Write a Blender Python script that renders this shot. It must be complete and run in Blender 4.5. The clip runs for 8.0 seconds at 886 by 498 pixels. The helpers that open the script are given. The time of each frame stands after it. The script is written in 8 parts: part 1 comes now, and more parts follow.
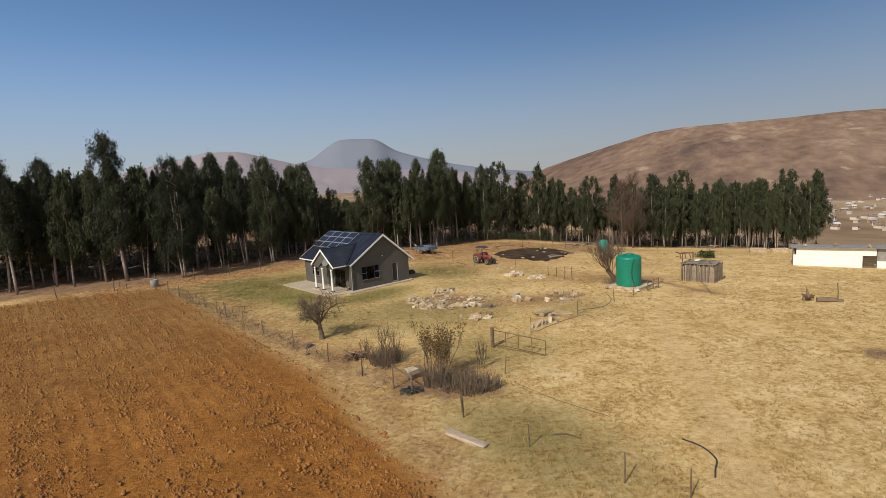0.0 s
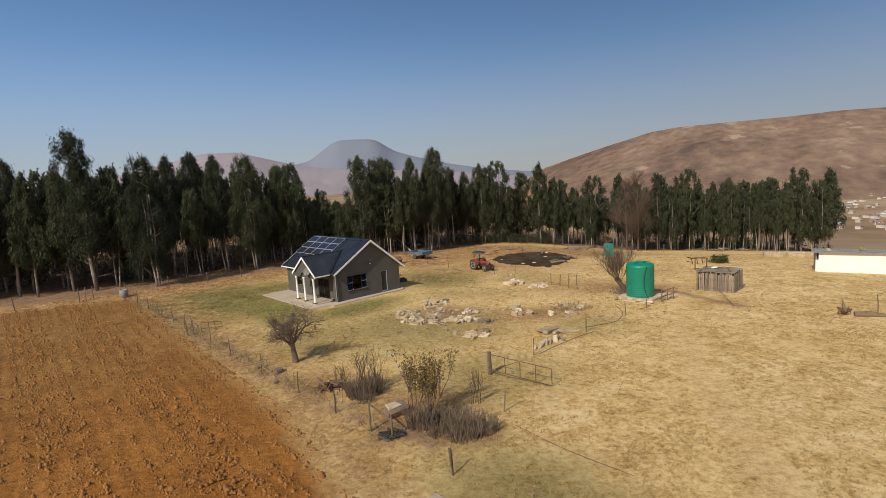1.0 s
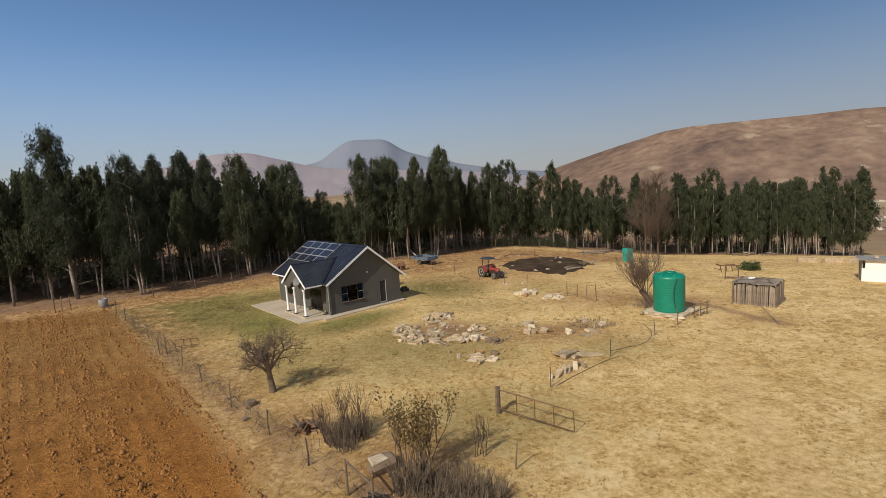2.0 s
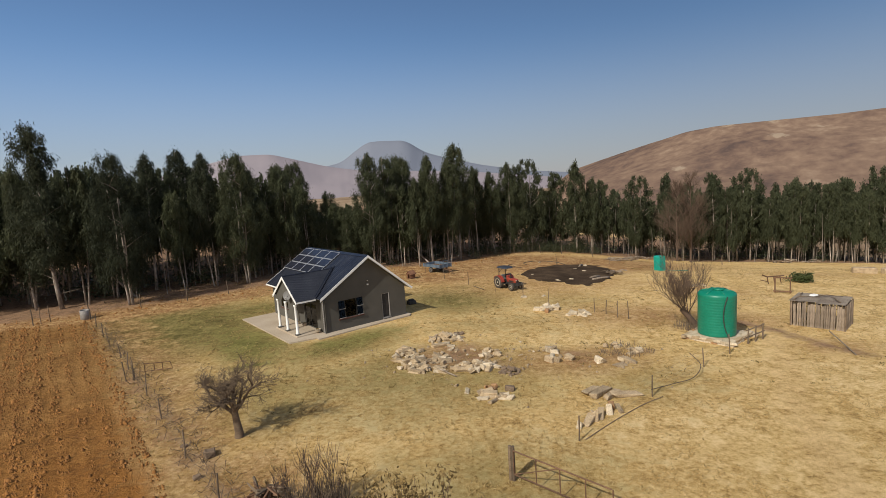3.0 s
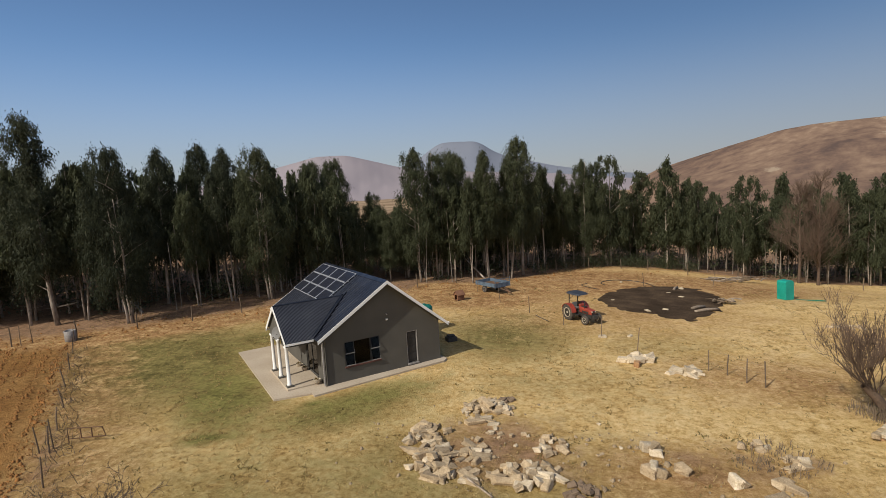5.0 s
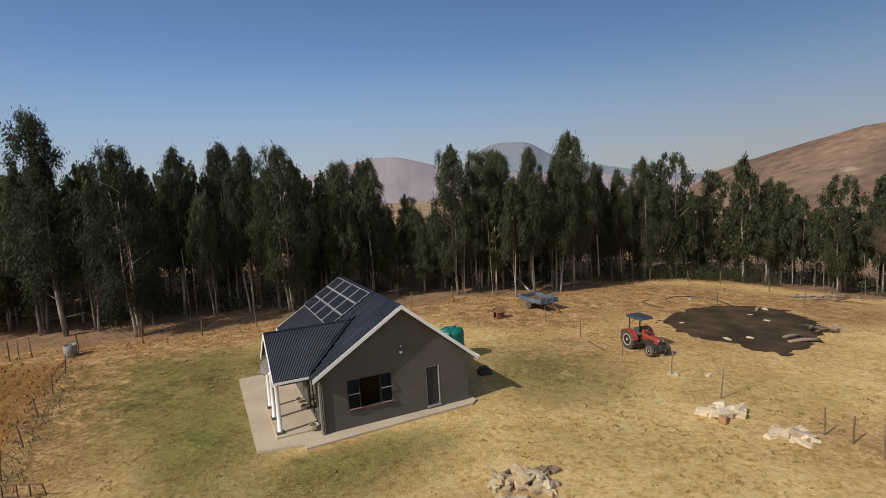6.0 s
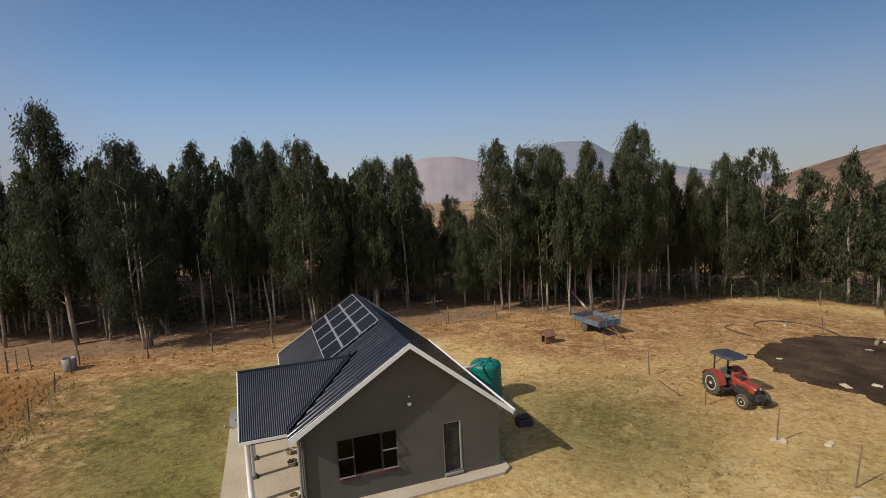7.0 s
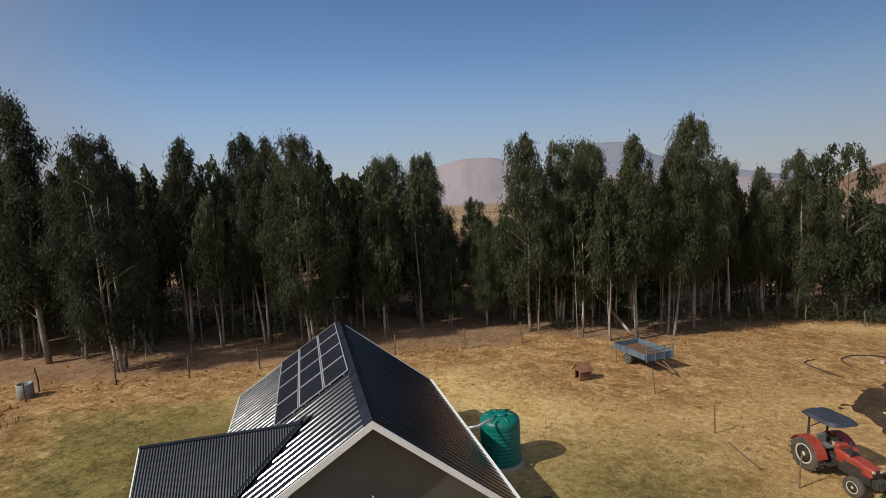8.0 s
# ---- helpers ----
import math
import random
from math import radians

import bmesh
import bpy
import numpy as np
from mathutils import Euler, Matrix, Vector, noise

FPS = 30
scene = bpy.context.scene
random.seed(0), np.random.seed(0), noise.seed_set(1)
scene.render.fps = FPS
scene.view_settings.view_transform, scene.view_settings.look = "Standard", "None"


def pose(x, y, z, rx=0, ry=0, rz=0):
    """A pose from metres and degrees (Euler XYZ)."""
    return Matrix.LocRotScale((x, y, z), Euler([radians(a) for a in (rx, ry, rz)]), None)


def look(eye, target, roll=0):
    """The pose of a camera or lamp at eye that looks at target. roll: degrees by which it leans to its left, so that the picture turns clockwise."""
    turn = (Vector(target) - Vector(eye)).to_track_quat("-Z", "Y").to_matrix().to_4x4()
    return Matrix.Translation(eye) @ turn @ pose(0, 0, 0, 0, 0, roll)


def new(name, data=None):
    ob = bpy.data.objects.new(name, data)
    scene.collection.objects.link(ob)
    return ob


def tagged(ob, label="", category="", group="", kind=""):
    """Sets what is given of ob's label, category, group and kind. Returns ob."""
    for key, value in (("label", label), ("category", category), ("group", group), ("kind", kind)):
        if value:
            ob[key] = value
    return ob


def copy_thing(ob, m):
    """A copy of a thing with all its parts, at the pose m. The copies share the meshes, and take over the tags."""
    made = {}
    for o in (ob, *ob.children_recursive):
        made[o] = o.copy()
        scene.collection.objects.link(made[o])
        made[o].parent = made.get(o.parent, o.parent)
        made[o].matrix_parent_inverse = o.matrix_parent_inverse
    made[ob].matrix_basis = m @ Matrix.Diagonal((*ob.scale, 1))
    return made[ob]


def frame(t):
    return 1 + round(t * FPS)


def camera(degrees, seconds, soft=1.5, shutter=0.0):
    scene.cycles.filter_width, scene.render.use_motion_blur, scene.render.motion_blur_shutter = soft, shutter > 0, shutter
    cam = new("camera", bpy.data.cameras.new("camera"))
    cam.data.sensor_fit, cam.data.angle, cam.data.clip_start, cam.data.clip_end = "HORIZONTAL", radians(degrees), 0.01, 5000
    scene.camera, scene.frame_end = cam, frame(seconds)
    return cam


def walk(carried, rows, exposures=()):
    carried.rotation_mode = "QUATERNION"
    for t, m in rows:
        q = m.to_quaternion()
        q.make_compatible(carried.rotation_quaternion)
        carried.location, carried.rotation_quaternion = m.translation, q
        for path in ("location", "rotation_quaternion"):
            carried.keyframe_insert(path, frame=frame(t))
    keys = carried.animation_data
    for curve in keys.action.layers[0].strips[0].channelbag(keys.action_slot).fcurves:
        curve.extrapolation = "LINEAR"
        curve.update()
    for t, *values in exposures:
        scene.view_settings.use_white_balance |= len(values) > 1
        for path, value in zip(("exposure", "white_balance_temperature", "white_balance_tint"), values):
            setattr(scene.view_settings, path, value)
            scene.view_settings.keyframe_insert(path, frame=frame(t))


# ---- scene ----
cam = camera(80.8, 8.0, soft=0.85)
PATH = [
    (0.0, (-0.172, 0.578, 11.478), (-0.067, 2.558, 11.212), -3.4),
    (0.5, (0.274, 3.014, 11.481), (0.381, 4.993, 11.214), -3.5),
    (1.0, (0.778, 5.675, 11.457), (0.886, 7.654, 11.192), -3.58),
    (2.5, (2.182, 13.787, 11.406), (2.214, 15.769, 11.146), -3.65),
    (3.0, (2.744, 16.814, 11.364), (2.737, 18.798, 11.11), -3.67),
    (3.5, (3.203, 19.745, 11.343), (3.149, 21.728, 11.091), -3.6),
    (4.0, (3.631, 22.972, 11.267), (3.506, 24.953, 11.022), -3.5),
    (5.5, (4.335, 32.618, 11.187), (3.975, 34.572, 10.96), -3.35),
    (6.0, (4.401, 36.048, 11.18), (3.94, 37.982, 10.961), -3.35),
    (6.5, (4.343, 39.321, 11.22), (3.779, 41.228, 11.003), -3.2),
    (7.0, (4.088, 42.845, 11.235), (3.421, 44.718, 11.025), -2.95),
    (7.5, (3.752, 46.155, 11.269), (3.01, 48.001, 11.065), -2.85),
    (8.0, (3.233, 49.594, 11.308), (2.438, 51.419, 11.109), -2.7),
]
walk(cam, [(t, look(eye, target, roll)) for t, eye, target, roll in PATH])

# ---- light ----
SUN_EL, SUN_DIR = radians(40.0), Vector((-0.642, -0.767, 0.0))
world = bpy.data.worlds.new("sky")
scene.world = world
world.use_nodes = True
wn = world.node_tree.nodes
sky = wn.new("ShaderNodeTexSky")
sky.sky_type = "NISHITA"
sky.sun_disc = False
sky.sun_elevation = SUN_EL
sky.sun_rotation = -math.atan2(SUN_DIR.x, SUN_DIR.y)
sky.altitude = 1500
sky.air_density = 1.0
sky.dust_density = 0.7
sky.ozone_density = 3.2
# dry-season haze that thickens evenly towards the horizon all round
wl = world.node_tree.links
wtc, wsep, wramp, wmix = wn.new("ShaderNodeTexCoord"), wn.new("ShaderNodeSeparateXYZ"), wn.new("ShaderNodeValToRGB"), wn.new("ShaderNodeMix")
wmix.data_type = "RGBA"
wl.new(wtc.outputs["Generated"], wsep.inputs[0])
wl.new(wsep.outputs["Z"], wramp.inputs[0])
wramp.color_ramp.interpolation = "EASE"
wramp.color_ramp.elements[0].position, wramp.color_ramp.elements[1].position = 0.0, 0.27
wramp.color_ramp.elements[0].color, wramp.color_ramp.elements[1].color = (0.74, 0.74, 0.74, 1), (0.0, 0.0, 0.0, 1)
# the haze is brighter on the sun's half of the sky
wside, wspan, wsum = wn.new("ShaderNodeVectorMath"), wn.new("ShaderNodeMapRange"), wn.new("ShaderNodeMath")
wside.operation, wside.inputs[1].default_value = "DOT_PRODUCT", (-0.72, -0.69, 0.0)
wspan.interpolation_type = "SMOOTHSTEP"
wspan.inputs[1].default_value, wspan.inputs[2].default_value = 0.06, 0.62
wspan.inputs[3].default_value, wspan.inputs[4].default_value = 0.0, 0.85
wsum.operation, wsum.use_clamp = "ADD", True
wl.new(wtc.outputs["Generated"], wside.inputs[0])
wl.new(wside.outputs["Value"], wspan.inputs[0])
wl.new(wramp.outputs[0], wsum.inputs[0])
wl.new(wspan.outputs[0], wsum.inputs[1])
wl.new(wsum.outputs[0], wmix.inputs[0])
whue = wn.new("ShaderNodeHueSaturation")
whue.inputs["Saturation"].default_value = 1.06
wl.new(sky.outputs[0], whue.inputs["Color"])
wl.new(whue.outputs[0], wmix.inputs[6])
wmix.inputs[7].default_value = (3.6, 3.55, 4.0, 1)
# wide pale glow of dusty air round the unseen sun, added to warm shadows
wsun, wglow, wadd = wn.new("ShaderNodeVectorMath"), wn.new("ShaderNodeMapRange"), wn.new("ShaderNodeMix")
wsun.operation, wsun.inputs[1].default_value = "DOT_PRODUCT", SUN_DIR.normalized() * math.cos(SUN_EL) + Vector((0, 0, math.sin(SUN_EL)))
wglow.interpolation_type = "SMOOTHERSTEP"
wglow.inputs[1].default_value, wglow.inputs[2].default_value = 0.3, 1.0
wadd.data_type, wadd.blend_type = "RGBA", "ADD"
wadd.inputs[7].default_value = (5.0, 4.2, 3.1, 1)
wl.new(wtc.outputs["Generated"], wsun.inputs[0])
wl.new(wsun.outputs["Value"], wglow.inputs[0])
wl.new(wglow.outputs[0], wadd.inputs[0])
wl.new(wmix.outputs[2], wadd.inputs[6])
wl.new(wadd.outputs[2], wn["Background"].inputs[0])
wn["Background"].inputs[1].default_value = 0.089
sun = new("sun", bpy.data.lights.new("sun", "SUN"))
sun.data.energy = 4.1
sun.data.angle = radians(0.6)
sun.data.color = (1.0, 0.955, 0.86)
sun.matrix_world = look((0, 0, 60), Vector((0, 0, 60)) - (SUN_DIR.normalized() * math.cos(SUN_EL) + Vector((0, 0, math.sin(SUN_EL)))))
scene.view_settings.exposure = 0.0


# ---- materials ----
def material(name, colours, scale=4.0, fine=40.0, rough=0.85, metal=0.0, bump=0.3, bump_scale=None, spec=0.5, vary=0.0, stretch=(1, 1, 1), dist=0.02):
    """A surface that wanders between its colours at two scales, with relief; vary: how far whole objects differ in brightness."""
    m = bpy.data.materials.new(name)
    m.use_nodes = True
    n, l = m.node_tree.nodes, m.node_tree.links
    b = n["Principled BSDF"]
    tc = n.new("ShaderNodeTexCoord")
    mp = n.new("ShaderNodeMapping")
    mp.inputs["Scale"].default_value = stretch
    l.new(tc.outputs["Object"], mp.inputs[0])
    a, f = n.new("ShaderNodeTexNoise"), n.new("ShaderNodeTexNoise")
    for node, s, d in ((a, scale, 4), (f, fine, 6)):
        node.inputs["Scale"].default_value = s
        node.inputs["Detail"].default_value = d
        l.new(mp.outputs[0], node.inputs["Vector"])
    mix = n.new("ShaderNodeMath")
    mix.operation = "MULTIPLY_ADD"
    mix.inputs[1].default_value = 0.45
    l.new(f.outputs[0], mix.inputs[0])
    half = n.new("ShaderNodeMath")
    half.operation = "MULTIPLY"
    half.inputs[1].default_value = 0.55
    l.new(a.outputs[0], half.inputs[0])
    l.new(half.outputs[0], mix.inputs[2])
    r = n.new("ShaderNodeValToRGB")
    r.color_ramp.elements[0].position, r.color_ramp.elements[1].position = 0.36, 0.64
    for k, c in enumerate(colours):
        p = 0.34 + 0.32 * k / (len(colours) - 1)
        e = r.color_ramp.elements[0] if k == 0 else r.color_ramp.elements[-1] if k == len(colours) - 1 else r.color_ramp.elements.new(p)
        e.color = (*c, 1)
    l.new(mix.outputs[0], r.inputs[0])
    out = r.outputs[0]
    if vary:
        info, mul, hsv = n.new("ShaderNodeObjectInfo"), n.new("ShaderNodeMapRange"), n.new("ShaderNodeHueSaturation")
        mul.inputs[3].default_value, mul.inputs[4].default_value = 1 - vary, 1 + vary
        l.new(info.outputs["Random"], mul.inputs[0])
        l.new(mul.outputs[0], hsv.inputs["Value"])
        l.new(out, hsv.inputs["Color"])
        out = hsv.outputs[0]
    l.new(out, b.inputs["Base Color"])
    b.inputs["Roughness"].default_value = rough
    b.inputs["Metallic"].default_value = metal
    b.inputs["Specular IOR Level"].default_value = spec
    if bump:
        bp, g = n.new("ShaderNodeBump"), n.new("ShaderNodeTexNoise")
        g.inputs["Scale"].default_value = bump_scale or fine
        g.inputs["Detail"].default_value = 5
        l.new(mp.outputs[0], g.inputs["Vector"])
        bp.inputs["Strength"].default_value = bump
        bp.inputs["Distance"].default_value = dist
        l.new(g.outputs[0], bp.inputs["Height"])
        l.new(bp.outputs[0], b.inputs["Normal"])
    return m


def leaf_material(name, dark, light, through_amount=0.25):
    """Leaves that differ one from another and let some light pass."""
    m = bpy.data.materials.new(name)
    m.use_nodes = True
    n, l = m.node_tree.nodes, m.node_tree.links
    b, out = n["Principled BSDF"], n["Material Output"]
    geo, info = n.new("ShaderNodeNewGeometry"), n.new("ShaderNodeObjectInfo")
    add = n.new("ShaderNodeMath")
    add.operation = "MULTIPLY_ADD"
    add.inputs[1].default_value = 0.6
    l.new(geo.outputs["Random Per Island"], add.inputs[0])
    half = n.new("ShaderNodeMath")
    half.operation = "MULTIPLY"
    half.inputs[1].default_value = 0.4
    l.new(info.outputs["Random"], half.inputs[0])
    l.new(half.outputs[0], add.inputs[2])
    r = n.new("ShaderNodeValToRGB")
    r.color_ramp.elements[0].color, r.color_ramp.elements[1].color = (*dark, 1), (*light, 1)
    l.new(add.outputs[0], r.inputs[0])
    l.new(r.outputs[0], b.inputs["Base Color"])
    b.inputs["Roughness"].default_value = 0.65
    b.inputs["Specular IOR Level"].default_value = 0.15
    tr, mx = n.new("ShaderNodeBsdfTranslucent"), n.new("ShaderNodeMixShader")
    l.new(r.outputs[0], tr.inputs[0])
    mx.inputs[0].default_value = through_amount
    l.new(b.outputs[0], mx.inputs[1])
    l.new(tr.outputs[0], mx.inputs[2])
    l.new(mx.outputs[0], out.inputs[0])
    return m


def ground_material():
    """Dry grass, ploughed soil, bare earth, green turf, litter and worn track, each where the ground's attributes say."""
    m = bpy.data.materials.new("ground_earth")
    m.use_nodes = True
    n, l = m.node_tree.nodes, m.node_tree.links
    b = n["Principled BSDF"]
    b.inputs["Roughness"].default_value = 0.95
    b.inputs["Specular IOR Level"].default_value = 0.15
    tc = n.new("ShaderNodeTexCoord")

    def noise_of(scale, detail=5, rough=0.6):
        t = n.new("ShaderNodeTexNoise")
        t.inputs["Scale"].default_value, t.inputs["Detail"].default_value, t.inputs["Roughness"].default_value = scale, detail, rough
        l.new(tc.outputs["Object"], t.inputs["Vector"])
        return t.outputs[0]

    def ramp(fac, stops):
        r = n.new("ShaderNodeValToRGB")
        for k, (p, c) in enumerate(stops):
            e = r.color_ramp.elements[0] if k == 0 else r.color_ramp.elements[-1] if k == len(stops) - 1 else r.color_ramp.elements.new(p)
            e.position, e.color = p, (*c, 1)
        l.new(fac, r.inputs[0])
        return r.outputs[0]

    def calc(op, a, c, d=None):
        t = n.new("ShaderNodeMath")
        t.operation = op
        for k, v in enumerate((a, c, d)):
            if v is None:
                continue
            if isinstance(v, (int, float)):
                t.inputs[k].default_value = v
            else:
                l.new(v, t.inputs[k])
        return t.outputs[0]

    def blend(fac, a, c):
        t = n.new("ShaderNodeMix")
        t.data_type = "RGBA"
        l.new(fac, t.inputs[0])
        l.new(a, t.inputs[6])
        l.new(c, t.inputs[7])
        return t.outputs[2]

    big, mid, fine, tiny = noise_of(0.12, 4), noise_of(0.9, 6), noise_of(4.2, 8, 0.78), noise_of(21.0, 4, 0.75)
    grain = calc("ADD", calc("MULTIPLY", fine, 0.55), calc("MULTIPLY", tiny, 0.45))
    patchy = noise_of(0.38, 5, 0.6)
    tufty = noise_of(2.1, 5, 0.7)
    speck = calc("ADD", calc("ADD", calc("MULTIPLY", mid, 0.22), calc("MULTIPLY", patchy, 0.11)), calc("ADD", calc("MULTIPLY", tufty, 0.2), calc("MULTIPLY", grain, 0.47)))
    straw = ramp(speck, [(0.40, (0.22, 0.13, 0.045)), (0.455, (0.50, 0.325, 0.12)), (0.50, (0.64, 0.445, 0.194)), (0.56, (0.79, 0.60, 0.318))])
    straw = blend(ramp(big, [(0.42, (0, 0, 0)), (0.62, (0.4, 0.4, 0.4))]), straw, ramp(speck, [(0.39, (0.25, 0.15, 0.048)), (0.47, (0.50, 0.325, 0.115)), (0.57, (0.72, 0.49, 0.19))]))
    lumps = calc("ADD", calc("MULTIPLY", grain, 0.68), calc("ADD", calc("MULTIPLY", mid, 0.2), calc("MULTIPLY", big, 0.12)))
    soil = ramp(lumps, [(0.40, (0.14, 0.054, 0.014)), (0.49, (0.295, 0.117, 0.023)), (0.58, (0.43, 0.19, 0.046))])
    one, two = n.new("ShaderNodeAttribute"), n.new("ShaderNodeAttribute")
    one.attribute_name, two.attribute_name = "soil", "wear"
    stubble = calc("MULTIPLY", one.outputs["Alpha"], calc("MULTIPLY_ADD", big, 1.0, 0.45))
    soil = blend(stubble, soil, ramp(lumps, [(0.41, (0.11, 0.054, 0.017)), (0.49, (0.245, 0.128, 0.041)), (0.58, (0.39, 0.225, 0.082))]))
    bare = ramp(speck, [(0.41, (0.17, 0.085, 0.033)), (0.48, (0.30, 0.160, 0.064)), (0.52, (0.42, 0.255, 0.112)), (0.57, (0.60, 0.41, 0.20))])
    green = ramp(speck, [(0.42, (0.072, 0.060, 0.018)), (0.49, (0.178, 0.144, 0.046)), (0.57, (0.305, 0.248, 0.088))])
    lush = ramp(speck, [(0.41, (0.062, 0.059, 0.017)), (0.49, (0.165, 0.150, 0.042)), (0.58, (0.285, 0.250, 0.081))])
    litter = ramp(speck, [(0.41, (0.115, 0.069, 0.041)), (0.58, (0.37, 0.225, 0.13))])
    track = ramp(speck, [(0.40, (0.42, 0.26, 0.105)), (0.58, (0.76, 0.54, 0.26))])
    s1, s2 = n.new("ShaderNodeSeparateColor"), n.new("ShaderNodeSeparateColor")
    l.new(one.outputs["Color"], s1.inputs[0])
    l.new(two.outputs["Color"], s2.inputs[0])

    def edge(mask, sharp=3.0):
        wob = calc("ADD", calc("MULTIPLY", mid, 0.6), calc("MULTIPLY", grain, 0.4))
        v = calc("MULTIPLY_ADD", calc("ADD", mask, calc("MULTIPLY_ADD", wob, 1.3, -1.0)), sharp, 0.0)
        t = n.new("ShaderNodeClamp")
        l.new(v, t.inputs[0])
        return t.outputs[0]

    c = blend(edge(s1.outputs[2], 1.6), straw, green)
    c = blend(edge(two.outputs["Alpha"], 1.6), c, lush)
    c = blend(edge(s2.outputs[1], 2.5), c, track)
    c = blend(edge(s1.outputs[1], 2.5), c, bare)
    c = blend(edge(s2.outputs[0], 3.0), c, litter)
    c = blend(edge(s1.outputs[0], 1.8), c, soil)
    far = ramp(noise_of(0.006, 8, 0.65), [(0.35, (0.16, 0.10, 0.06)), (0.5, (0.27, 0.185, 0.11)), (0.65, (0.36, 0.27, 0.17))])
    c = blend(s2.outputs[2], c, far)
    l.new(c, b.inputs["Base Color"])
    bp = n.new("ShaderNodeBump")
    bp.inputs["Strength"].default_value = 0.9
    bp.inputs["Distance"].default_value = 0.12
    wave = n.new("ShaderNodeTexWave")
    wave.inputs["Scale"].default_value = 0.36
    wave.inputs["Distortion"].default_value = 4.5
    wave.inputs["Detail"].default_value = 3
    turn = n.new("ShaderNodeMapping")
    turn.inputs["Rotation"].default_value = (0, 0, radians(-35))
    l.new(tc.outputs["Object"], turn.inputs[0])
    l.new(turn.outputs[0], wave.inputs["Vector"])
    clumpy = noise_of(2.6, 5, 0.75)
    rows = calc("MULTIPLY", calc("ADD", calc("MULTIPLY", wave.outputs[1], 0.3), calc("MULTIPLY", clumpy, 1.8)), s1.outputs[0])
    l.new(calc("ADD", calc("MULTIPLY_ADD", fine, 0.9, calc("MULTIPLY", tiny, 0.5)), rows), bp.inputs["Height"])
    l.new(bp.outputs[0], b.inputs["Normal"])
    return m


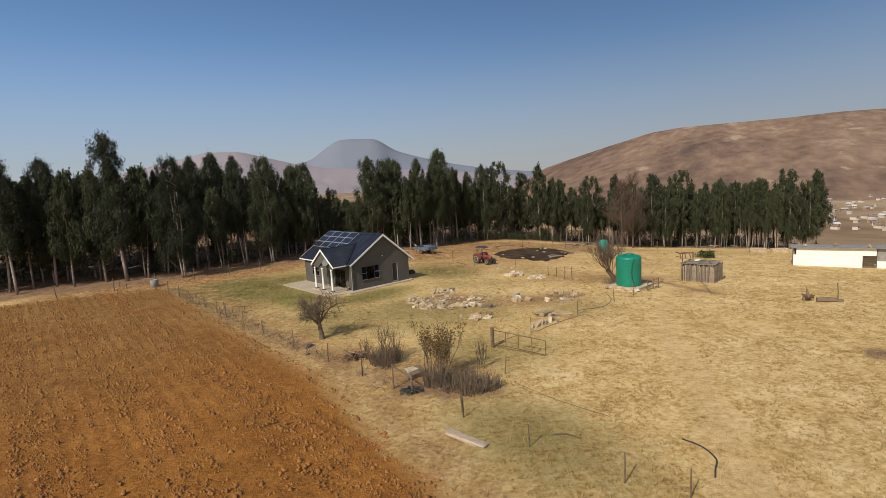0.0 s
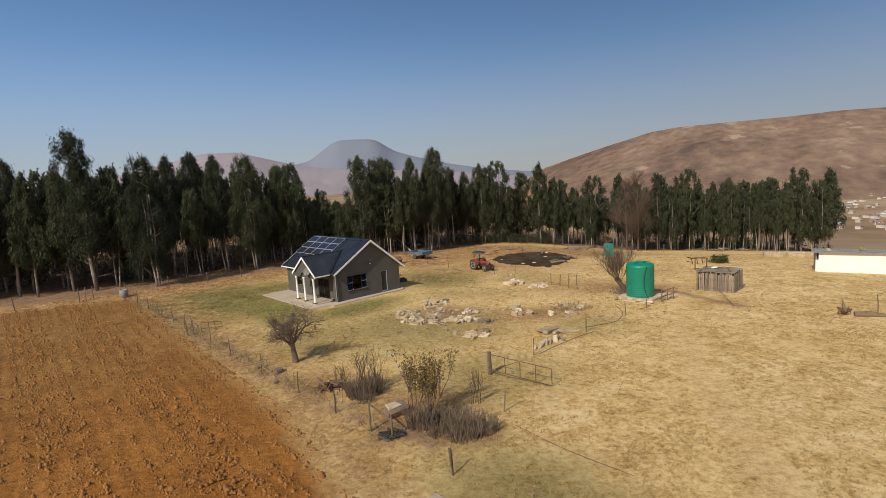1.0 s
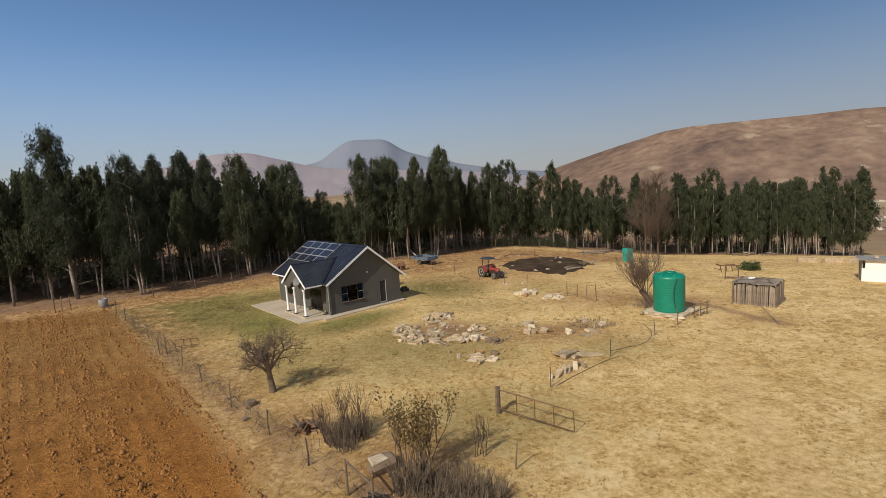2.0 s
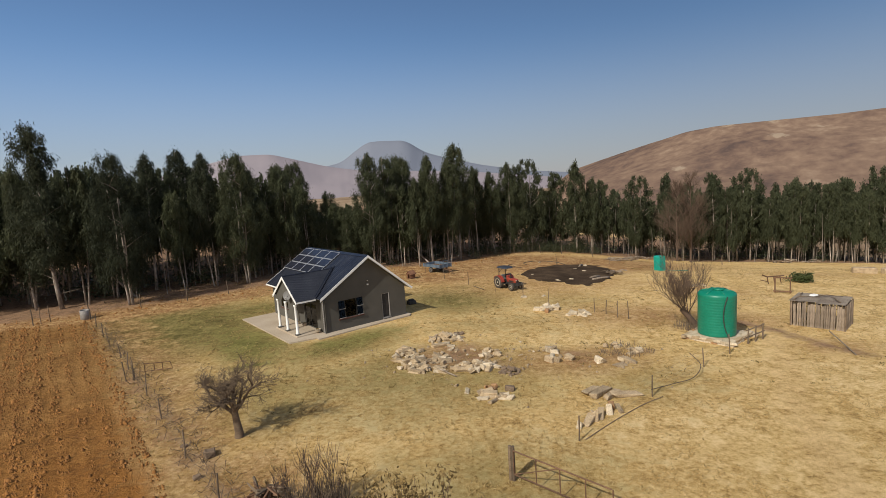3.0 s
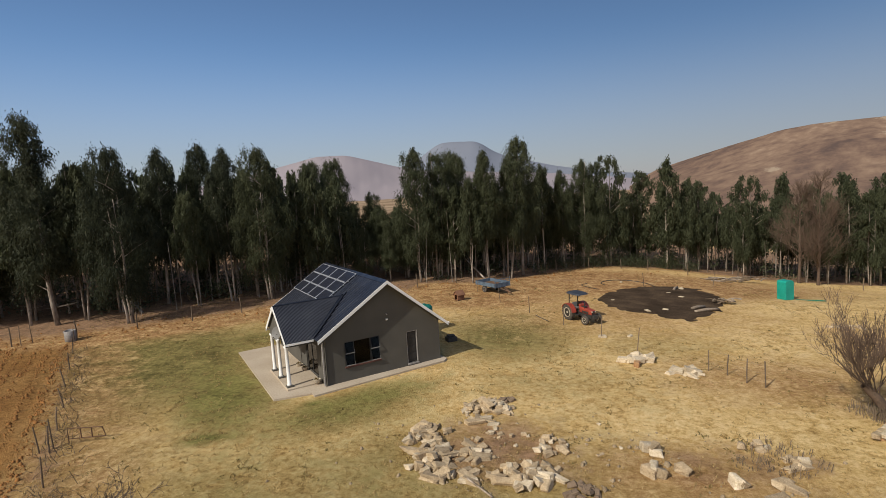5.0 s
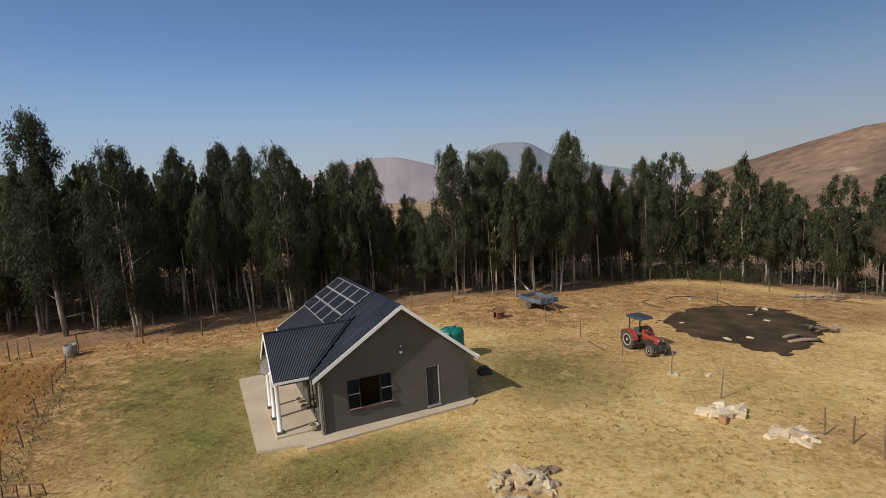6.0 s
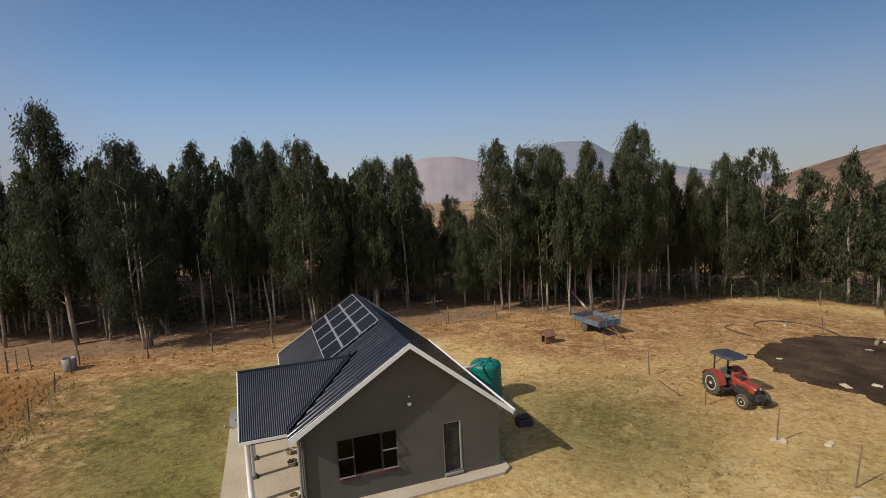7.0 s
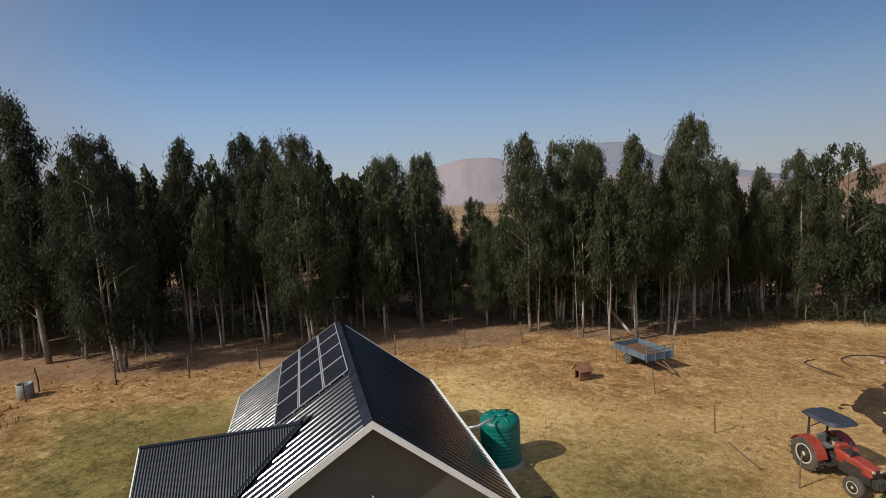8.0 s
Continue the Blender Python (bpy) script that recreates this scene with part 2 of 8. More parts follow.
MAT = {
    "ground": ground_material(),
    "bark": material("eucalypt_bark", [(0.13, 0.10, 0.072), (0.29, 0.24, 0.19), (0.50, 0.44, 0.37)], 1.2, 9, 0.85, bump=0.3, stretch=(1, 1, 0.3), vary=0.3),
    "bark_red": material("peeling_bark", [(0.13, 0.075, 0.045), (0.30, 0.19, 0.12), (0.45, 0.33, 0.24)], 1.2, 9, 0.9, bump=0.4, stretch=(1, 1, 0.3)),
    "leaf": leaf_material("eucalypt_leaves", (0.050, 0.058, 0.031), (0.110, 0.120, 0.062), 0.45),
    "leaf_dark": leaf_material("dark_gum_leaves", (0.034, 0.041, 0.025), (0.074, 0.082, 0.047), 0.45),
    "leaf_brown": leaf_material("dry_leaves", (0.10, 0.066, 0.025), (0.26, 0.18, 0.075)),
    "leaf_green": leaf_material("shrub_leaves", (0.04, 0.055, 0.02), (0.10, 0.12, 0.045)),
    "twig": material("grey_twigs", [(0.085, 0.058, 0.036), (0.19, 0.135, 0.085)], 3, 20, 0.9, bump=0.2),
    "twig_brown": material("brown_twigs", [(0.062, 0.040, 0.027), (0.135, 0.088, 0.060)], 3, 20, 0.9, bump=0.2),
    "reed": material("coppice_stems", [(0.06, 0.042, 0.028), (0.20, 0.145, 0.095)], 3, 20, 0.9, bump=0.2),
    "wall": material("dark_plaster", [(0.069, 0.063, 0.052), (0.082, 0.075, 0.062), (0.094, 0.086, 0.071)], 0.7, 30, 0.9, bump=0.15, dist=0.005),
    "white": material("white_paint", [(0.70, 0.69, 0.66), (0.82, 0.81, 0.78)], 1.5, 20, 0.6, bump=0.05, dist=0.004),
    "concrete": material("concrete_slab", [(0.34, 0.27, 0.19), (0.40, 0.325, 0.24), (0.46, 0.385, 0.29)], 0.45, 9, 0.9, bump=0.1, dist=0.006),
    "roof": material("charcoal_roof_sheet", [(0.010, 0.012, 0.019), (0.017, 0.020, 0.030), (0.030, 0.033, 0.042)], 0.8, 9, 0.2, metal=0.0, bump=0.7, bump_scale=2.0, dist=0.014, spec=0.34, stretch=(0.5, 2.0, 0.5)),
    "roof_porch": material("charcoal_porch_sheet", [(0.010, 0.012, 0.019), (0.017, 0.020, 0.030), (0.030, 0.033, 0.042)], 0.8, 9, 0.34, metal=0.0, bump=0.12, bump_scale=3.0, dist=0.01, spec=0.32),
    "panel": material("solar_cells", [(0.016, 0.018, 0.028), (0.026, 0.028, 0.040)], 2, 12, 0.16, bump=0.0),
    "alu": material("aluminium_frame", [(0.55, 0.56, 0.58), (0.68, 0.69, 0.70)], 3, 20, 0.4, metal=0.6, bump=0.0),
    # near-black puts a dim room's shade into colour; doors and frames share it
    "dark": material("dark_interior", [(0.02, 0.018, 0.016), (0.035, 0.03, 0.026)], 2, 8, 0.8, bump=0.0),
    "brick": material("red_brick_sill", [(0.075, 0.032, 0.024), (0.13, 0.055, 0.04)], 6, 30, 0.9, bump=0.3),
    "tank": material("green_tank_plastic", [(0.0, 0.155, 0.095), (0.004, 0.20, 0.125)], 0.8, 10, 0.42, bump=0.05, dist=0.005),
    "teal": material("teal_tarpaulin", [(0.0, 0.22, 0.17), (0.01, 0.32, 0.25)], 1.2, 10, 0.5, bump=0.2),
    "stone": material("field_stone", [(0.22, 0.155, 0.088), (0.355, 0.265, 0.16), (0.48, 0.37, 0.24)], 2.2, 18, 0.9, bump=0.45, vary=0.22),
    "stone_pale": material("pale_stone", [(0.33, 0.26, 0.165), (0.48, 0.39, 0.27), (0.62, 0.525, 0.39)], 2.2, 18, 0.9, bump=0.4, vary=0.2),
    "stone_rust": material("rusty_stone", [(0.24, 0.12, 0.05), (0.42, 0.25, 0.12)], 2.2, 18, 0.9, bump=0.4, vary=0.2),
    "stone_dark": material("dark_field_stone", [(0.12, 0.08, 0.05), (0.24, 0.17, 0.11)], 2.2, 18, 0.9, bump=0.45),
    "wood": material("weathered_wood", [(0.12, 0.09, 0.062), (0.25, 0.195, 0.145), (0.38, 0.31, 0.235)], 2, 24, 0.9, bump=0.4, stretch=(1, 1, 0.15), vary=0.3),
    "post": material("fence_post_wood", [(0.085, 0.058, 0.036), (0.20, 0.145, 0.095)], 3, 24, 0.9, bump=0.3, vary=0.3),
    "shed_roof": material("rusted_grey_sheet", [(0.13, 0.095, 0.065), (0.23, 0.185, 0.14), (0.32, 0.27, 0.21)], 1.1, 9, 0.85, bump=0.3),
    "kennel": material("kennel_boards", [(0.12, 0.052, 0.028), (0.26, 0.125, 0.066)], 3, 24, 0.9, bump=0.3),
    "rust": material("rusty_steel", [(0.10, 0.055, 0.03), (0.23, 0.13, 0.075)], 3, 24, 0.8, metal=0.3, bump=0.2, vary=0.2),
    "wire": material("fence_wire", [(0.16, 0.14, 0.12), (0.26, 0.24, 0.21)], 3, 24, 0.6, metal=0.6, bump=0.0),
    "sheet": material("weathered_sheet", [(0.20, 0.18, 0.165), (0.34, 0.32, 0.30)], 1.5, 14, 0.7, metal=0.2, bump=0.15),
    "red": material("tractor_red", [(0.21, 0.032, 0.020), (0.36, 0.062, 0.036)], 2.5, 16, 0.42, bump=0.05),
    "tyre": material("dusty_tyre", [(0.035, 0.03, 0.026), (0.10, 0.082, 0.062)], 2.5, 16, 0.9, bump=0.3),
    "cream": material("cream_rim", [(0.36, 0.30, 0.22), (0.58, 0.52, 0.42)], 3, 16, 0.6, bump=0.05),
    "black": material("black_iron", [(0.018, 0.017, 0.016), (0.045, 0.042, 0.038)], 3, 16, 0.6, bump=0.1),
    "navy": material("navy_canopy", [(0.022, 0.026, 0.036), (0.045, 0.052, 0.066)], 2, 16, 0.55, bump=0.1),
    "blue": material("faded_blue_paint", [(0.055, 0.082, 0.115), (0.13, 0.175, 0.225)], 2, 16, 0.6, bump=0.1),
    "mud": material("dark_wet_manure", [(0.030, 0.020, 0.012), (0.054, 0.036, 0.023), (0.10, 0.068, 0.042)], 0.5, 8, 0.95, spec=0.08, bump=0.5, dist=0.05),
    "clod": material("soil_clods", [(0.16, 0.068, 0.015), (0.31, 0.135, 0.033)], 0.6, 6, 0.95, bump=0.3),
    "tuft": leaf_material("dry_grass", (0.34, 0.235, 0.095), (0.66, 0.50, 0.245), 0.5),
    "hose": material("black_hose", [(0.02, 0.02, 0.02), (0.05, 0.046, 0.04)], 4, 20, 0.6, bump=0.0),
    "cream_wall": material("cream_painted_sheet", [(0.78, 0.74, 0.66), (0.86, 0.83, 0.76)], 0.5, 10, 0.7, bump=0.05),
    "pot": material("terracotta_pot", [(0.20, 0.15, 0.11), (0.40, 0.33, 0.26)], 4, 20, 0.9, bump=0.2),
    "dish": material("grey_dish", [(0.11, 0.105, 0.10), (0.17, 0.165, 0.155)], 3, 20, 0.6, bump=0.05),
    "tank_teal": material("teal_tank_plastic", [(0.0, 0.125, 0.095), (0.004, 0.16, 0.125)], 0.8, 10, 0.45, bump=0.05, dist=0.005),
    "weed": leaf_material("olive_weeds", (0.10, 0.075, 0.028), (0.26, 0.20, 0.075), 0.3),
    "pale_wood": material("bleached_timber", [(0.26, 0.19, 0.13), (0.50, 0.41, 0.30)], 1.5, 20, 0.9, bump=0.4, stretch=(0.2, 1, 1)),
}


def glass(name, tint):
    m = bpy.data.materials.new(name)
    m.use_nodes = True
    b = m.node_tree.nodes["Principled BSDF"]
    b.inputs["Base Color"].default_value = (*tint, 1)
    b.inputs["Roughness"].default_value = 0.05
    b.inputs["Transmission Weight"].default_value = 1.0
    b.inputs["Specular IOR Level"].default_value = 0.08
    b.inputs["IOR"].default_value = 1.22
    return m


MAT["glass"] = glass("window_glass", (0.05, 0.055, 0.06))


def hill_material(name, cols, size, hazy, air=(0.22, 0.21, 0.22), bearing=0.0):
    """Far dry slopes with patches of burnt grass, pale scarps and gullies; hazy is how much aerial haze is painted into
    every colour, towards the air's colour at that distance.
    """
    m = bpy.data.materials.new(name)
    m.use_nodes = True
    n, l = m.node_tree.nodes, m.node_tree.links
    b = n["Principled BSDF"]
    b.inputs["Roughness"].default_value = 1.0
    b.inputs["Specular IOR Level"].default_value = 0.0
    tc, mp = n.new("ShaderNodeTexCoord"), n.new("ShaderNodeMapping")
    turn = n.new("ShaderNodeMapping")
    turn.inputs["Rotation"].default_value = (0, 0, radians(bearing))
    l.new(tc.outputs["Object"], turn.inputs[0])
    l.new(turn.outputs[0], mp.inputs[0])
    mp.inputs["Scale"].default_value = (1.0, 0.34, 0.5)
    a, f, s = n.new("ShaderNodeTexNoise"), n.new("ShaderNodeTexNoise"), n.new("ShaderNodeTexNoise")
    for node, k, d in ((a, 0.75 / size, 5), (f, 11 / size, 10), (s, 3.0 / size, 10)):
        node.inputs["Scale"].default_value, node.inputs["Detail"].default_value = k, d
        node.inputs["Roughness"].default_value = 0.65
        l.new(mp.outputs[0], node.inputs["Vector"])
    half = n.new("ShaderNodeMath")
    half.operation = "MULTIPLY_ADD"
    half.inputs[1].default_value = 0.42
    l.new(f.outputs[0], half.inputs[0])
    most = n.new("ShaderNodeMath")
    most.operation = "MULTIPLY"
    most.inputs[1].default_value = 0.58
    l.new(a.outputs[0], most.inputs[0])
    l.new(most.outputs[0], half.inputs[2])
    r = n.new("ShaderNodeValToRGB")
    r.color_ramp.elements[0].position, r.color_ramp.elements[1].position = 0.38, 0.62
    for k, c in enumerate(cols):
        e = r.color_ramp.elements[0] if k == 0 else r.color_ramp.elements[-1] if k == len(cols) - 1 else r.color_ramp.elements.new(0.38 + 0.24 * k / (len(cols) - 1))
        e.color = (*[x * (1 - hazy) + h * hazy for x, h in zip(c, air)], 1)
    l.new(half.outputs[0], r.inputs[0])
    scar = n.new("ShaderNodeValToRGB")
    scar.color_ramp.elements[0].position, scar.color_ramp.elements[1].position = 0.615, 0.66
    l.new(s.outputs[0], scar.inputs[0])
    mx = n.new("ShaderNodeMix")
    mx.data_type = "RGBA"
    l.new(scar.outputs[0], mx.inputs[0])
    l.new(r.outputs[0], mx.inputs[6])
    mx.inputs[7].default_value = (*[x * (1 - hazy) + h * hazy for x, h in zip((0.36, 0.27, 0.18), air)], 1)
    l.new(mx.outputs[2], b.inputs["Base Color"])
    return m


# ---- helpers for building ----
def mesh_of(name, verts, faces, mat_used, smooth=False):
    me = bpy.data.meshes.new(name)
    me.from_pydata([tuple(v) for v in verts], [], [tuple(f) for f in faces])
    me.materials.append(mat_used)
    if smooth:
        me.polygons.foreach_set("use_smooth", [True] * len(me.polygons))
    me.update()
    return me


def part(name, bm, mat_used, parent=None, label="", smooth=False):
    """Links a bmesh as one mesh object under a thing or a part."""
    me = bpy.data.meshes.new(name)
    if smooth:
        for f in bm.faces:
            f.smooth = True
    bm.to_mesh(me)
    bm.free()
    me.materials.append(mat_used)
    ob = new(name, me)
    if parent is not None:
        ob.parent = parent
    if label:
        ob["label"] = label
    return ob


def place(name, me, parent=None, m=None, label=""):
    """An object of its own on a mesh that others may share."""
    ob = new(name, me)
    if parent is not None:
        ob.parent = parent
    if m is not None:
        ob.matrix_basis = m
    if label:
        ob["label"] = label
    return ob


def empty(name, m, label, category, group="", kind=""):
    ob = new(name)
    ob.matrix_basis = m
    ob.empty_display_size = 0.2
    return tagged(ob, label, category, group, kind)


def box(bm, x0, y0, z0, x1, y1, z1, bevel=0.0, m=None):
    """Adds a box between two corners, its edges rounded by bevel."""
    vs = [bm.verts.new((x, y, z)) for z in (z0, z1) for y in (y0, y1) for x in (x0, x1)]
    fs = [bm.faces.new([vs[i] for i in q]) for q in ((0, 2, 3, 1), (4, 5, 7, 6), (0, 1, 5, 4), (2, 6, 7, 3), (0, 4, 6, 2), (1, 3, 7, 5))]
    if bevel:
        es = list({e for f in fs for e in f.edges})
        made = bmesh.ops.bevel(bm, geom=es, offset=bevel, segments=1, affect="EDGES", clamp_overlap=True)
        vs = list({v for f in made["faces"] for v in f.verts} | {v for v in vs if v.is_valid})
    if m is not None:
        for v in vs:
            v.co = m @ v.co
    return bm


def tube(bm, pts, radii, sides=6, caps=True):
    """Adds a round bar along points."""
    rings = []
    for k, p in enumerate(pts):
        p = Vector(p)
        d = (Vector(pts[min(k + 1, len(pts) - 1)]) - Vector(pts[max(k - 1, 0)]))
        d = d.normalized() if d.length else Vector((0, 0, 1))
        x = d.orthogonal().normalized() if k == 0 else (rings[-1][1] - d * rings[-1][1].dot(d)).normalized()
        y = d.cross(x)
        r = radii[k] if isinstance(radii, (list, tuple)) else radii
        rings.append(([bm.verts.new(p + (x * math.cos(2 * math.pi * i / sides) + y * math.sin(2 * math.pi * i / sides)) * r) for i in range(sides)], x))
    for (a, _), (c, _) in zip(rings, rings[1:]):
        for i in range(sides):
            bm.faces.new((a[i], a[(i + 1) % sides], c[(i + 1) % sides], c[i]))
    if caps:
        bm.faces.new(list(reversed(rings[0][0])))
        bm.faces.new(rings[-1][0])
    return bm


def lathe(bm, profile, sides=32, m=None, axis="z"):
    """Adds a body of revolution from (radius, height) pairs."""
    rings = []
    for r, h in profile:
        ring = []
        for i in range(sides):
            a = 2 * math.pi * i / sides
            co = Vector((r * math.cos(a), r * math.sin(a), h)) if axis == "z" else Vector((r * math.cos(a), h, r * math.sin(a)))
            ring.append(bm.verts.new(m @ co if m is not None else co))
        rings.append(ring)
    for a, c in zip(rings, rings[1:]):
        for i in range(sides):
            bm.faces.new((a[i], a[(i + 1) % sides], c[(i + 1) % sides], c[i]))
    for ring in (rings[0], rings[-1]):
        try:
            bm.faces.new(ring)
        except ValueError:
            pass
    bmesh.ops.recalc_face_normals(bm, faces=bm.faces)
    return bm


def prism(bm, outline, depth, m=None):
    """Adds a flat outline in x and z, given depth along y."""
    a = [bm.verts.new((x, 0, z)) for x, z in outline]
    c = [bm.verts.new((x, depth, z)) for x, z in outline]
    k = len(outline)
    bm.faces.new(a)
    bm.faces.new(list(reversed(c)))
    for i in range(k):
        bm.faces.new((a[i], c[i], c[(i + 1) % k], a[(i + 1) % k]))
    if m is not None:
        for v in a + c:
            v.co = m @ v.co
    bmesh.ops.recalc_face_normals(bm, faces=bm.faces)
    return bm


# ---- ground ----
def smooth(a, b, x):
    t = np.clip((x - a) / (b - a), 0, 1)
    return t * t * (3 - 2 * t)


def lie(x, y):
    """The ground's height, for numbers or arrays."""
    x, y = np.asarray(x, float), np.asarray(y, float)
    q = np.clip(x, -75, 105) / 50
    w = (np.clip(y, -20, 145) - 55) / 50
    z = -0.695 - 0.775 * q + 0.013 * w - 0.457 * q * q - 2.216 * q * w + 0.312 * w * w
    r = np.hypot(x - 5, y - 55)
    pad = np.exp(-(np.hypot(x + 8.8, y - 64.3) / 11.0) ** 8)
    z = z - 1.6 * smooth(78, 106, y) * smooth(14, 50, x)
    return z - 40 * smooth(130, 430, r) + pad * (-0.43 - z)


def lz(x, y):
    return float(lie(x, y))


def dist_line(x, y, pts):
    """Distance from places to a line of points."""
    d = np.full(np.shape(x), 1e9)
    for (ax, ay), (bx, by) in zip(pts, pts[1:]):
        t = np.clip(((x - ax) * (bx - ax) + (y - ay) * (by - ay)) / ((bx - ax) ** 2 + (by - ay) ** 2), 0, 1)
        d = np.minimum(d, np.hypot(x - ax - t * (bx - ax), y - ay - t * (by - ay)))
    return d


def inside(x, y, poly):
    hit = np.zeros(np.shape(x), bool)
    for (ax, ay), (bx, by) in zip(poly, poly[1:] + poly[:1]):
        if ay != by:
            hit ^= ((ay > y) != (by > y)) & (x < (bx - ax) * (y - ay) / (by - ay) + ax)
    return hit


def soft_area(x, y, poly, soft):
    d = dist_line(x, y, poly + poly[:1])
    return smooth(-soft, soft, np.where(inside(x, y, poly), d, -d))


FIELD = [(-32.3, 66.6), (-24.5, 57.0), (-16.2, 46.0), (-6.9, 33.6), (-2.4, 24.9), (0.4, 19.8), (5.5, 6), (10, -30), (-85, -30), (-85, 50), (-62, 57.5), (-46, 63.0), (-38.8, 65.6)]
FOREST_EDGE = [(-70, 62), (-54, 67), (-46, 70), (-39, 72.5), (-33, 75), (-27, 79), (-22.5, 82.5), (-16, 87), (-9, 90.5), (1, 91.5), (6, 96), (11, 102), (18, 106.5), (26, 108), (33, 107), (42, 106), (52, 107), (64, 108), (78, 110), (93, 113)]
FENCE_BACK = [(-43, 63.8), (-37.8, 66.4), (-34.0, 68.9), (-30.0, 71.3), (-26.2, 73.7), (-22.8, 76.6), (-15.2, 82.2), (-10.9, 85.2), (-7.2, 88.1)]
TRACK = [(9, 10), (11.2, 18), (12.4, 20.1), (15, 28), (17.2, 35.3), (20.5, 43), (24.5, 50.0), (27, 56), (29, 64), (30, 76)]
TRACK_B = [(26.7, 47), (27.3, 51), (28.3, 56.2), (28, 62), (24, 70)]


def build_ground():
    def steps(a, b, step, reach, grow=1.28):
        core = list(np.arange(a, b + 0.01, step))
        lo, hi, d = [], [], step
        while a - sum(lo) > -reach:
            d *= grow
            lo.append(d)
        d = step
        while b + sum(hi) < reach:
            d *= grow
            hi.append(d)
        return np.array(list(a - np.cumsum(lo)[::-1]) + core + list(b + np.cumsum(hi)))
    xs, ys = steps(-62, 92, 0.62, 4700), steps(4, 122, 0.62, 4700)
    X, Y = np.meshgrid(xs, ys)
    x, y = X.ravel(), Y.ravel()
    z = lie(x, y)
    near = (np.hypot(x - 5, y - 55) < 120)
    rough = np.array([noise.noise((a * 0.35, b * 0.35, 0)) * 0.05 + noise.noise((a * 1.1, b * 1.1, 3)) * 0.025 if k else 0 for a, b, k in zip(x, y, near)])
    field = soft_area(x, y, FIELD, 2.0)
    clumps = np.array([noise.noise((a * 2.2, b * 2.2, 7)) if k and f > 0.3 else 0 for a, b, k, f in zip(x, y, near, field)])
    along = x * math.cos(radians(35)) + y * math.sin(radians(35))
    sway = 1.4 * np.sin(x * 0.21 + y * 0.13) + 0.8 * np.sin(y * 0.37)
    z = z + rough * (1 - 0.8 * np.exp(-(np.hypot(x + 8.8, y - 64.3) / 10.0) ** 8)) + field * (0.09 * clumps + 0.012 * np.sin((along + 0.3 * sway) * 2 * math.pi / 1.7) - 0.10 * np.exp(-((along + 1.5 + sway) % 7.7 - 3.8) ** 2 / 0.16))
    v = np.stack([x, y, z], 1)
    nx, ny = len(xs), len(ys)
    i = (np.arange(ny - 1)[:, None] * nx + np.arange(nx - 1)[None, :]).ravel()
    f = np.stack([i, i + 1, i + nx + 1, i + nx], 1)
    me = bpy.data.meshes.new("ground")
    me.vertices.add(len(v))
    me.vertices.foreach_set("co", v.ravel())
    me.loops.add(f.size)
    me.loops.foreach_set("vertex_index", f.ravel())
    me.polygons.add(len(f))
    me.polygons.foreach_set("loop_start", np.arange(len(f)) * 4)
    me.polygons.foreach_set("use_smooth", np.ones(len(f), bool))
    me.update(calc_edges=True)
    blob = lambda cx, cy, rx, ry, turn=0.0: np.exp(-(((x - cx) * math.cos(turn) + (y - cy) * math.sin(turn)) / rx) ** 2 - ((-(x - cx) * math.sin(turn) + (y - cy) * math.cos(turn)) / ry) ** 2)
    edge_d = dist_line(x, y, FOREST_EDGE)
    wood = FOREST_EDGE + [(110, 160), (-90, 160)]
    behind = soft_area(x, y, wood, 2.0)
    fence_d = dist_line(x, y, FENCE_BACK + [(0, 93), (10, 100)])
    bare = np.maximum.reduce([1.15 * np.exp(-(fence_d / 5.2) ** 2), 0.8 * np.exp(-(edge_d / 5.0) ** 2) * (x < 8), 1.1 * blob(18, 93, 26, 12), 1.1 * blob(1, 90, 17, 8), 0.62 * blob(12, 78, 24, 14), 0.95 * blob(0, 84, 14, 8), 0.68 * blob(19, 61, 10, 7), 0.72 * np.exp(-(fence_d / 7.5) ** 2), 0.75 * np.exp(-(edge_d / 3.5) ** 2) * (x > -10) * (x < 40), 0.7 * blob(3, 52, 5.5, 4.5), 0.55 * blob(8.5, 51, 6, 3.5), 0.6 * blob(14, 50.5, 4, 2.5), 0.5 * blob(30, 70, 10, 10), 0.75 * blob(0, 32, 7, 4.5, -0.7), 0.62 * np.exp(-(dist_line(x, y, [(-31, 65), (-19, 50), (-9, 37), (-2.5, 28), (2, 18)]) / 2.4) ** 2), 0.62 * np.exp(-(dist_line(x, y, [(-31, 67), (-24, 58), (-17, 50), (-10, 40)]) / 5.5) ** 2), 0.68 * blob(11, 50, 8, 4.5), 0.7 * blob(-6, 37, 7, 5, -0.7), 0.62 * blob(36, 98, 20, 9), 0.66 * blob(26, 58, 7, 4.5), 0.6 * blob(28.5, 50.5, 5, 3.5), 0.5 * blob(46, 80, 16, 7)])
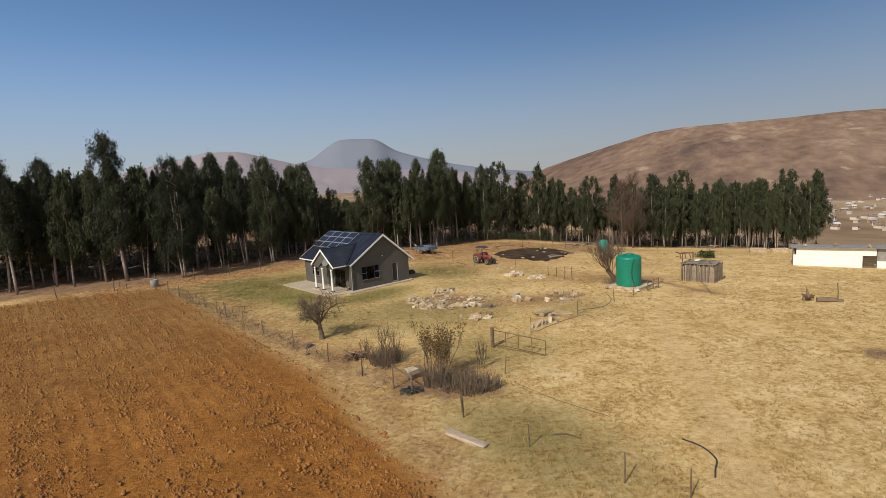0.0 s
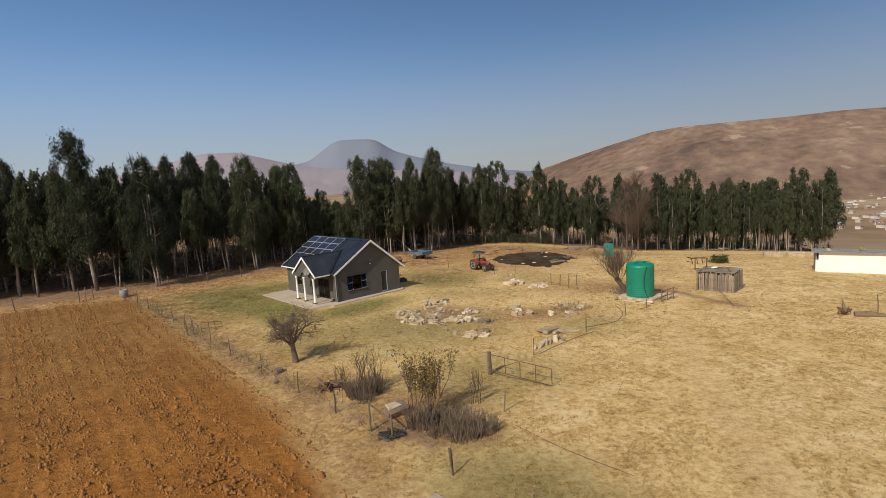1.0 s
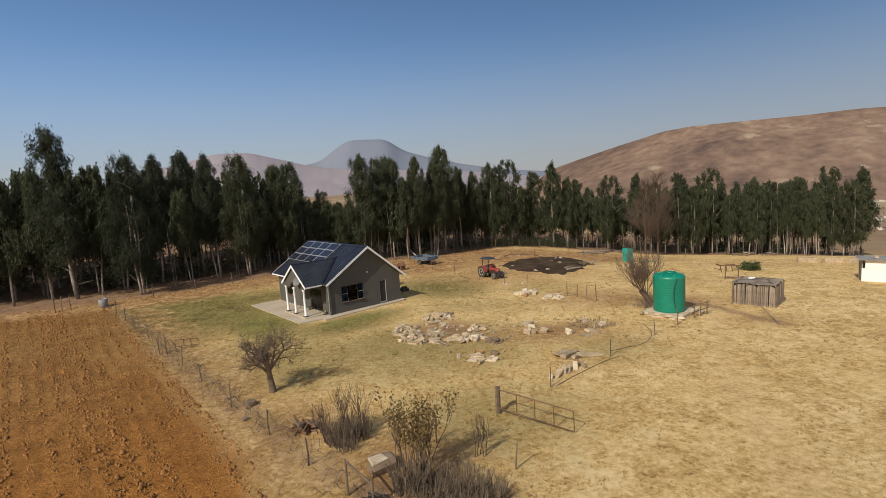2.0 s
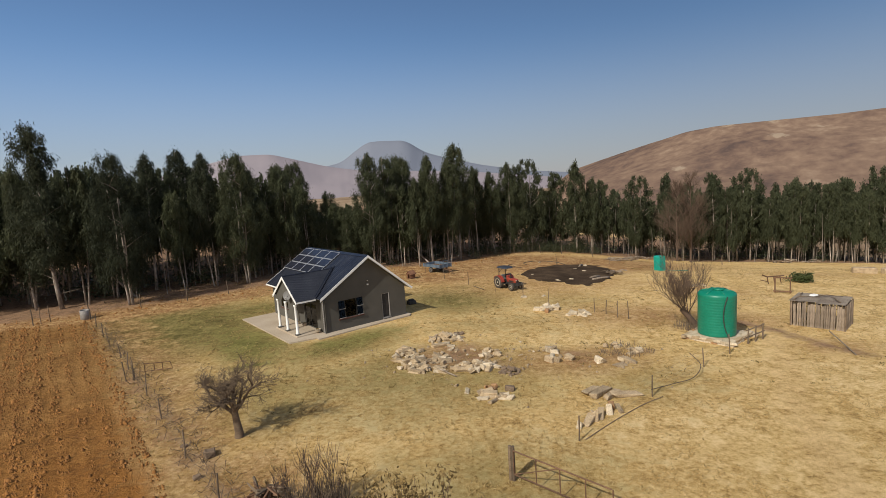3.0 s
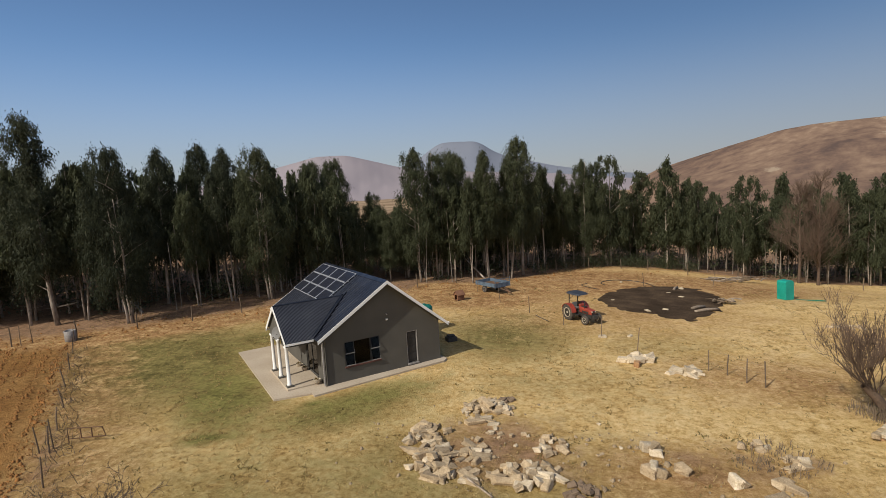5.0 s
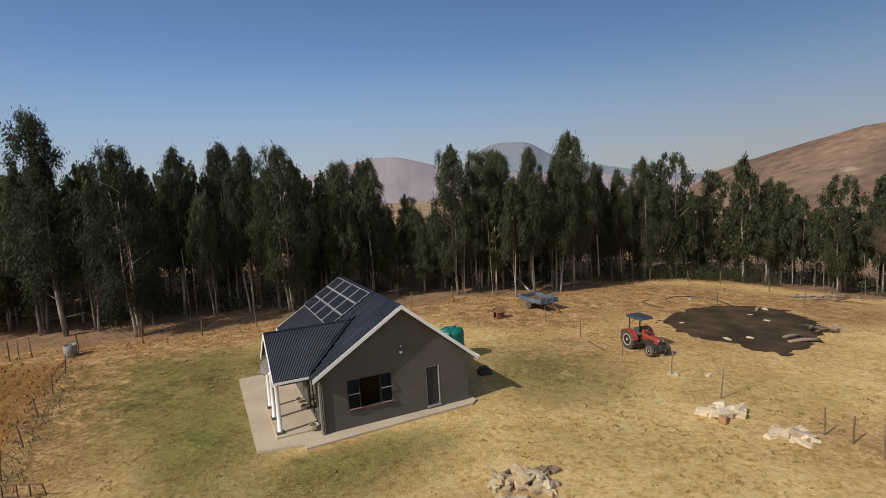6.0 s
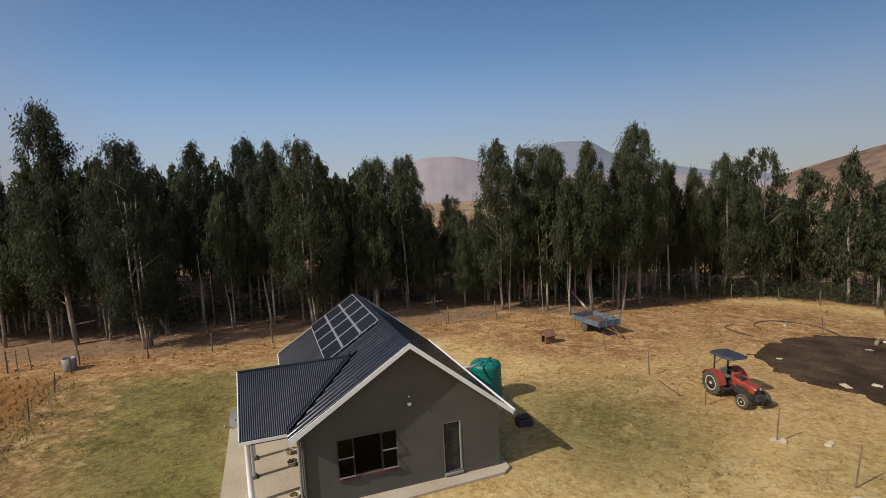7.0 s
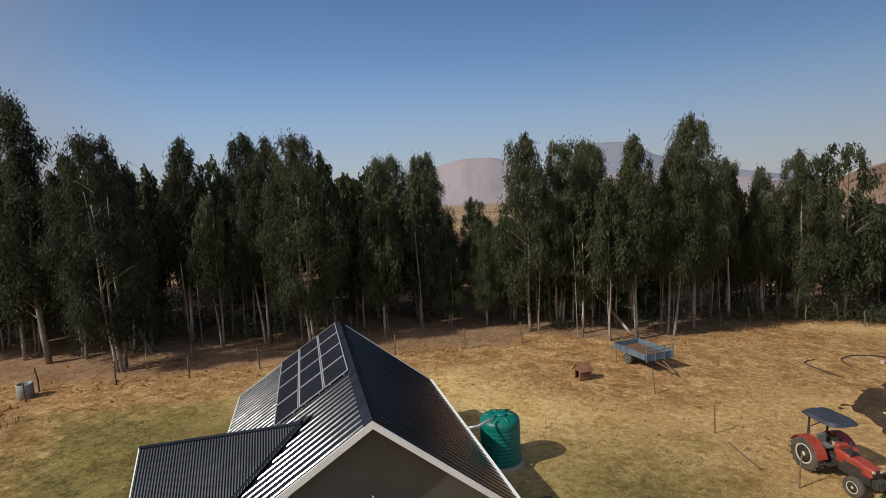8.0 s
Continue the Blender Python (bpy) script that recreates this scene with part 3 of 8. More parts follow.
    green = np.maximum.reduce([1.15 * blob(-23, 63, 15, 15, 0.6), 0.75 * blob(-8, 47, 9, 9), 0.5 * blob(2, 72, 12, 9), 0.6 * blob(6, 60, 9, 5), 1.0 * blob(-13.5, 58, 5.5, 10, 0.6), 0.9 * blob(-5.5, 55, 9, 4, 0.6), 0.6 * blob(-20, 67, 11, 7, 0.6), 0.65 * blob(-15, 50, 9, 6), 0.7 * blob(0, 46, 13, 8), 0.6 * blob(4, 66, 6, 6), 0.55 * blob(5, 38, 9, 6), 0.5 * blob(-20, 62, 8, 8), 0.6 * blob(14, 46, 7, 6), 0.6 * blob(-10, 74, 9, 6), 0.85 * blob(4.5, 23, 5, 9, 0.5), 0.6 * blob(14, 68, 9, 6), 1.0 * blob(3, 70, 8, 9), 1.0 * blob(-17, 69, 8, 5, 0.6), 0.75 * blob(-27, 66, 8, 6, 0.6), 0.8 * blob(0, 49, 15, 9), 0.5 * blob(8, 60, 10, 9), 0.7 * blob(4, 36, 9, 7), 0.8 * blob(-22, 58, 9, 9)])
    track = np.maximum.reduce([0.62 * np.exp(-(dist_line(x, y, TRACK) / 1.6) ** 2), 0.6 * np.exp(-(dist_line(x, y, TRACK_B) / 1.2) ** 2), 0.7 * blob(12, 18, 2.2, 4, 0.2), 0.55 * blob(25, 57, 6, 5), 0.4 * blob(40, 66, 14, 8)])
    far = smooth(95, 140, np.hypot(x - 5, y - 55))
    damp = 0.62 * np.exp(-(dist_line(x, y, [(25.8, 58.0), (27.2, 54.5), (27.8, 51.0), (29.0, 48.5)]) / 1.1) ** 2)
    litter = np.maximum.reduce([0.9 * np.exp(-(edge_d / 4.6) ** 2) * (x < -8), behind * smooth(150, 110, np.hypot(x - 5, y - 70)), damp, 0.7 * np.exp(-(dist_line(x, y, [(-1, 30), (3, 29)]) / 2.0) ** 2), 0.75 * blob(27.5, 29.5, 2.2, 1.2, 0.8), 0.55 * blob(15.5, 51, 2.2, 1.2), 0.5 * blob(6, 49.5, 2.5, 1.5), 0.5 * blob(41.5, 53.5, 1.6, 0.5), 0.5 * blob(10, 94, 3, 1.5), 0.6 * blob(3.2, 51.5, 5.5, 4.5), 0.5 * blob(12.5, 51, 5, 2.6), 0.5 * np.exp(-(dist_line(x, y, [(-21, 53), (-15, 46), (-9, 39), (-3, 31.5)]) / 1.5) ** 2)])
    for name, chans in (("soil", (field, bare, green)), ("wear", (litter, track, far))):
        col = np.ones((len(v), 4), np.float32)
        for k, c in enumerate(chans):
            col[:, k] = c
        if name == "wear":
            col[:, 3] = np.maximum.reduce([blob(-13.8, 57.5, 3.0, 7.5, 0.6), 0.9 * blob(-5, 56.5, 7, 2.2, 0.66), 0.2 * blob(-19, 66, 6, 5, 0.6), 1.1 * blob(-11.5, 52.2, 1.7, 0.9, 0.3), 1.1 * blob(-7.6, 56.0, 1.0, 0.6, 0.6), 0.9 * blob(4.5, 76, 1.6, 1.2), 0.8 * blob(6.0, 72.5, 1.2, 0.8)])
        if name == "soil":
            col[:, 3] = np.clip(smooth(24, 62, y) + 0.35 * blob(-28, 34, 9, 14), 0, 1)
        me.color_attributes.new(name, "FLOAT_COLOR", "POINT").data.foreach_set("color", col.ravel())
    me.materials.append(MAT["ground"])
    return tagged(new("ground", me), "dry straw-coloured grassland with ploughed red field and worn tracks", "ground", kind="structure")


ground = build_ground()


# ---- distance ----
def ridge_mesh(name, profile, near, far, base, mat_used, label, rough_h, centre=(0, 0), seed=0, az_step=0.2, rows=46):
    """A far hill: a slope that rises from base at the distance near to the ridge at far, whose bearing and elevation (degrees) the profile gives."""
    az = np.arange(profile[0][0], profile[-1][0] + 0.01, az_step)
    el = np.interp(az, [p[0] for p in profile], [p[1] for p in profile])
    el = np.convolve(np.pad(el, 3, "edge"), np.ones(7) / 7, "valid")
    verts, faces = [], []
    for j in range(rows + 4):
        for a, e in zip(az, el):
            s = min(j / rows, 1.0)
            r = near + (far - near) * (j / rows)
            top = 11.4 + math.tan(radians(e)) * far
            gx, gy = r * math.sin(radians(a)), r * math.cos(radians(a))
            wob = noise.fractal((gx / 420 + seed, gy / 420, seed), 0.9, 2.0, 4) * rough_h * math.sin(math.pi * min(s, 0.98)) + noise.noise((a * 2.0, seed, 0)) * rough_h * 0.04
            z = base + (top - base) * (s ** 1.25) + wob
            if j > rows:
                z = top - (top - base) * (0.004, 0.06, 0.5)[j - rows - 1]
            verts.append((centre[0] + r * math.sin(radians(a)), centre[1] + r * math.cos(radians(a)), z))
    k = len(az)
    for j in range(rows + 3):
        for i in range(k - 1):
            faces.append((j * k + i, j * k + i + 1, (j + 1) * k + i + 1, (j + 1) * k + i))
    return tagged(new(name, mesh_of(name, verts, faces, mat_used, True)), label, "hill", kind="structure")


# distance haze is painted into these slope colours, most on the farthest
HILL = hill_material("dry_hillside", [(0.075, 0.042, 0.030), (0.155, 0.090, 0.056), (0.24, 0.15, 0.092), (0.34, 0.235, 0.15)], 420, 0.2, (0.22, 0.20, 0.20), 33)
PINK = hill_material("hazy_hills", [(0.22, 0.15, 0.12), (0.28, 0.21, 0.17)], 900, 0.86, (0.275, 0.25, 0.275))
BLUE = hill_material("haze_blue_mountain", [(0.16, 0.15, 0.16), (0.22, 0.21, 0.21)], 1100, 0.9, (0.175, 0.195, 0.24))
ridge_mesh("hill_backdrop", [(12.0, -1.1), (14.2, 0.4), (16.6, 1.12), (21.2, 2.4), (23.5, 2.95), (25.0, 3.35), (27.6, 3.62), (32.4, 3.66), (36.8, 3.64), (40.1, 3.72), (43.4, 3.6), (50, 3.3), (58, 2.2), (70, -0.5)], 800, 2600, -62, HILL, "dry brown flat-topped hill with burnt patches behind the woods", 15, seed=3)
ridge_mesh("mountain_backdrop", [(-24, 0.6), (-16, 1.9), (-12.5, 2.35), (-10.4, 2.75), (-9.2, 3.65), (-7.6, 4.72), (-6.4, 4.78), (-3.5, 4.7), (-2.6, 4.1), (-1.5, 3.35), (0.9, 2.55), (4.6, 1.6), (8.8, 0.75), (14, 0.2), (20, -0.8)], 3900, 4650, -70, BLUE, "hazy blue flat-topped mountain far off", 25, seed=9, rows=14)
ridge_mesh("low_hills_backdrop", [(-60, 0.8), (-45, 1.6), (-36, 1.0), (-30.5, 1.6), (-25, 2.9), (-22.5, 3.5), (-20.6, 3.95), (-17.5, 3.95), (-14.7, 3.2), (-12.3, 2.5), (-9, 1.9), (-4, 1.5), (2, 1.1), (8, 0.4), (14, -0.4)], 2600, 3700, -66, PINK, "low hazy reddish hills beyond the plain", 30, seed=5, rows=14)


# ---- woods ----
def leaf_quads(rng, centres, spread, length, width, per, droop=0.75):
    """Hanging leaves scattered round the centres, each a narrow diamond."""
    k = len(centres) * per
    c = np.repeat(centres, per, 0) + np.clip(rng.normal(size=(k, 3)), -1.7, 1.7) * np.repeat(spread, per, 0)
    d = rng.normal(size=(k, 3)) * (1 - droop) + np.array([0, 0, -1.0]) * droop
    d /= np.linalg.norm(d, axis=1)[:, None]
    side = np.cross(d, rng.normal(size=(k, 3)))
    side /= np.linalg.norm(side, axis=1)[:, None] + 1e-9
    ln = (length * rng.uniform(0.6, 1.3, k))[:, None]
    wd = (width * rng.uniform(0.6, 1.3, k))[:, None]
    v = np.stack([c - d * ln / 2, c + side * wd / 2, c + d * ln / 2, c - side * wd / 2], 1).reshape(-1, 3)
    f = np.arange(k * 4).reshape(-1, 4)
    return v, f


def fast_mesh(name, v, f, mat_used):
    me = bpy.data.meshes.new(name)
    me.vertices.add(len(v))
    me.vertices.foreach_set("co", np.asarray(v, np.float32).ravel())
    s = f.shape[1]
    me.loops.add(f.size)
    me.loops.foreach_set("vertex_index", f.ravel().astype(np.int32))
    me.polygons.add(len(f))
    me.polygons.foreach_set("loop_start", np.arange(len(f)) * s)
    me.update(calc_edges=True)
    me.materials.append(mat_used)
    return me


def plume_leaves(rng, centre, size, tall, leaf, count):
    """One drooping spray of a crown: narrow leaves, thickest towards its ragged outside, their blades turned outwards."""
    out = rng.normal(size=(count, 3))
    out /= np.linalg.norm(out, axis=1)[:, None]
    r = (rng.uniform(0, 1, count) ** 0.5 * np.where(rng.uniform(0, 1, count) < 0.22, rng.uniform(1.0, 1.65, count), rng.uniform(0.75, 1.05, count)))[:, None]
    c = centre + out * r * np.array([size, size, tall])
    c[:, 2] -= 0.9 * size * rng.uniform(0, 1, count) ** 4
    d = rng.normal(size=(count, 3)) * 0.3 + np.array([0, 0, -0.75]) + out * np.array([0.3, 0.3, 0])
    d /= np.linalg.norm(d, axis=1)[:, None]
    side = np.cross(d, out + rng.normal(size=(count, 3)) * 0.55)
    side /= np.linalg.norm(side, axis=1)[:, None] + 1e-9
    ln = (leaf[0] * rng.uniform(0.6, 1.3, count))[:, None]
    wd = (leaf[1] * rng.uniform(0.6, 1.3, count))[:, None]
    return np.stack([c - d * ln / 2 - side * wd / 2, c - d * ln / 2 + side * wd / 2, c + d * ln / 2], 1).reshape(-1, 3)


def eucalypt(seed, height, width, clear, plumes, per, leaf, stems=1, lean=0.0, mat_leaf="leaf", mat_bark="bark", bare_part=(2, 2)):
    """A tall gum tree: pale stems, thin limbs, and a ragged crown of hanging leaf clumps."""
    rng = np.random.default_rng(seed)
    bm = bmesh.new()
    tips = []
    for s in range(stems):
        a = rng.uniform(0, 6.28)
        off = 0.0 if s == 0 else rng.uniform(0.25, 0.6)
        bx, by = math.cos(a) * off, math.sin(a) * off
        top = height * (0.97 if s == 0 else rng.uniform(0.7, 0.92))
        tilt = np.array([math.cos(a), math.sin(a)]) * (lean if s == 0 else rng.uniform(0.05, 0.13))
        pts, rad = [], []
        for k in range(9):
            h = top * k / 8
            w = 0.12 * math.sin(k * 1.1 + seed + s)
            pts.append((bx + tilt[0] * h + w * 0.6, by + tilt[1] * h + w * 0.5, h - 0.3))
            rad.append(max(0.03, (0.155 if stems == 1 else 0.115) * (1 - 0.86 * k / 8)) * height / 16)
        tube(bm, pts, rad, 6)
        tips.append(pts)
    vs = []
    for k in range(plumes + 1):
        lead = k == plumes
        pts = tips[0] if lead else tips[rng.integers(len(tips))]
        u = 0.97 if lead else ((k + rng.uniform(0, 1)) / plumes) ** 0.85
        h = clear + (0.945 - clear) * u
        p = np.array(pts[min(int(h * 8), 8)]) * 1.0
        p[2] = h * height
        size = (0.27 if lead else 0.38 + 0.48 * (1 - u)) * rng.uniform(0.8, 1.25)
        tall = size * (2.6 if lead else rng.uniform(1.3, 2.1))
        round_it = width * (0.12 + 0.88 * (1 - u) ** 0.62) * min(1.0, 0.5 + 1.5 * u) * (0.35 if bare_part[0] < u < bare_part[1] else 1.0)
        reach = 0.0 if lead else max(0.15, (round_it - 0.35 * size) * rng.uniform(0.1, 1.0) ** 0.55) * (1.3 if rng.uniform() < 0.15 else 1.0)
        a = 2.4 * k + rng.uniform(-0.7, 0.7)
        c = p + np.array([math.cos(a) * reach, math.sin(a) * reach, 0.0 if lead else rng.uniform(-0.3, 0.3)])
        vs.append(plume_leaves(rng, c, size, tall, leaf, int(per * (size / 0.6) ** 1.7) + 12))
        if k % 3 == 0 and reach > 0.7:
            q = p - np.array([0, 0, reach * 0.8])
            tube(bm, [tuple(q), tuple((q + c) / 2 + np.array([0, 0, 0.1])), tuple(c)], [0.04, 0.028, 0.01], 3, False)
    for k in range(4):
        h = rng.uniform(0.08, clear)
        p = np.array(tips[0][int(h * 8)])
        p[2] = h * height
        a = rng.uniform(0, 6.28)
        q = p + np.array([math.cos(a), math.sin(a), 0.2]) * rng.uniform(0.6, 1.5)
        tube(bm, [tuple(p), tuple(q)], [0.022, 0.006], 3, False)
    v = np.concatenate(vs)
    f = np.arange(len(v)).reshape(-1, 3)
    trunk = bpy.data.meshes.new("trunk")
    for face in bm.faces:
        face.smooth = True
    bm.to_mesh(trunk)
    bm.free()
    trunk.materials.append(MAT[mat_bark])
    return trunk, fast_mesh("crown", v, f, MAT[mat_leaf])


def tree_thing(name, meshes, m, label, group=""):
    t = empty(name, m, label, "tree", group)
    place("trunk", meshes[0], t)
    place("crown", meshes[1], t)
    return t


GUM = "tall grey-green gum tree with pale trunk in the plantation"
CROWN_WIDTH, CLEAR, STEMS, LEAN = (2.8, 3.3, 2.5, 3.6, 2.9, 2.7), (0.24, 0.20, 0.33, 0.18, 0.27, 0.36), (1, 2, 1, 3, 1, 2), (0, 0.02, 0.03, 0, 0.015, 0.02)
NEAR_KINDS = [eucalypt(10 + k, 16.0, CROWN_WIDTH[k], CLEAR[k], 56, 125, (0.46, 0.135), STEMS[k], LEAN[k]) for k in range(6)]
FINE_KINDS = [eucalypt(10 + k, 16.0, CROWN_WIDTH[k], CLEAR[k], 76, 300, (0.26, 0.072), STEMS[k], LEAN[k]) for k in range(6)]
FAR_KINDS = [eucalypt(40 + k, 16.0, (2.8, 3.2, 3.4)[k], (0.32, 0.40, 0.27)[k], 32, 60, (0.70, 0.22), 1, 0.02) for k in range(3)]
TALL_KIND = eucalypt(31, 16.0, 2.9, 0.22, 70, 320, (0.26, 0.072), 1, 0.03, bare_part=(0.62, 0.76))
# bearing trees of the skyline: x, y, height of the top, kind
EDGE_TREES = [(-39.4, 72.6, 19.9, 0), (-32.3, 73.6, 16.8, 3), (-33.0, 80.0, 16.7, 2), (-31.8, 85.6, 17.8, 4), (-27.3, 84.6, 16.7, 2), (-22.5, 82.6, 16.7, 3), (-21.2, 93.8, 15.5, 4), (-20.4, 90.0, 14.9, 0), (-19.4, 99.1, 15.9, 5),
              (-16.0, 101.7, 11.1, 1), (-7.6, 92.0, 16.1, 1), (-5.6, 93.9, 15.8, 3), (-4.2, 100.5, 15.8, 0), (-3.0, 98.0, 15.6, 4), (0.9, 92.3, 15.0, 2), (5.2, 97.0, 17.1, 4), (8.3, 104.0, 13.5, 0), (13.9, 104.5, 13.9, 1), (17.9, 106.5, 14.3, 3),
              (22.8, 109.5, 12.1, 1), (26.0, 108.0, 13.3, 0), (31.8, 112.0, 10.1, 1), (38.2, 110.0, 10.3, 3), (46, 118, 10.2, 4), (55.4, 118.5, 10.1, 1), (60.4, 113.8, 10.3, 3), (69.1, 115.0, 7.9, 0), (81.0, 118.0, 7.6, 1), (86.3, 116.0, 9.1, 3), (93.0, 115.5, 8.6, 4),
              (-47.8, 71.5, 17.3, 4), (-50.5, 68.0, 18.2, 2), (-43.2, 74.2, 15.4, 1), (-36.4, 77.0, 14.8, 5), (-26.0, 81.2, 14.6, 5), (3.2, 94.4, 14.2, 5), (11.0, 103.0, 12.4, 2), (29.0, 109.0, 10.4, 4), (50.4, 108.5, 8.8, 0), (74.5, 112.0, 7.3, 5)]
rng_wood = np.random.default_rng(7)


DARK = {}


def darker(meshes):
    """The same tree with a darker crown, for the stand by the field."""
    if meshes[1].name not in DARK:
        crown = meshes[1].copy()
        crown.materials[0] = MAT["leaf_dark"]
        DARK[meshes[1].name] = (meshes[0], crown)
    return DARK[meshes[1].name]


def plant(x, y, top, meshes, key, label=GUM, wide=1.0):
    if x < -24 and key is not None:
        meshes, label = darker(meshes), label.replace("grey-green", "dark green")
    z = lz(x, y)
    s = (top - z) / 15.55
    m = pose(x, y, z, 0, 0, float(rng_wood.uniform(0, 360))) @ Matrix.Diagonal((s * wide, s * wide, s, 1))
    return tree_thing("gum_tree", meshes, m, label, "gum plantation")


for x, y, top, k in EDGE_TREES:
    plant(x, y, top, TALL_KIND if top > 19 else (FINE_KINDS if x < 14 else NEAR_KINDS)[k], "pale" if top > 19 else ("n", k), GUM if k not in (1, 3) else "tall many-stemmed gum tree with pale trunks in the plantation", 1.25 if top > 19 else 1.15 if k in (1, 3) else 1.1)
GAP = [(-13.6, 83), (-9.4, 83), (-11.0, 112), (-14, 140), (-34, 140)]
taken = [(x, y) for x, y, _, _ in EDGE_TREES]
edge = np.array(FOREST_EDGE)
seg = np.linalg.norm(np.diff(edge, axis=0), axis=1)
tries = 0
while len(taken) < 255 and tries < 9000:
    tries += 1
    s = rng_wood.uniform(0, 1) ** 1.5 * seg.sum()
    k = int(np.searchsorted(np.cumsum(seg), s))
    t = (s - (np.cumsum(seg)[k] - seg[k])) / seg[k]
    p = edge[k] + (edge[k + 1] - edge[k]) * t
    d = edge[k + 1] - edge[k]
    nrm = np.array([-d[1], d[0]]) / np.linalg.norm(d)
    depth = rng_wood.uniform(0, 1) ** 1.2 * (22 if p[0] < 30 else 16)
    q = p + nrm * depth
    if bool(inside(q[0], q[1], GAP)) or bool(inside(q[0], q[1], [(-39, 74.5), (-31, 73), (-31.5, 79), (-39, 80.5)])) or min((q[0] - a) ** 2 + (q[1] - b) ** 2 for a, b in taken) < (1.9 + 0.05 * depth) ** 2:
        continue
    taken.append((q[0], q[1]))
    cap = float(np.interp(q[0], [-60, -40, -20, 5, 18, 30, 60, 95], [16.6, 16.2, 15.0, 13.4, 12.0, 9.0, 8.2, 6.8]))
    top = cap - rng_wood.uniform(0, 4.5 if q[0] > -18 else 3.2) - (0.03 * depth if q[0] > -18 else 0)
    kinds = NEAR_KINDS if depth < 1.5 else FAR_KINDS
    plant(float(q[0]), float(q[1]), top, kinds[int(rng_wood.integers(len(kinds)))], None)
for x, y, top, k in ((-11.2, 91.5, 7.6, 0), (-12.6, 94.5, 8.6, 2), (-14.4, 98.5, 9.0, 4), (-15.2, 105.0, 8.9, 2), (-18.5, 111.0, 9.0, 0), (-13.6, 108.0, 8.6, 4), (-16.8, 96.5, 9.6, 5), (-14.0, 90.4, 7.0, 1), (-9.9, 94.2, 8.4, 3), (-15.6, 93.0, 8.2, 1), (-12.0, 98.0, 8.2, 3), (-11.0, 103.0, 8.4, 1)):
    plant(x, y, top, FINE_KINDS[k] if y < 97 else NEAR_KINDS[k], None, "young dark green gum tree in a gap of the plantation", 1.55)
for k in range(46):
    s = rng_wood.uniform(0.02, 0.62 if k < 28 else 1.0) * seg.sum()
    i = int(np.searchsorted(np.cumsum(seg), s))
    d = edge[i + 1] - edge[i]
    q = edge[i] + d * rng_wood.uniform(0, 1) + np.array([-d[1], d[0]]) / np.linalg.norm(d) * rng_wood.uniform(3.0, 11)
    if bool(inside(q[0], q[1], GAP)):
        continue
    plant(float(q[0]), float(q[1]), lz(q[0], q[1]) + rng_wood.uniform(5.0, 8.5) * (1.0 if q[0] < 12 else 0.62), FAR_KINDS[k % 3], None, "young dense gum tree in the shade of the plantation", 1.7)
# thin undergrowth and suckers along the edge
cs = []
for k in range(620):
    s = rng_wood.uniform(0, seg.sum())
    i = int(np.searchsorted(np.cumsum(seg), s))
    t = (s - (np.cumsum(seg)[i] - seg[i])) / seg[i]
    d = edge[i + 1] - edge[i]
    nrm = np.array([-d[1], d[0]]) / np.linalg.norm(d)
    q = edge[i] + d * t + nrm * rng_wood.uniform(2.0, 22)
    if bool(inside(q[0], q[1], GAP)):
        continue
    cs.append((q[0], q[1], lz(q[0], q[1]) + rng_wood.uniform(0.2, 1.6)))
v, f = leaf_quads(rng_wood, np.array(cs), np.tile([0.55, 0.55, 0.5], (len(cs), 1)), 0.6, 0.16, 34, 0.3)
tagged(new("undergrowth", fast_mesh("undergrowth", v, f, MAT["leaf"])), "dark green suckers and undergrowth beneath the gum trees", "undergrowth", kind="stuff")


# low dark shrubs before the gums behind the kraal
cs, sp = [], []
for k in range(70):
    u = rng_wood.uniform(0, 1)
    q = np.array([6.0 + 24 * u, float(np.interp(6.0 + 24 * u, edge[:, 0], edge[:, 1]))]) + np.array([0, rng_wood.uniform(-0.6, 2.5)])
    h = rng_wood.uniform(0.5, 1.7)
    for j in range(3):
        cs.append((q[0] + rng_wood.normal(0, 0.4), q[1] + rng_wood.normal(0, 0.4), lz(q[0], q[1]) + h * (0.3 + 0.35 * j)))
        sp.append((0.5, 0.5, 0.4))
v, f = leaf_quads(rng_wood, np.array(cs), np.array(sp), 0.26, 0.085, 48, 0.2)
tagged(new("edge_shrubs", fast_mesh("edge_shrubs", v, f, MAT["leaf"])), "low dark green shrubs along the edge of the plantation", "shrubs", kind="stuff")


# thin saplings between the gums
bm = bmesh.new()
for k in range(330):
    s = rng_wood.uniform(0.2, 1) * seg.sum()
    i = int(np.searchsorted(np.cumsum(seg), s))
    t = (s - (np.cumsum(seg)[i] - seg[i])) / seg[i]
    d = edge[i + 1] - edge[i]
    nrm = np.array([-d[1], d[0]]) / np.linalg.norm(d)
    q = edge[i] + d * t + nrm * rng_wood.uniform(0.3, 13)
    if bool(inside(q[0], q[1], GAP)):
        continue
    z, h, r = lz(q[0], q[1]), rng_wood.uniform(4, 9), rng_wood.uniform(0.025, 0.06)
    lx, ly = rng_wood.uniform(-0.5, 0.5, 2)
    tube(bm, [(q[0], q[1], z - 0.2), (q[0] + lx * 0.4, q[1] + ly * 0.4, z + h * 0.5), (q[0] + lx, q[1] + ly, z + h)], [r, r * 0.8, r * 0.4], 5, False)
tagged(part("saplings", bm, MAT["bark"]), "thin pale gum saplings standing between the trees", "saplings", kind="stuff")


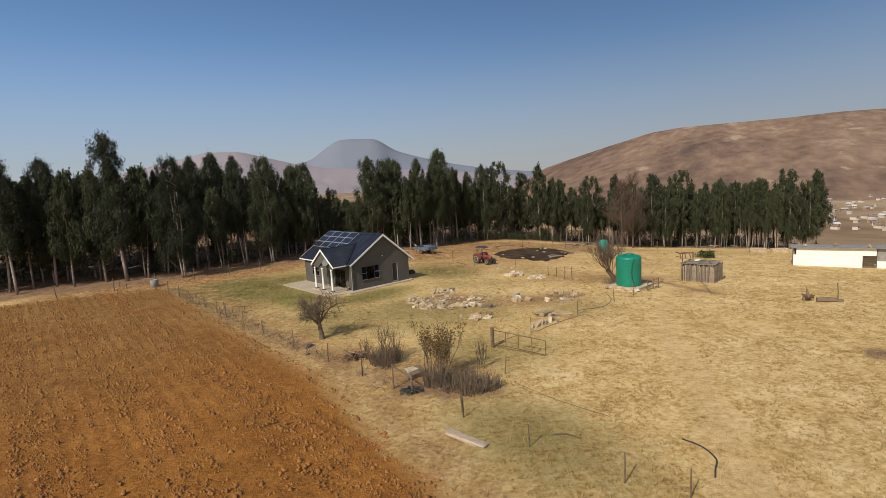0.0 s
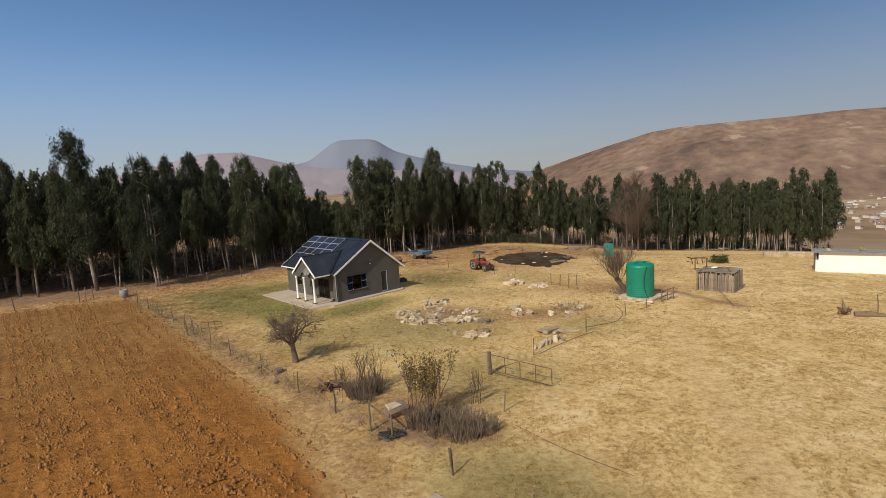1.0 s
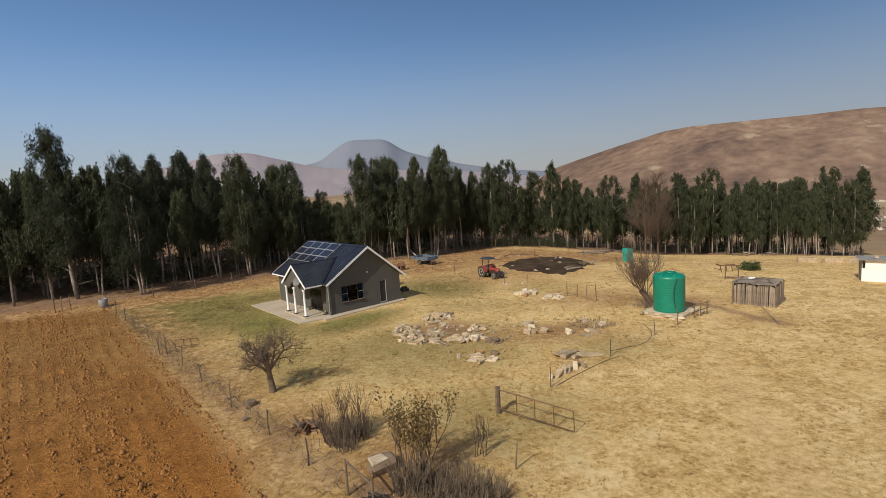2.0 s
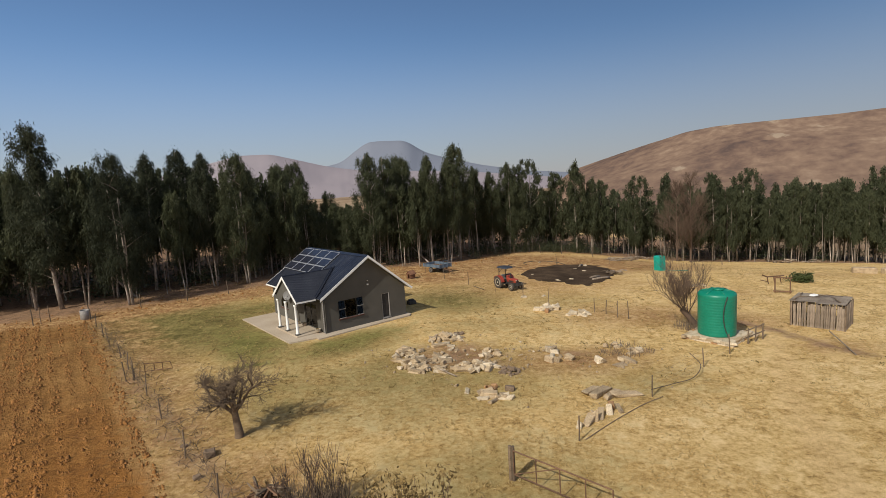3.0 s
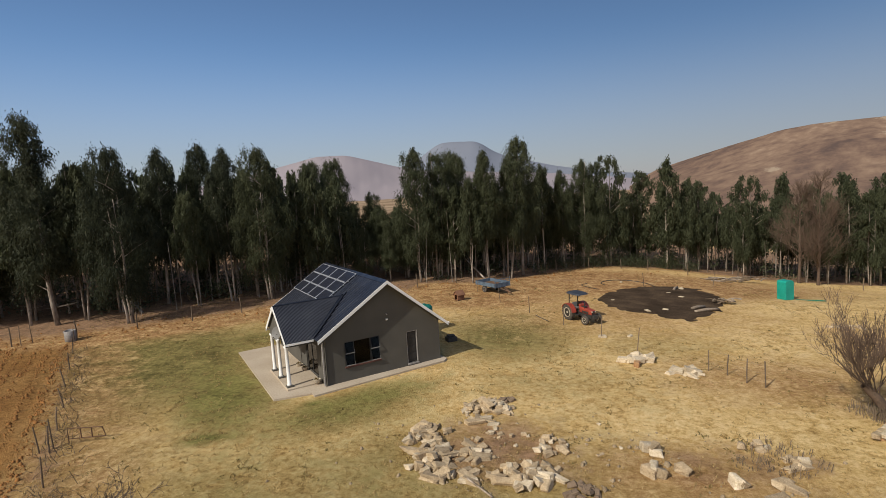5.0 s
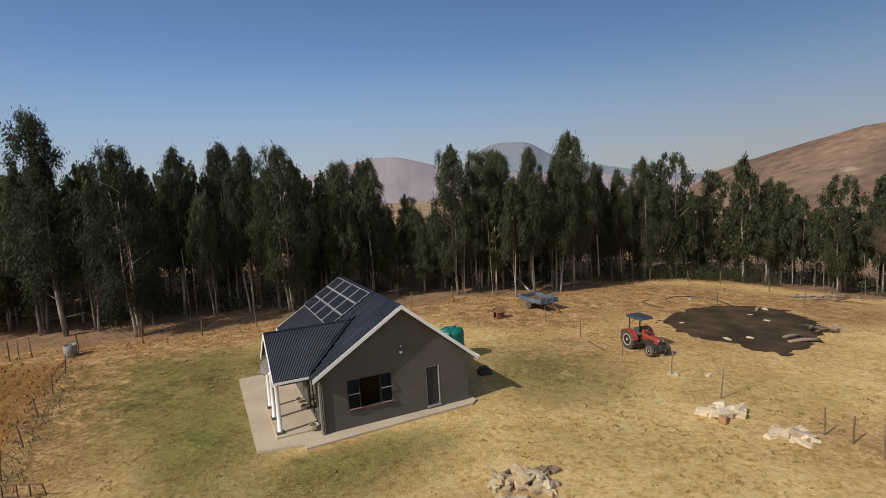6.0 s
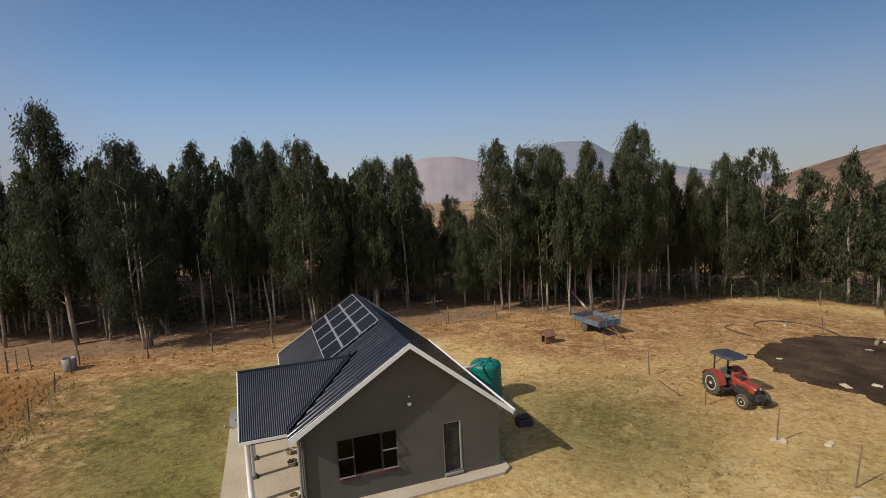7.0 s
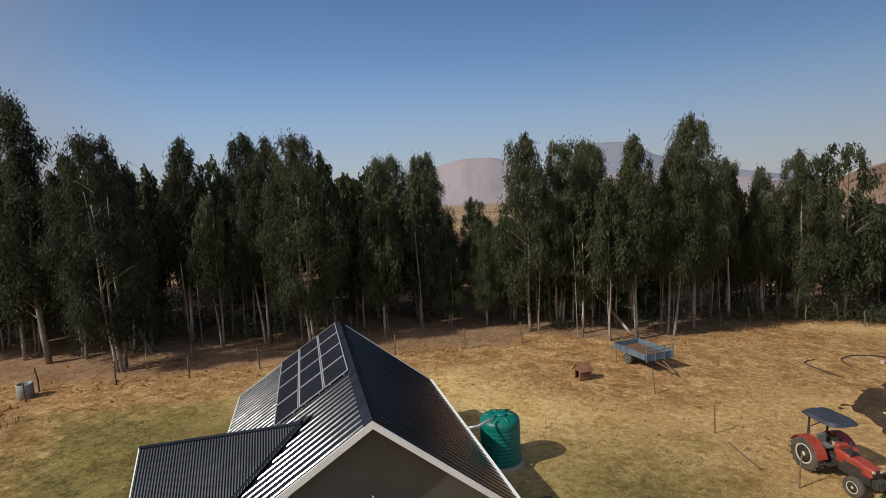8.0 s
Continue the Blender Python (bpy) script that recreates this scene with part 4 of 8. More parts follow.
def branching(seed, start, direction, length, radius, levels, forks, spread, bm, shrink=0.68, up=0.15, sides=5, tips=None):
    """Adds a forking limb and all that grows from it."""
    rng = random.Random(seed)

    def grow(p, d, ln, r, level):
        pts, rad = [p], [r]
        n = 3 if level > 1 else 4
        for k in range(n):
            d = (d + Vector((rng.uniform(-1, 1), rng.uniform(-1, 1), rng.uniform(-1, 1))) * 0.22 + Vector((0, 0, up))).normalized()
            p = p + d * ln / n
            pts.append(p)
            rad.append(r * (1 - 0.45 * (k + 1) / n))
        tube(bm, pts, rad, sides if level < 2 else 3, False)
        if level >= levels:
            if tips is not None:
                tips.append(p)
            return
        for k in range(forks[min(level, len(forks) - 1)]):
            at = pts[rng.randint(1 if level else 2, n)]
            side = Vector((rng.uniform(-1, 1), rng.uniform(-1, 1), rng.uniform(-0.5, 0.8))).normalized()
            grow(at, (d + side * spread).normalized(), ln * shrink * rng.uniform(0.75, 1.2), max(rad[-1] * 0.7, 0.009), level + 1)

    grow(Vector(start), Vector(direction).normalized(), length, radius, 0)


def bare_tree():
    t = empty("bare_tree", pose(-8.15, 41.6, lz(-8.15, 41.6)), "leafless gnarled fruit tree with spreading grey twigs in the yard", "tree")
    bm = bmesh.new()
    tube(bm, [(0, 0, -0.2), (0.02, 0, 0.3), (-0.05, 0.02, 0.8), (-0.1, 0.0, 1.5)], [0.27, 0.21, 0.18, 0.14], 9, False)
    part("trunk", bm, MAT["twig"], t, smooth=True)
    for k, (d, ln) in enumerate((((-0.7, 0.2, 0.9), 1.5), ((0.4, 0.3, 0.9), 1.5), ((-0.2, -0.4, 1.0), 1.4), ((0.95, 0.3, 0.9), 1.8), ((-0.95, -0.3, 0.7), 1.5), ((0.3, -0.7, 0.8), 1.2), ((-0.5, 0.6, 0.8), 1.3), ((0.1, 0.1, 1.0), 1.4))):
        bm = bmesh.new()
        branching(60 + k, (-0.08, 0, 1.15 + 0.05 * k), d, ln, 0.1, 4, (6, 5, 4, 3), 1.0, bm, 0.6, -0.03)
        part("limb", bm, MAT["twig"], t)
    return t


bare_tree()


def willow():
    t = empty("pollarded_tree", pose(21.5, 56.0, lz(21.5, 56.0)), "leafless pollarded tree with leaning trunk and upright switches", "tree")
    bm = bmesh.new()
    tube(bm, [(0.35, 0, -0.2), (0.2, 0, 0.4), (-0.25, 0.05, 1.0), (-0.75, 0.1, 1.6)], [0.3, 0.26, 0.22, 0.2], 9, False)
    part("trunk", bm, MAT["twig_brown"], t, smooth=True)
    rng = random.Random(4)
    for k in range(22):
        bm = bmesh.new()
        s = rng.uniform(0.2, 1.0)
        branching(90 + k, (-0.75 * s + 0.05, 0.1 * s, 0.7 + 0.9 * s), (rng.uniform(-1.25, 0.7), rng.uniform(-0.7, 0.7), 0.85), rng.uniform(1.5, 2.5), 0.03, 3, (5, 4, 4), 0.55, bm, 0.62, 0.14)
        part("branch", bm, MAT["twig_brown"], t)


willow()


def brown_tree(x, y, top, seed):
    z = lz(x, y)
    t = empty("dry_tree", pose(x, y, z), "leafless brown tree with dense fine twigs before the gums", "tree")
    h = top - z
    bm = bmesh.new()
    tube(bm, [(0, 0, -0.2), (0.1, 0, h * 0.3), (0, 0.1, h * 0.6), (0, 0, h * 0.95)], [0.2, 0.16, 0.1, 0.03], 7, False)
    part("trunk", bm, MAT["twig_brown"], t, smooth=True)
    rng = random.Random(seed)
    bm = bmesh.new()
    for k in range(62):
        a, u = rng.uniform(0, 6.28), rng.uniform(0.12, 0.95)
        branching(seed * 50 + k, (0, 0, h * u), (math.cos(a), math.sin(a), 0.9), (1.05 - u) * h * 0.22 + 0.8, 0.035, 2, (7, 6), 0.7, bm, 0.66, 0.06, 3)
    part("crown", bm, MAT["twig_brown"], t)


brown_tree(44.5, 104.5, 9.8, 3)
brown_tree(42.6, 105.5, 8.6, 5)


# ---- house ----
HOUSE = empty("house", pose(-7.43, 58.36, 0, 0, 0, 38.5), "dark grey plastered cottage with charcoal metal roof and white trim", "house")
FLOOR, RIDGE_U, RIDGE_Z, V0, V1 = -0.27, 4.27, 5.57, -0.42, 11.5
EAVE_L, EAVE_R = (-0.39, 2.62), (8.5, 2.16)
WALL_V, WALL_W = 11.05, 8.03
SL_L = (RIDGE_Z - EAVE_L[1]) / (RIDGE_U - EAVE_L[0])
SL_R = (RIDGE_Z - EAVE_R[1]) / (EAVE_R[0] - RIDGE_U)


def under_roof(u):
    return RIDGE_Z - 0.12 - (SL_L * (RIDGE_U - u) if u < RIDGE_U else SL_R * (u - RIDGE_U))


def wall_sheet(outline, holes, depth, m=None, label=""):
    """A wall of one piece, its openings cut through."""
    bm = bmesh.new()
    edges = []
    for loop in [outline] + holes:
        vs = [bm.verts.new((x, 0, z)) for x, z in loop]
        edges += [bm.edges.new((vs[i], vs[(i + 1) % len(vs)])) for i in range(len(vs))]
    bmesh.ops.triangle_fill(bm, use_beauty=True, edges=edges)
    made = bmesh.ops.extrude_face_region(bm, geom=list(bm.faces))
    for e in made["geom"]:
        if isinstance(e, bmesh.types.BMVert):
            e.co.y += depth
    if m is not None:
        bm.transform(m)
    bmesh.ops.recalc_face_normals(bm, faces=bm.faces)
    return part("wall", bm, MAT["wall"], HOUSE, label)


# gable with a window and a door cut through it
W0, W1, WZ0, WZ1 = 1.30, 3.64, 0.60, 2.12
D0, D1, DZ1 = 5.55, 6.34, 1.98
Zb = -0.75
wall_sheet([(0, Zb), (WALL_W, Zb), (WALL_W, under_roof(WALL_W)), (RIDGE_U, under_roof(RIDGE_U)), (0, under_roof(0))],
           [[(W0, WZ0), (W1, WZ0), (W1, WZ1), (W0, WZ1)], [(D0, FLOOR + 0.12), (D1, FLOOR + 0.12), (D1, DZ1), (D0, DZ1)]], 0.22, None, "dark grey plastered gable wall")
wall_sheet([(0, Zb), (WALL_W, Zb), (WALL_W, under_roof(WALL_W)), (RIDGE_U, under_roof(RIDGE_U)), (0, under_roof(0))], [], 0.22, pose(0, WALL_V - 0.22, 0))
side = Matrix(((0, 1, 0, 0), (1, 0, 0, 0), (0, 0, 1, 0), (0, 0, 0, 1)))
eav = under_roof(0.1)
# porch side: a wide doorway under the porch, a window beyond it
wall_sheet([(0.223, Zb), (WALL_V - 0.223, Zb), (WALL_V - 0.223, eav), (0.223, eav)], [[(1.5, FLOOR + 0.08), (3.9, FLOOR + 0.08), (3.9, 1.9), (1.5, 1.9)], [(7.6, 0.6), (9.2, 0.6), (9.2, 1.9), (7.6, 1.9)]], 0.22, side)
wall_sheet([(0.223, Zb), (WALL_V - 0.223, Zb), (WALL_V - 0.223, under_roof(8.0)), (0.223, under_roof(8.0))], [], 0.22, pose(WALL_W - 0.22, 0, 0) @ side)
bm = bmesh.new()
box(bm, 0.25, 0.25, FLOOR - 0.1, WALL_W - 0.25, WALL_V - 0.25, FLOOR + 0.02)
part("floor", bm, MAT["concrete"], HOUSE)
# added near-black sheets put the room's dimness into colour behind the window
bm = bmesh.new()
box(bm, 1.0, 1.15, FLOOR + 0.03, 4.2, 1.25, 2.45)
box(bm, 0.25, 0.25, 2.46, WALL_W - 0.25, WALL_V - 0.25, 2.52)
part("dim_room_lining", bm, MAT["dark"], HOUSE)


def ribbed(name, origin, along, down, length, drop, pitch, height, kind, clip=None, label=""):
    """A roof sheet with ribs that run down the slope; clip(s) gives how far down each rib runs."""
    along, down = Vector(along).normalized(), Vector(down).normalized()
    nrm = along.cross(down)
    if nrm.z < 0:
        nrm = -nrm
    prof = []
    n = int(length / pitch)
    for k in range(n):
        s = k * pitch
        if kind == "box":
            prof += [(s, 0), (s + pitch * 0.52, 0), (s + pitch * 0.63, height), (s + pitch * 0.88, height)]
        else:
            prof += [(s + pitch * q / 6, height * 0.5 * (1 - math.cos(2 * math.pi * q / 6))) for q in range(6)]
    prof.append((length, 0))
    verts, faces = [], []
    for s, h in prof:
        a, c = clip(s) if clip else (0.0, drop)
        for d in (a, c):
            verts.append(Vector(origin) + along * s + down * d + nrm * h)
    for k in range(len(prof) - 1):
        faces.append((2 * k, 2 * k + 2, 2 * k + 3, 2 * k + 1))
    me = mesh_of(name, verts, faces, MAT["roof" if kind == "box" else "roof_porch"], kind != "box")
    return place(name, me, HOUSE, None, label)


dl = Vector((EAVE_L[0] - RIDGE_U, 0, EAVE_L[1] - RIDGE_Z))
dr = Vector((EAVE_R[0] - RIDGE_U, 0, EAVE_R[1] - RIDGE_Z))
P_V, P_HALF, P_U, P_Z = 2.85, 2.43, -2.13, 4.42
P_EAVE = 2.62
ribbed("roof_sheet", (RIDGE_U, V0, RIDGE_Z + 0.02), (0, 1, 0), dl, V1 - V0, dl.length + 0.06, 0.34, 0.03, "box", label="charcoal ribbed roof sheet with dusty sheen")
ribbed("roof_sheet", (RIDGE_U, V0, RIDGE_Z + 0.02), (0, 1, 0), dr, V1 - V0, dr.length + 0.06, 0.34, 0.012, "box", label="charcoal ribbed roof sheet")
bm = bmesh.new()
prism(bm, [(RIDGE_U - 0.24, RIDGE_Z - 0.24 * SL_L + 0.075), (RIDGE_U, RIDGE_Z + 0.085), (RIDGE_U + 0.24, RIDGE_Z - 0.24 * SL_R + 0.075), (RIDGE_U, RIDGE_Z + 0.065)], V1 - V0 + 0.02, pose(0, V0 - 0.01, 0))
part("ridge_cap", bm, MAT["roof"], HOUSE)
bm = bmesh.new()
for s, e in ((dl, EAVE_L), (dr, EAVE_R)):
    ax, az = RIDGE_U, RIDGE_Z - 0.03
    prism(bm, [(ax, az), (e[0], e[1] - 0.03), (e[0], e[1] - 0.05), (ax, az - 0.02)], V1 - V0 - 0.1, pose(0, V0 + 0.05, 0))
part("soffit_board", bm, MAT["white"], HOUSE)
for vv in (V0 - 0.02, V1):
    for e, s in ((EAVE_L, SL_L), (EAVE_R, SL_R)):
        bm = bmesh.new()
        tip = e[0] - 0.05 if e[0] < 0 else e[0] + 0.05
        tz = e[1] - 0.05 * s
        prism(bm, [(RIDGE_U, RIDGE_Z + 0.06), (tip, tz + 0.06), (tip, tz - 0.16), (RIDGE_U, RIDGE_Z - 0.16)], 0.03, pose(0, vv, 0))
        part("barge_board", bm, MAT["white"], HOUSE, "white barge board")
bm = bmesh.new()
box(bm, EAVE_L[0] - 0.1, 5.6, EAVE_L[1] - 0.12, EAVE_L[0] - 0.02, V1, EAVE_L[1] - 0.01)
part("gutter", bm, MAT["white"], HOUSE)
bm = bmesh.new()
box(bm, EAVE_R[0] + 0.07, V0 + 0.02, EAVE_R[1] - 0.1, EAVE_R[0] + 0.16, V1, EAVE_R[1])
part("gutter", bm, MAT["white"], HOUSE)

# porch
pd_near, pd_far = Vector((0, -P_HALF, P_EAVE - P_Z)), Vector((0, P_HALF, P_EAVE - P_Z))
p_len = math.hypot(P_HALF, P_Z - P_EAVE)
v_meet = RIDGE_U - (RIDGE_Z - P_Z) / SL_L


def porch_clip(s):
    """Down to the eave over the porch; above the main roof only as far as the valley."""
    u = P_U + s
    if u <= EAVE_L[0]:
        return 0.0, p_len + 0.05
    q = (v_meet - u) / (v_meet - EAVE_L[0])
    return 0.0, max(0.02, p_len * q)


for d, lab in ((pd_near, "charcoal corrugated porch roof sheet"), (pd_far, "charcoal corrugated porch roof sheet")):
    ribbed("porch_roof_sheet", (P_U, P_V, P_Z + 0.045), (1, 0, 0), d, v_meet - P_U, p_len, 0.078, 0.022, "wave", porch_clip, lab)
for sgn in (-1, 1):
    bm = bmesh.new()
    a, c = Vector((v_meet + 0.02, P_V, P_Z + 0.06)), Vector((EAVE_L[0] - 0.05, P_V + sgn * P_HALF, P_EAVE + 0.04))
    w1, w2 = Vector((0, -sgn * 0.12, 0.13)), Vector((0.28, 0, 0.25))
    vs = [bm.verts.new(q) for q in (a + w1, c + w1, c, a, a + w2, c + w2)]
    bm.faces.new((vs[0], vs[1], vs[2], vs[3]))
    bm.faces.new((vs[3], vs[2], vs[5], vs[4]))
    part("valley_flashing", bm, MAT["roof"], HOUSE)
bm = bmesh.new()
tube(bm, [(P_U, P_V, P_Z + 0.06), (v_meet - 0.05, P_V, P_Z + 0.06)], 0.055, 8)
part("ridge_cap", bm, MAT["roof"], HOUSE)
for sgn in (-1, 1):
    bm = bmesh.new()
    sl = (P_Z - P_EAVE) / P_HALF
    o = [(0, P_Z + 0.07), (sgn * (P_HALF + 0.05), P_EAVE + 0.07 - 0.05 * sl), (sgn * (P_HALF + 0.05), P_EAVE - 0.17 - 0.05 * sl), (0, P_Z - 0.17)]
    prism(bm, o, 0.035, pose(P_U - 0.03, P_V, 0) @ Matrix(((0, 1, 0, 0), (1, 0, 0, 0), (0, 0, 1, 0), (0, 0, 0, 1))))
    part("barge_board", bm, MAT["white"], HOUSE, "white porch barge board")
    bm = bmesh.new()
    y = P_V + sgn * P_HALF
    box(bm, P_U, y - 0.06, P_EAVE - 0.14, EAVE_L[0] - 0.05, y + 0.06, P_EAVE - 0.02)
    part("gutter", bm, MAT["white"], HOUSE)
bm = bmesh.new()
sl = (P_Z - P_EAVE) / P_HALF
h2 = P_HALF - 0.35
prism(bm, [(-h2, 2.3), (-1.0, 2.3), (-0.55, 2.75), (0, 2.92), (0.55, 2.75), (1.0, 2.3), (h2, 2.3), (h2, P_Z - sl * h2 - 0.08), (0, P_Z - 0.08), (-h2, P_Z - sl * h2 - 0.08)], 0.2, pose(-2.0, P_V, 0) @ Matrix(((0, 1, 0, 0), (1, 0, 0, 0), (0, 0, 1, 0), (0, 0, 0, 1))))
part("porch_gable", bm, MAT["wall"], HOUSE, "dark plastered porch gable with shallow arch")
for y in (P_V - h2, P_V + h2):
    bm = bmesh.new()
    box(bm, -1.79, y - 0.09, 2.3, -0.003, y + 0.09, 2.5)
    part("porch_beam", bm, MAT["wall"], HOUSE)
for y in (1.15, 3.15, 4.85):
    bm = bmesh.new()
    z0 = FLOOR + 0.14
    lathe(bm, [(0.14, z0), (0.14, z0 + 0.06), (0.112, z0 + 0.12), (0.105, 1.2), (0.10, 2.12), (0.13, 2.18), (0.15, 2.3)], 18, pose(-1.92, y, 0))
    c = part("porch_column", bm, MAT["white"], HOUSE, "round white porch column", True)
    bm = bmesh.new()
    box(bm, -2.1, y - 0.18, FLOOR - 0.05, -1.74, y + 0.18, z0, 0.015)
    part("plinth", bm, MAT["wall"], c)
# porch floor and the slab that runs round the house
bm = bmesh.new()
box(bm, -2.15, 0.75, -0.7, -0.003, 5.3, FLOOR + 0.04, 0.02)
part("porch_floor", bm, MAT["concrete"], HOUSE, "smooth grey concrete porch floor")
bm = bmesh.new()
out = [(-3.15, 0.0), (-1.05, -0.5), (-1.05, -0.95), (7.95, -0.62), (8.35, -0.3), (8.4, 11.5), (-3.15, 11.3)]
top = [bm.verts.new((x, y, -0.33)) for x, y in out]
bot = [bm.verts.new((x, y, -1.1)) for x, y in out]
bm.faces.new(top)
for i in range(len(out)):
    bm.faces.new((top[i], bot[i], bot[(i + 1) % len(out)], top[(i + 1) % len(out)]))
bmesh.ops.recalc_face_normals(bm, faces=bm.faces)
part("apron_slab", bm, MAT["concrete"], HOUSE, "pale concrete apron slab")


def window_unit(u0, u1, z0, z1, m, sash_open):
    """A steel window: outer frame, mullions, fixed middle pane, two pairs of top-hung sashes standing open."""
    w = empty("window", m, "", "")
    w.parent = HOUSE
    bm = bmesh.new()
    t = 0.035
    for a in ((u0, 0.05, z0, u1, 0.1, z0 + t), (u0, 0.05, z1 - t, u1, 0.1, z1), (u0, 0.05, z0 + t, u0 + t, 0.1, z1 - t), (u1 - t, 0.05, z0 + t, u1, 0.1, z1 - t)):
        box(bm, *a)
    a1, a2 = u0 + (u1 - u0) * 0.27, u1 - (u1 - u0) * 0.27
    for a in (a1, a2):
        box(bm, a - t / 2, 0.05, z0 + t, a + t / 2, 0.1, z1 - t)
    for p, q in ((u0, a1), (a2, u1)):
        box(bm, p + t, 0.05, (z0 + z1) / 2 - t / 2, q - t, 0.1, (z0 + z1) / 2 + t / 2)
    part("window_frame", bm, MAT["black"], w, "thin dark steel frame")
    bm = bmesh.new()
    box(bm, a1 + t, 0.07, z0 + t, a2 - t, 0.076, z1 - t)
    part("pane", bm, MAT["glass"], w)
    for p, q in ((u0, a1), (a2, u1)):
        for s0, s1 in ((z0, (z0 + z1) / 2), ((z0 + z1) / 2, z1)):
            hinge = pose(0, 0.05, s1 - 0.02, -sash_open, 0, 0)
            hh = s1 - s0 - 0.04
            bm = bmesh.new()
            f0, f1 = p + 0.02, q - 0.02
            for a in ((f0, -0.01, -0.02, f1, 0.01, 0), (f0, -0.01, -hh + 0.04, f0 + 0.018, 0.01, -0.02), (f1 - 0.018, -0.01, -hh + 0.04, f1, 0.01, -0.02)):
                box(bm, *a, m=hinge)
            sash = part("sash", bm, MAT["black"], w, "dark steel sash standing open")
            bm = bmesh.new()
            box(bm, f0, -0.02, -hh, f1, 0.01, -hh + 0.04, m=hinge)
            box(bm, f1 - 0.016, -0.022, -hh + 0.04, f1, -0.011, -hh + 0.2, m=hinge)
            part("sash_rail", bm, MAT["sheet"], sash, "grey bottom rail")
            bm = bmesh.new()
            box(bm, f0 + 0.035, -0.008, -hh + 0.045, f1 - 0.035, -0.003, -0.03, m=hinge)
            part("pane", bm, MAT["glass"], w).visible_shadow = False
    bm = bmesh.new()
    k = int((u1 - u0 + 0.1) / 0.115)
    for i in range(k):
        x = u0 - 0.05 + i * (u1 - u0 + 0.1) / k
        box(bm, x + 0.006, -0.06, z0 - 0.1, x + (u1 - u0 + 0.1) / k - 0.006, 0.04, z0 - 0.004, 0.006)
    part("sill", bm, MAT["brick"], w, "red brick sill")
    return w


window_unit(W0, W1, WZ0, WZ1, pose(0, 0, 0), 12)
window_unit(7.6, 9.2, 0.6, 1.9, Matrix(((0, 1, 0, 0), (1, 0, 0, 0), (0, 0, 1, 0), (0, 0, 0, 1))), 4)
door = empty("back_door", pose(0, 0, 0), "", "")
door.parent = HOUSE
bm = bmesh.new()
box(bm, D0 + 0.004, 0.02, FLOOR + 0.12, D0 + 0.05, 0.14, DZ1 - 0.004)
box(bm, D1 - 0.05, -0.015, FLOOR + 0.12, D1 - 0.004, 0.14, DZ1 - 0.004)
box(bm, D0 + 0.05, 0.02, DZ1 - 0.05, D1 - 0.05, 0.14, DZ1 - 0.004)
part("door_frame", bm, MAT["sheet"], door, "grey steel door frame")
# added leaf; its near-black colour gives the opening's shade
bm = bmesh.new()
box(bm, D0 + 0.06, 0.1, FLOOR + 0.14, D1 - 0.06, 0.14, DZ1 - 0.06, 0.004)
for k in range(4):
    box(bm, D0 + 0.13, 0.085, FLOOR + 0.3 + k * 0.5, D1 - 0.13, 0.1, FLOOR + 0.68 + k * 0.5, 0.006)
part("door_leaf", bm, MAT["dark"], door, "near-black panelled leaf filling the dark door opening")
bm = bmesh.new()
box(bm, D0 - 0.01, -0.08, FLOOR, D1 + 0.03, -0.003, FLOOR + 0.1, 0.008)
part("step", bm, MAT["sheet"], door, "grey concrete step")
bm = bmesh.new()
for y in (1.55, 2.65, 3.75):
    box(bm, 0.05, y, FLOOR + 0.08, 0.11, y + 0.08, 1.88)
box(bm, 0.05, 1.5, 1.8, 0.11, 3.9, 1.9)
glazed = part("sliding_door", bm, MAT["dark"], HOUSE, "dark framed sliding glass door")
bm = bmesh.new()
box(bm, 0.075, 1.63, FLOOR + 0.09, 0.081, 3.75, 1.8)
part("pane", bm, MAT["glass"], glazed)
# downpipe, alarm lamp and box on the gable
for x in (-0.1, 0.06):
    bm = bmesh.new()
    tube(bm, [(x, -0.06, FLOOR), (x, -0.06, 2.2), (x, -0.2, 2.42)], 0.045, 8)
    part("downpipe", bm, MAT["wall"] if x > 0 else MAT["sheet"], HOUSE)
bm = bmesh.new()
box(bm, 4.14, -0.12, 3.02, 4.28, -0.002, 3.12, 0.015)
part("wall_lamp", bm, MAT["white"], HOUSE, "small white wall lamp")
bm = bmesh.new()
tube(bm, [(4.18, 0.0, 3.42), (4.18, -0.12, 3.45), (4.2, -0.2, 3.4)], [0.02, 0.03, 0.035], 8)
part("sensor", bm, MAT["sheet"], HOUSE)

# solar panels: three rows of four
pan_w, pan_h = 1.80, 0.985
SLV = dl.normalized()
n_roof = Vector((-SLV.z, 0, SLV.x))
n_roof = n_roof if n_roof.z > 0 else -n_roof
frame_bm, cell_bm = bmesh.new(), bmesh.new()
for a in ((0, 0, 0, pan_w, 0.035, 0.04), (0, pan_h - 0.035, 0, pan_w, pan_h, 0.04), (0, 0.035, 0, 0.035, pan_h - 0.035, 0.04), (pan_w - 0.035, 0.035, 0, pan_w, pan_h - 0.035, 0.04)):
    box(frame_bm, *a)
for i in range(10):
    for j in range(6):
        cw, ch = (pan_w - 0.07) / 10, (pan_h - 0.07) / 6
        box(cell_bm, 0.035 + i * cw + 0.003, 0.035 + j * ch + 0.003, 0.022, 0.035 + (i + 1) * cw - 0.003, 0.035 + (j + 1) * ch - 0.003, 0.03)
box(cell_bm, 0.035, 0.035, 0.01, pan_w - 0.035, pan_h - 0.035, 0.018)
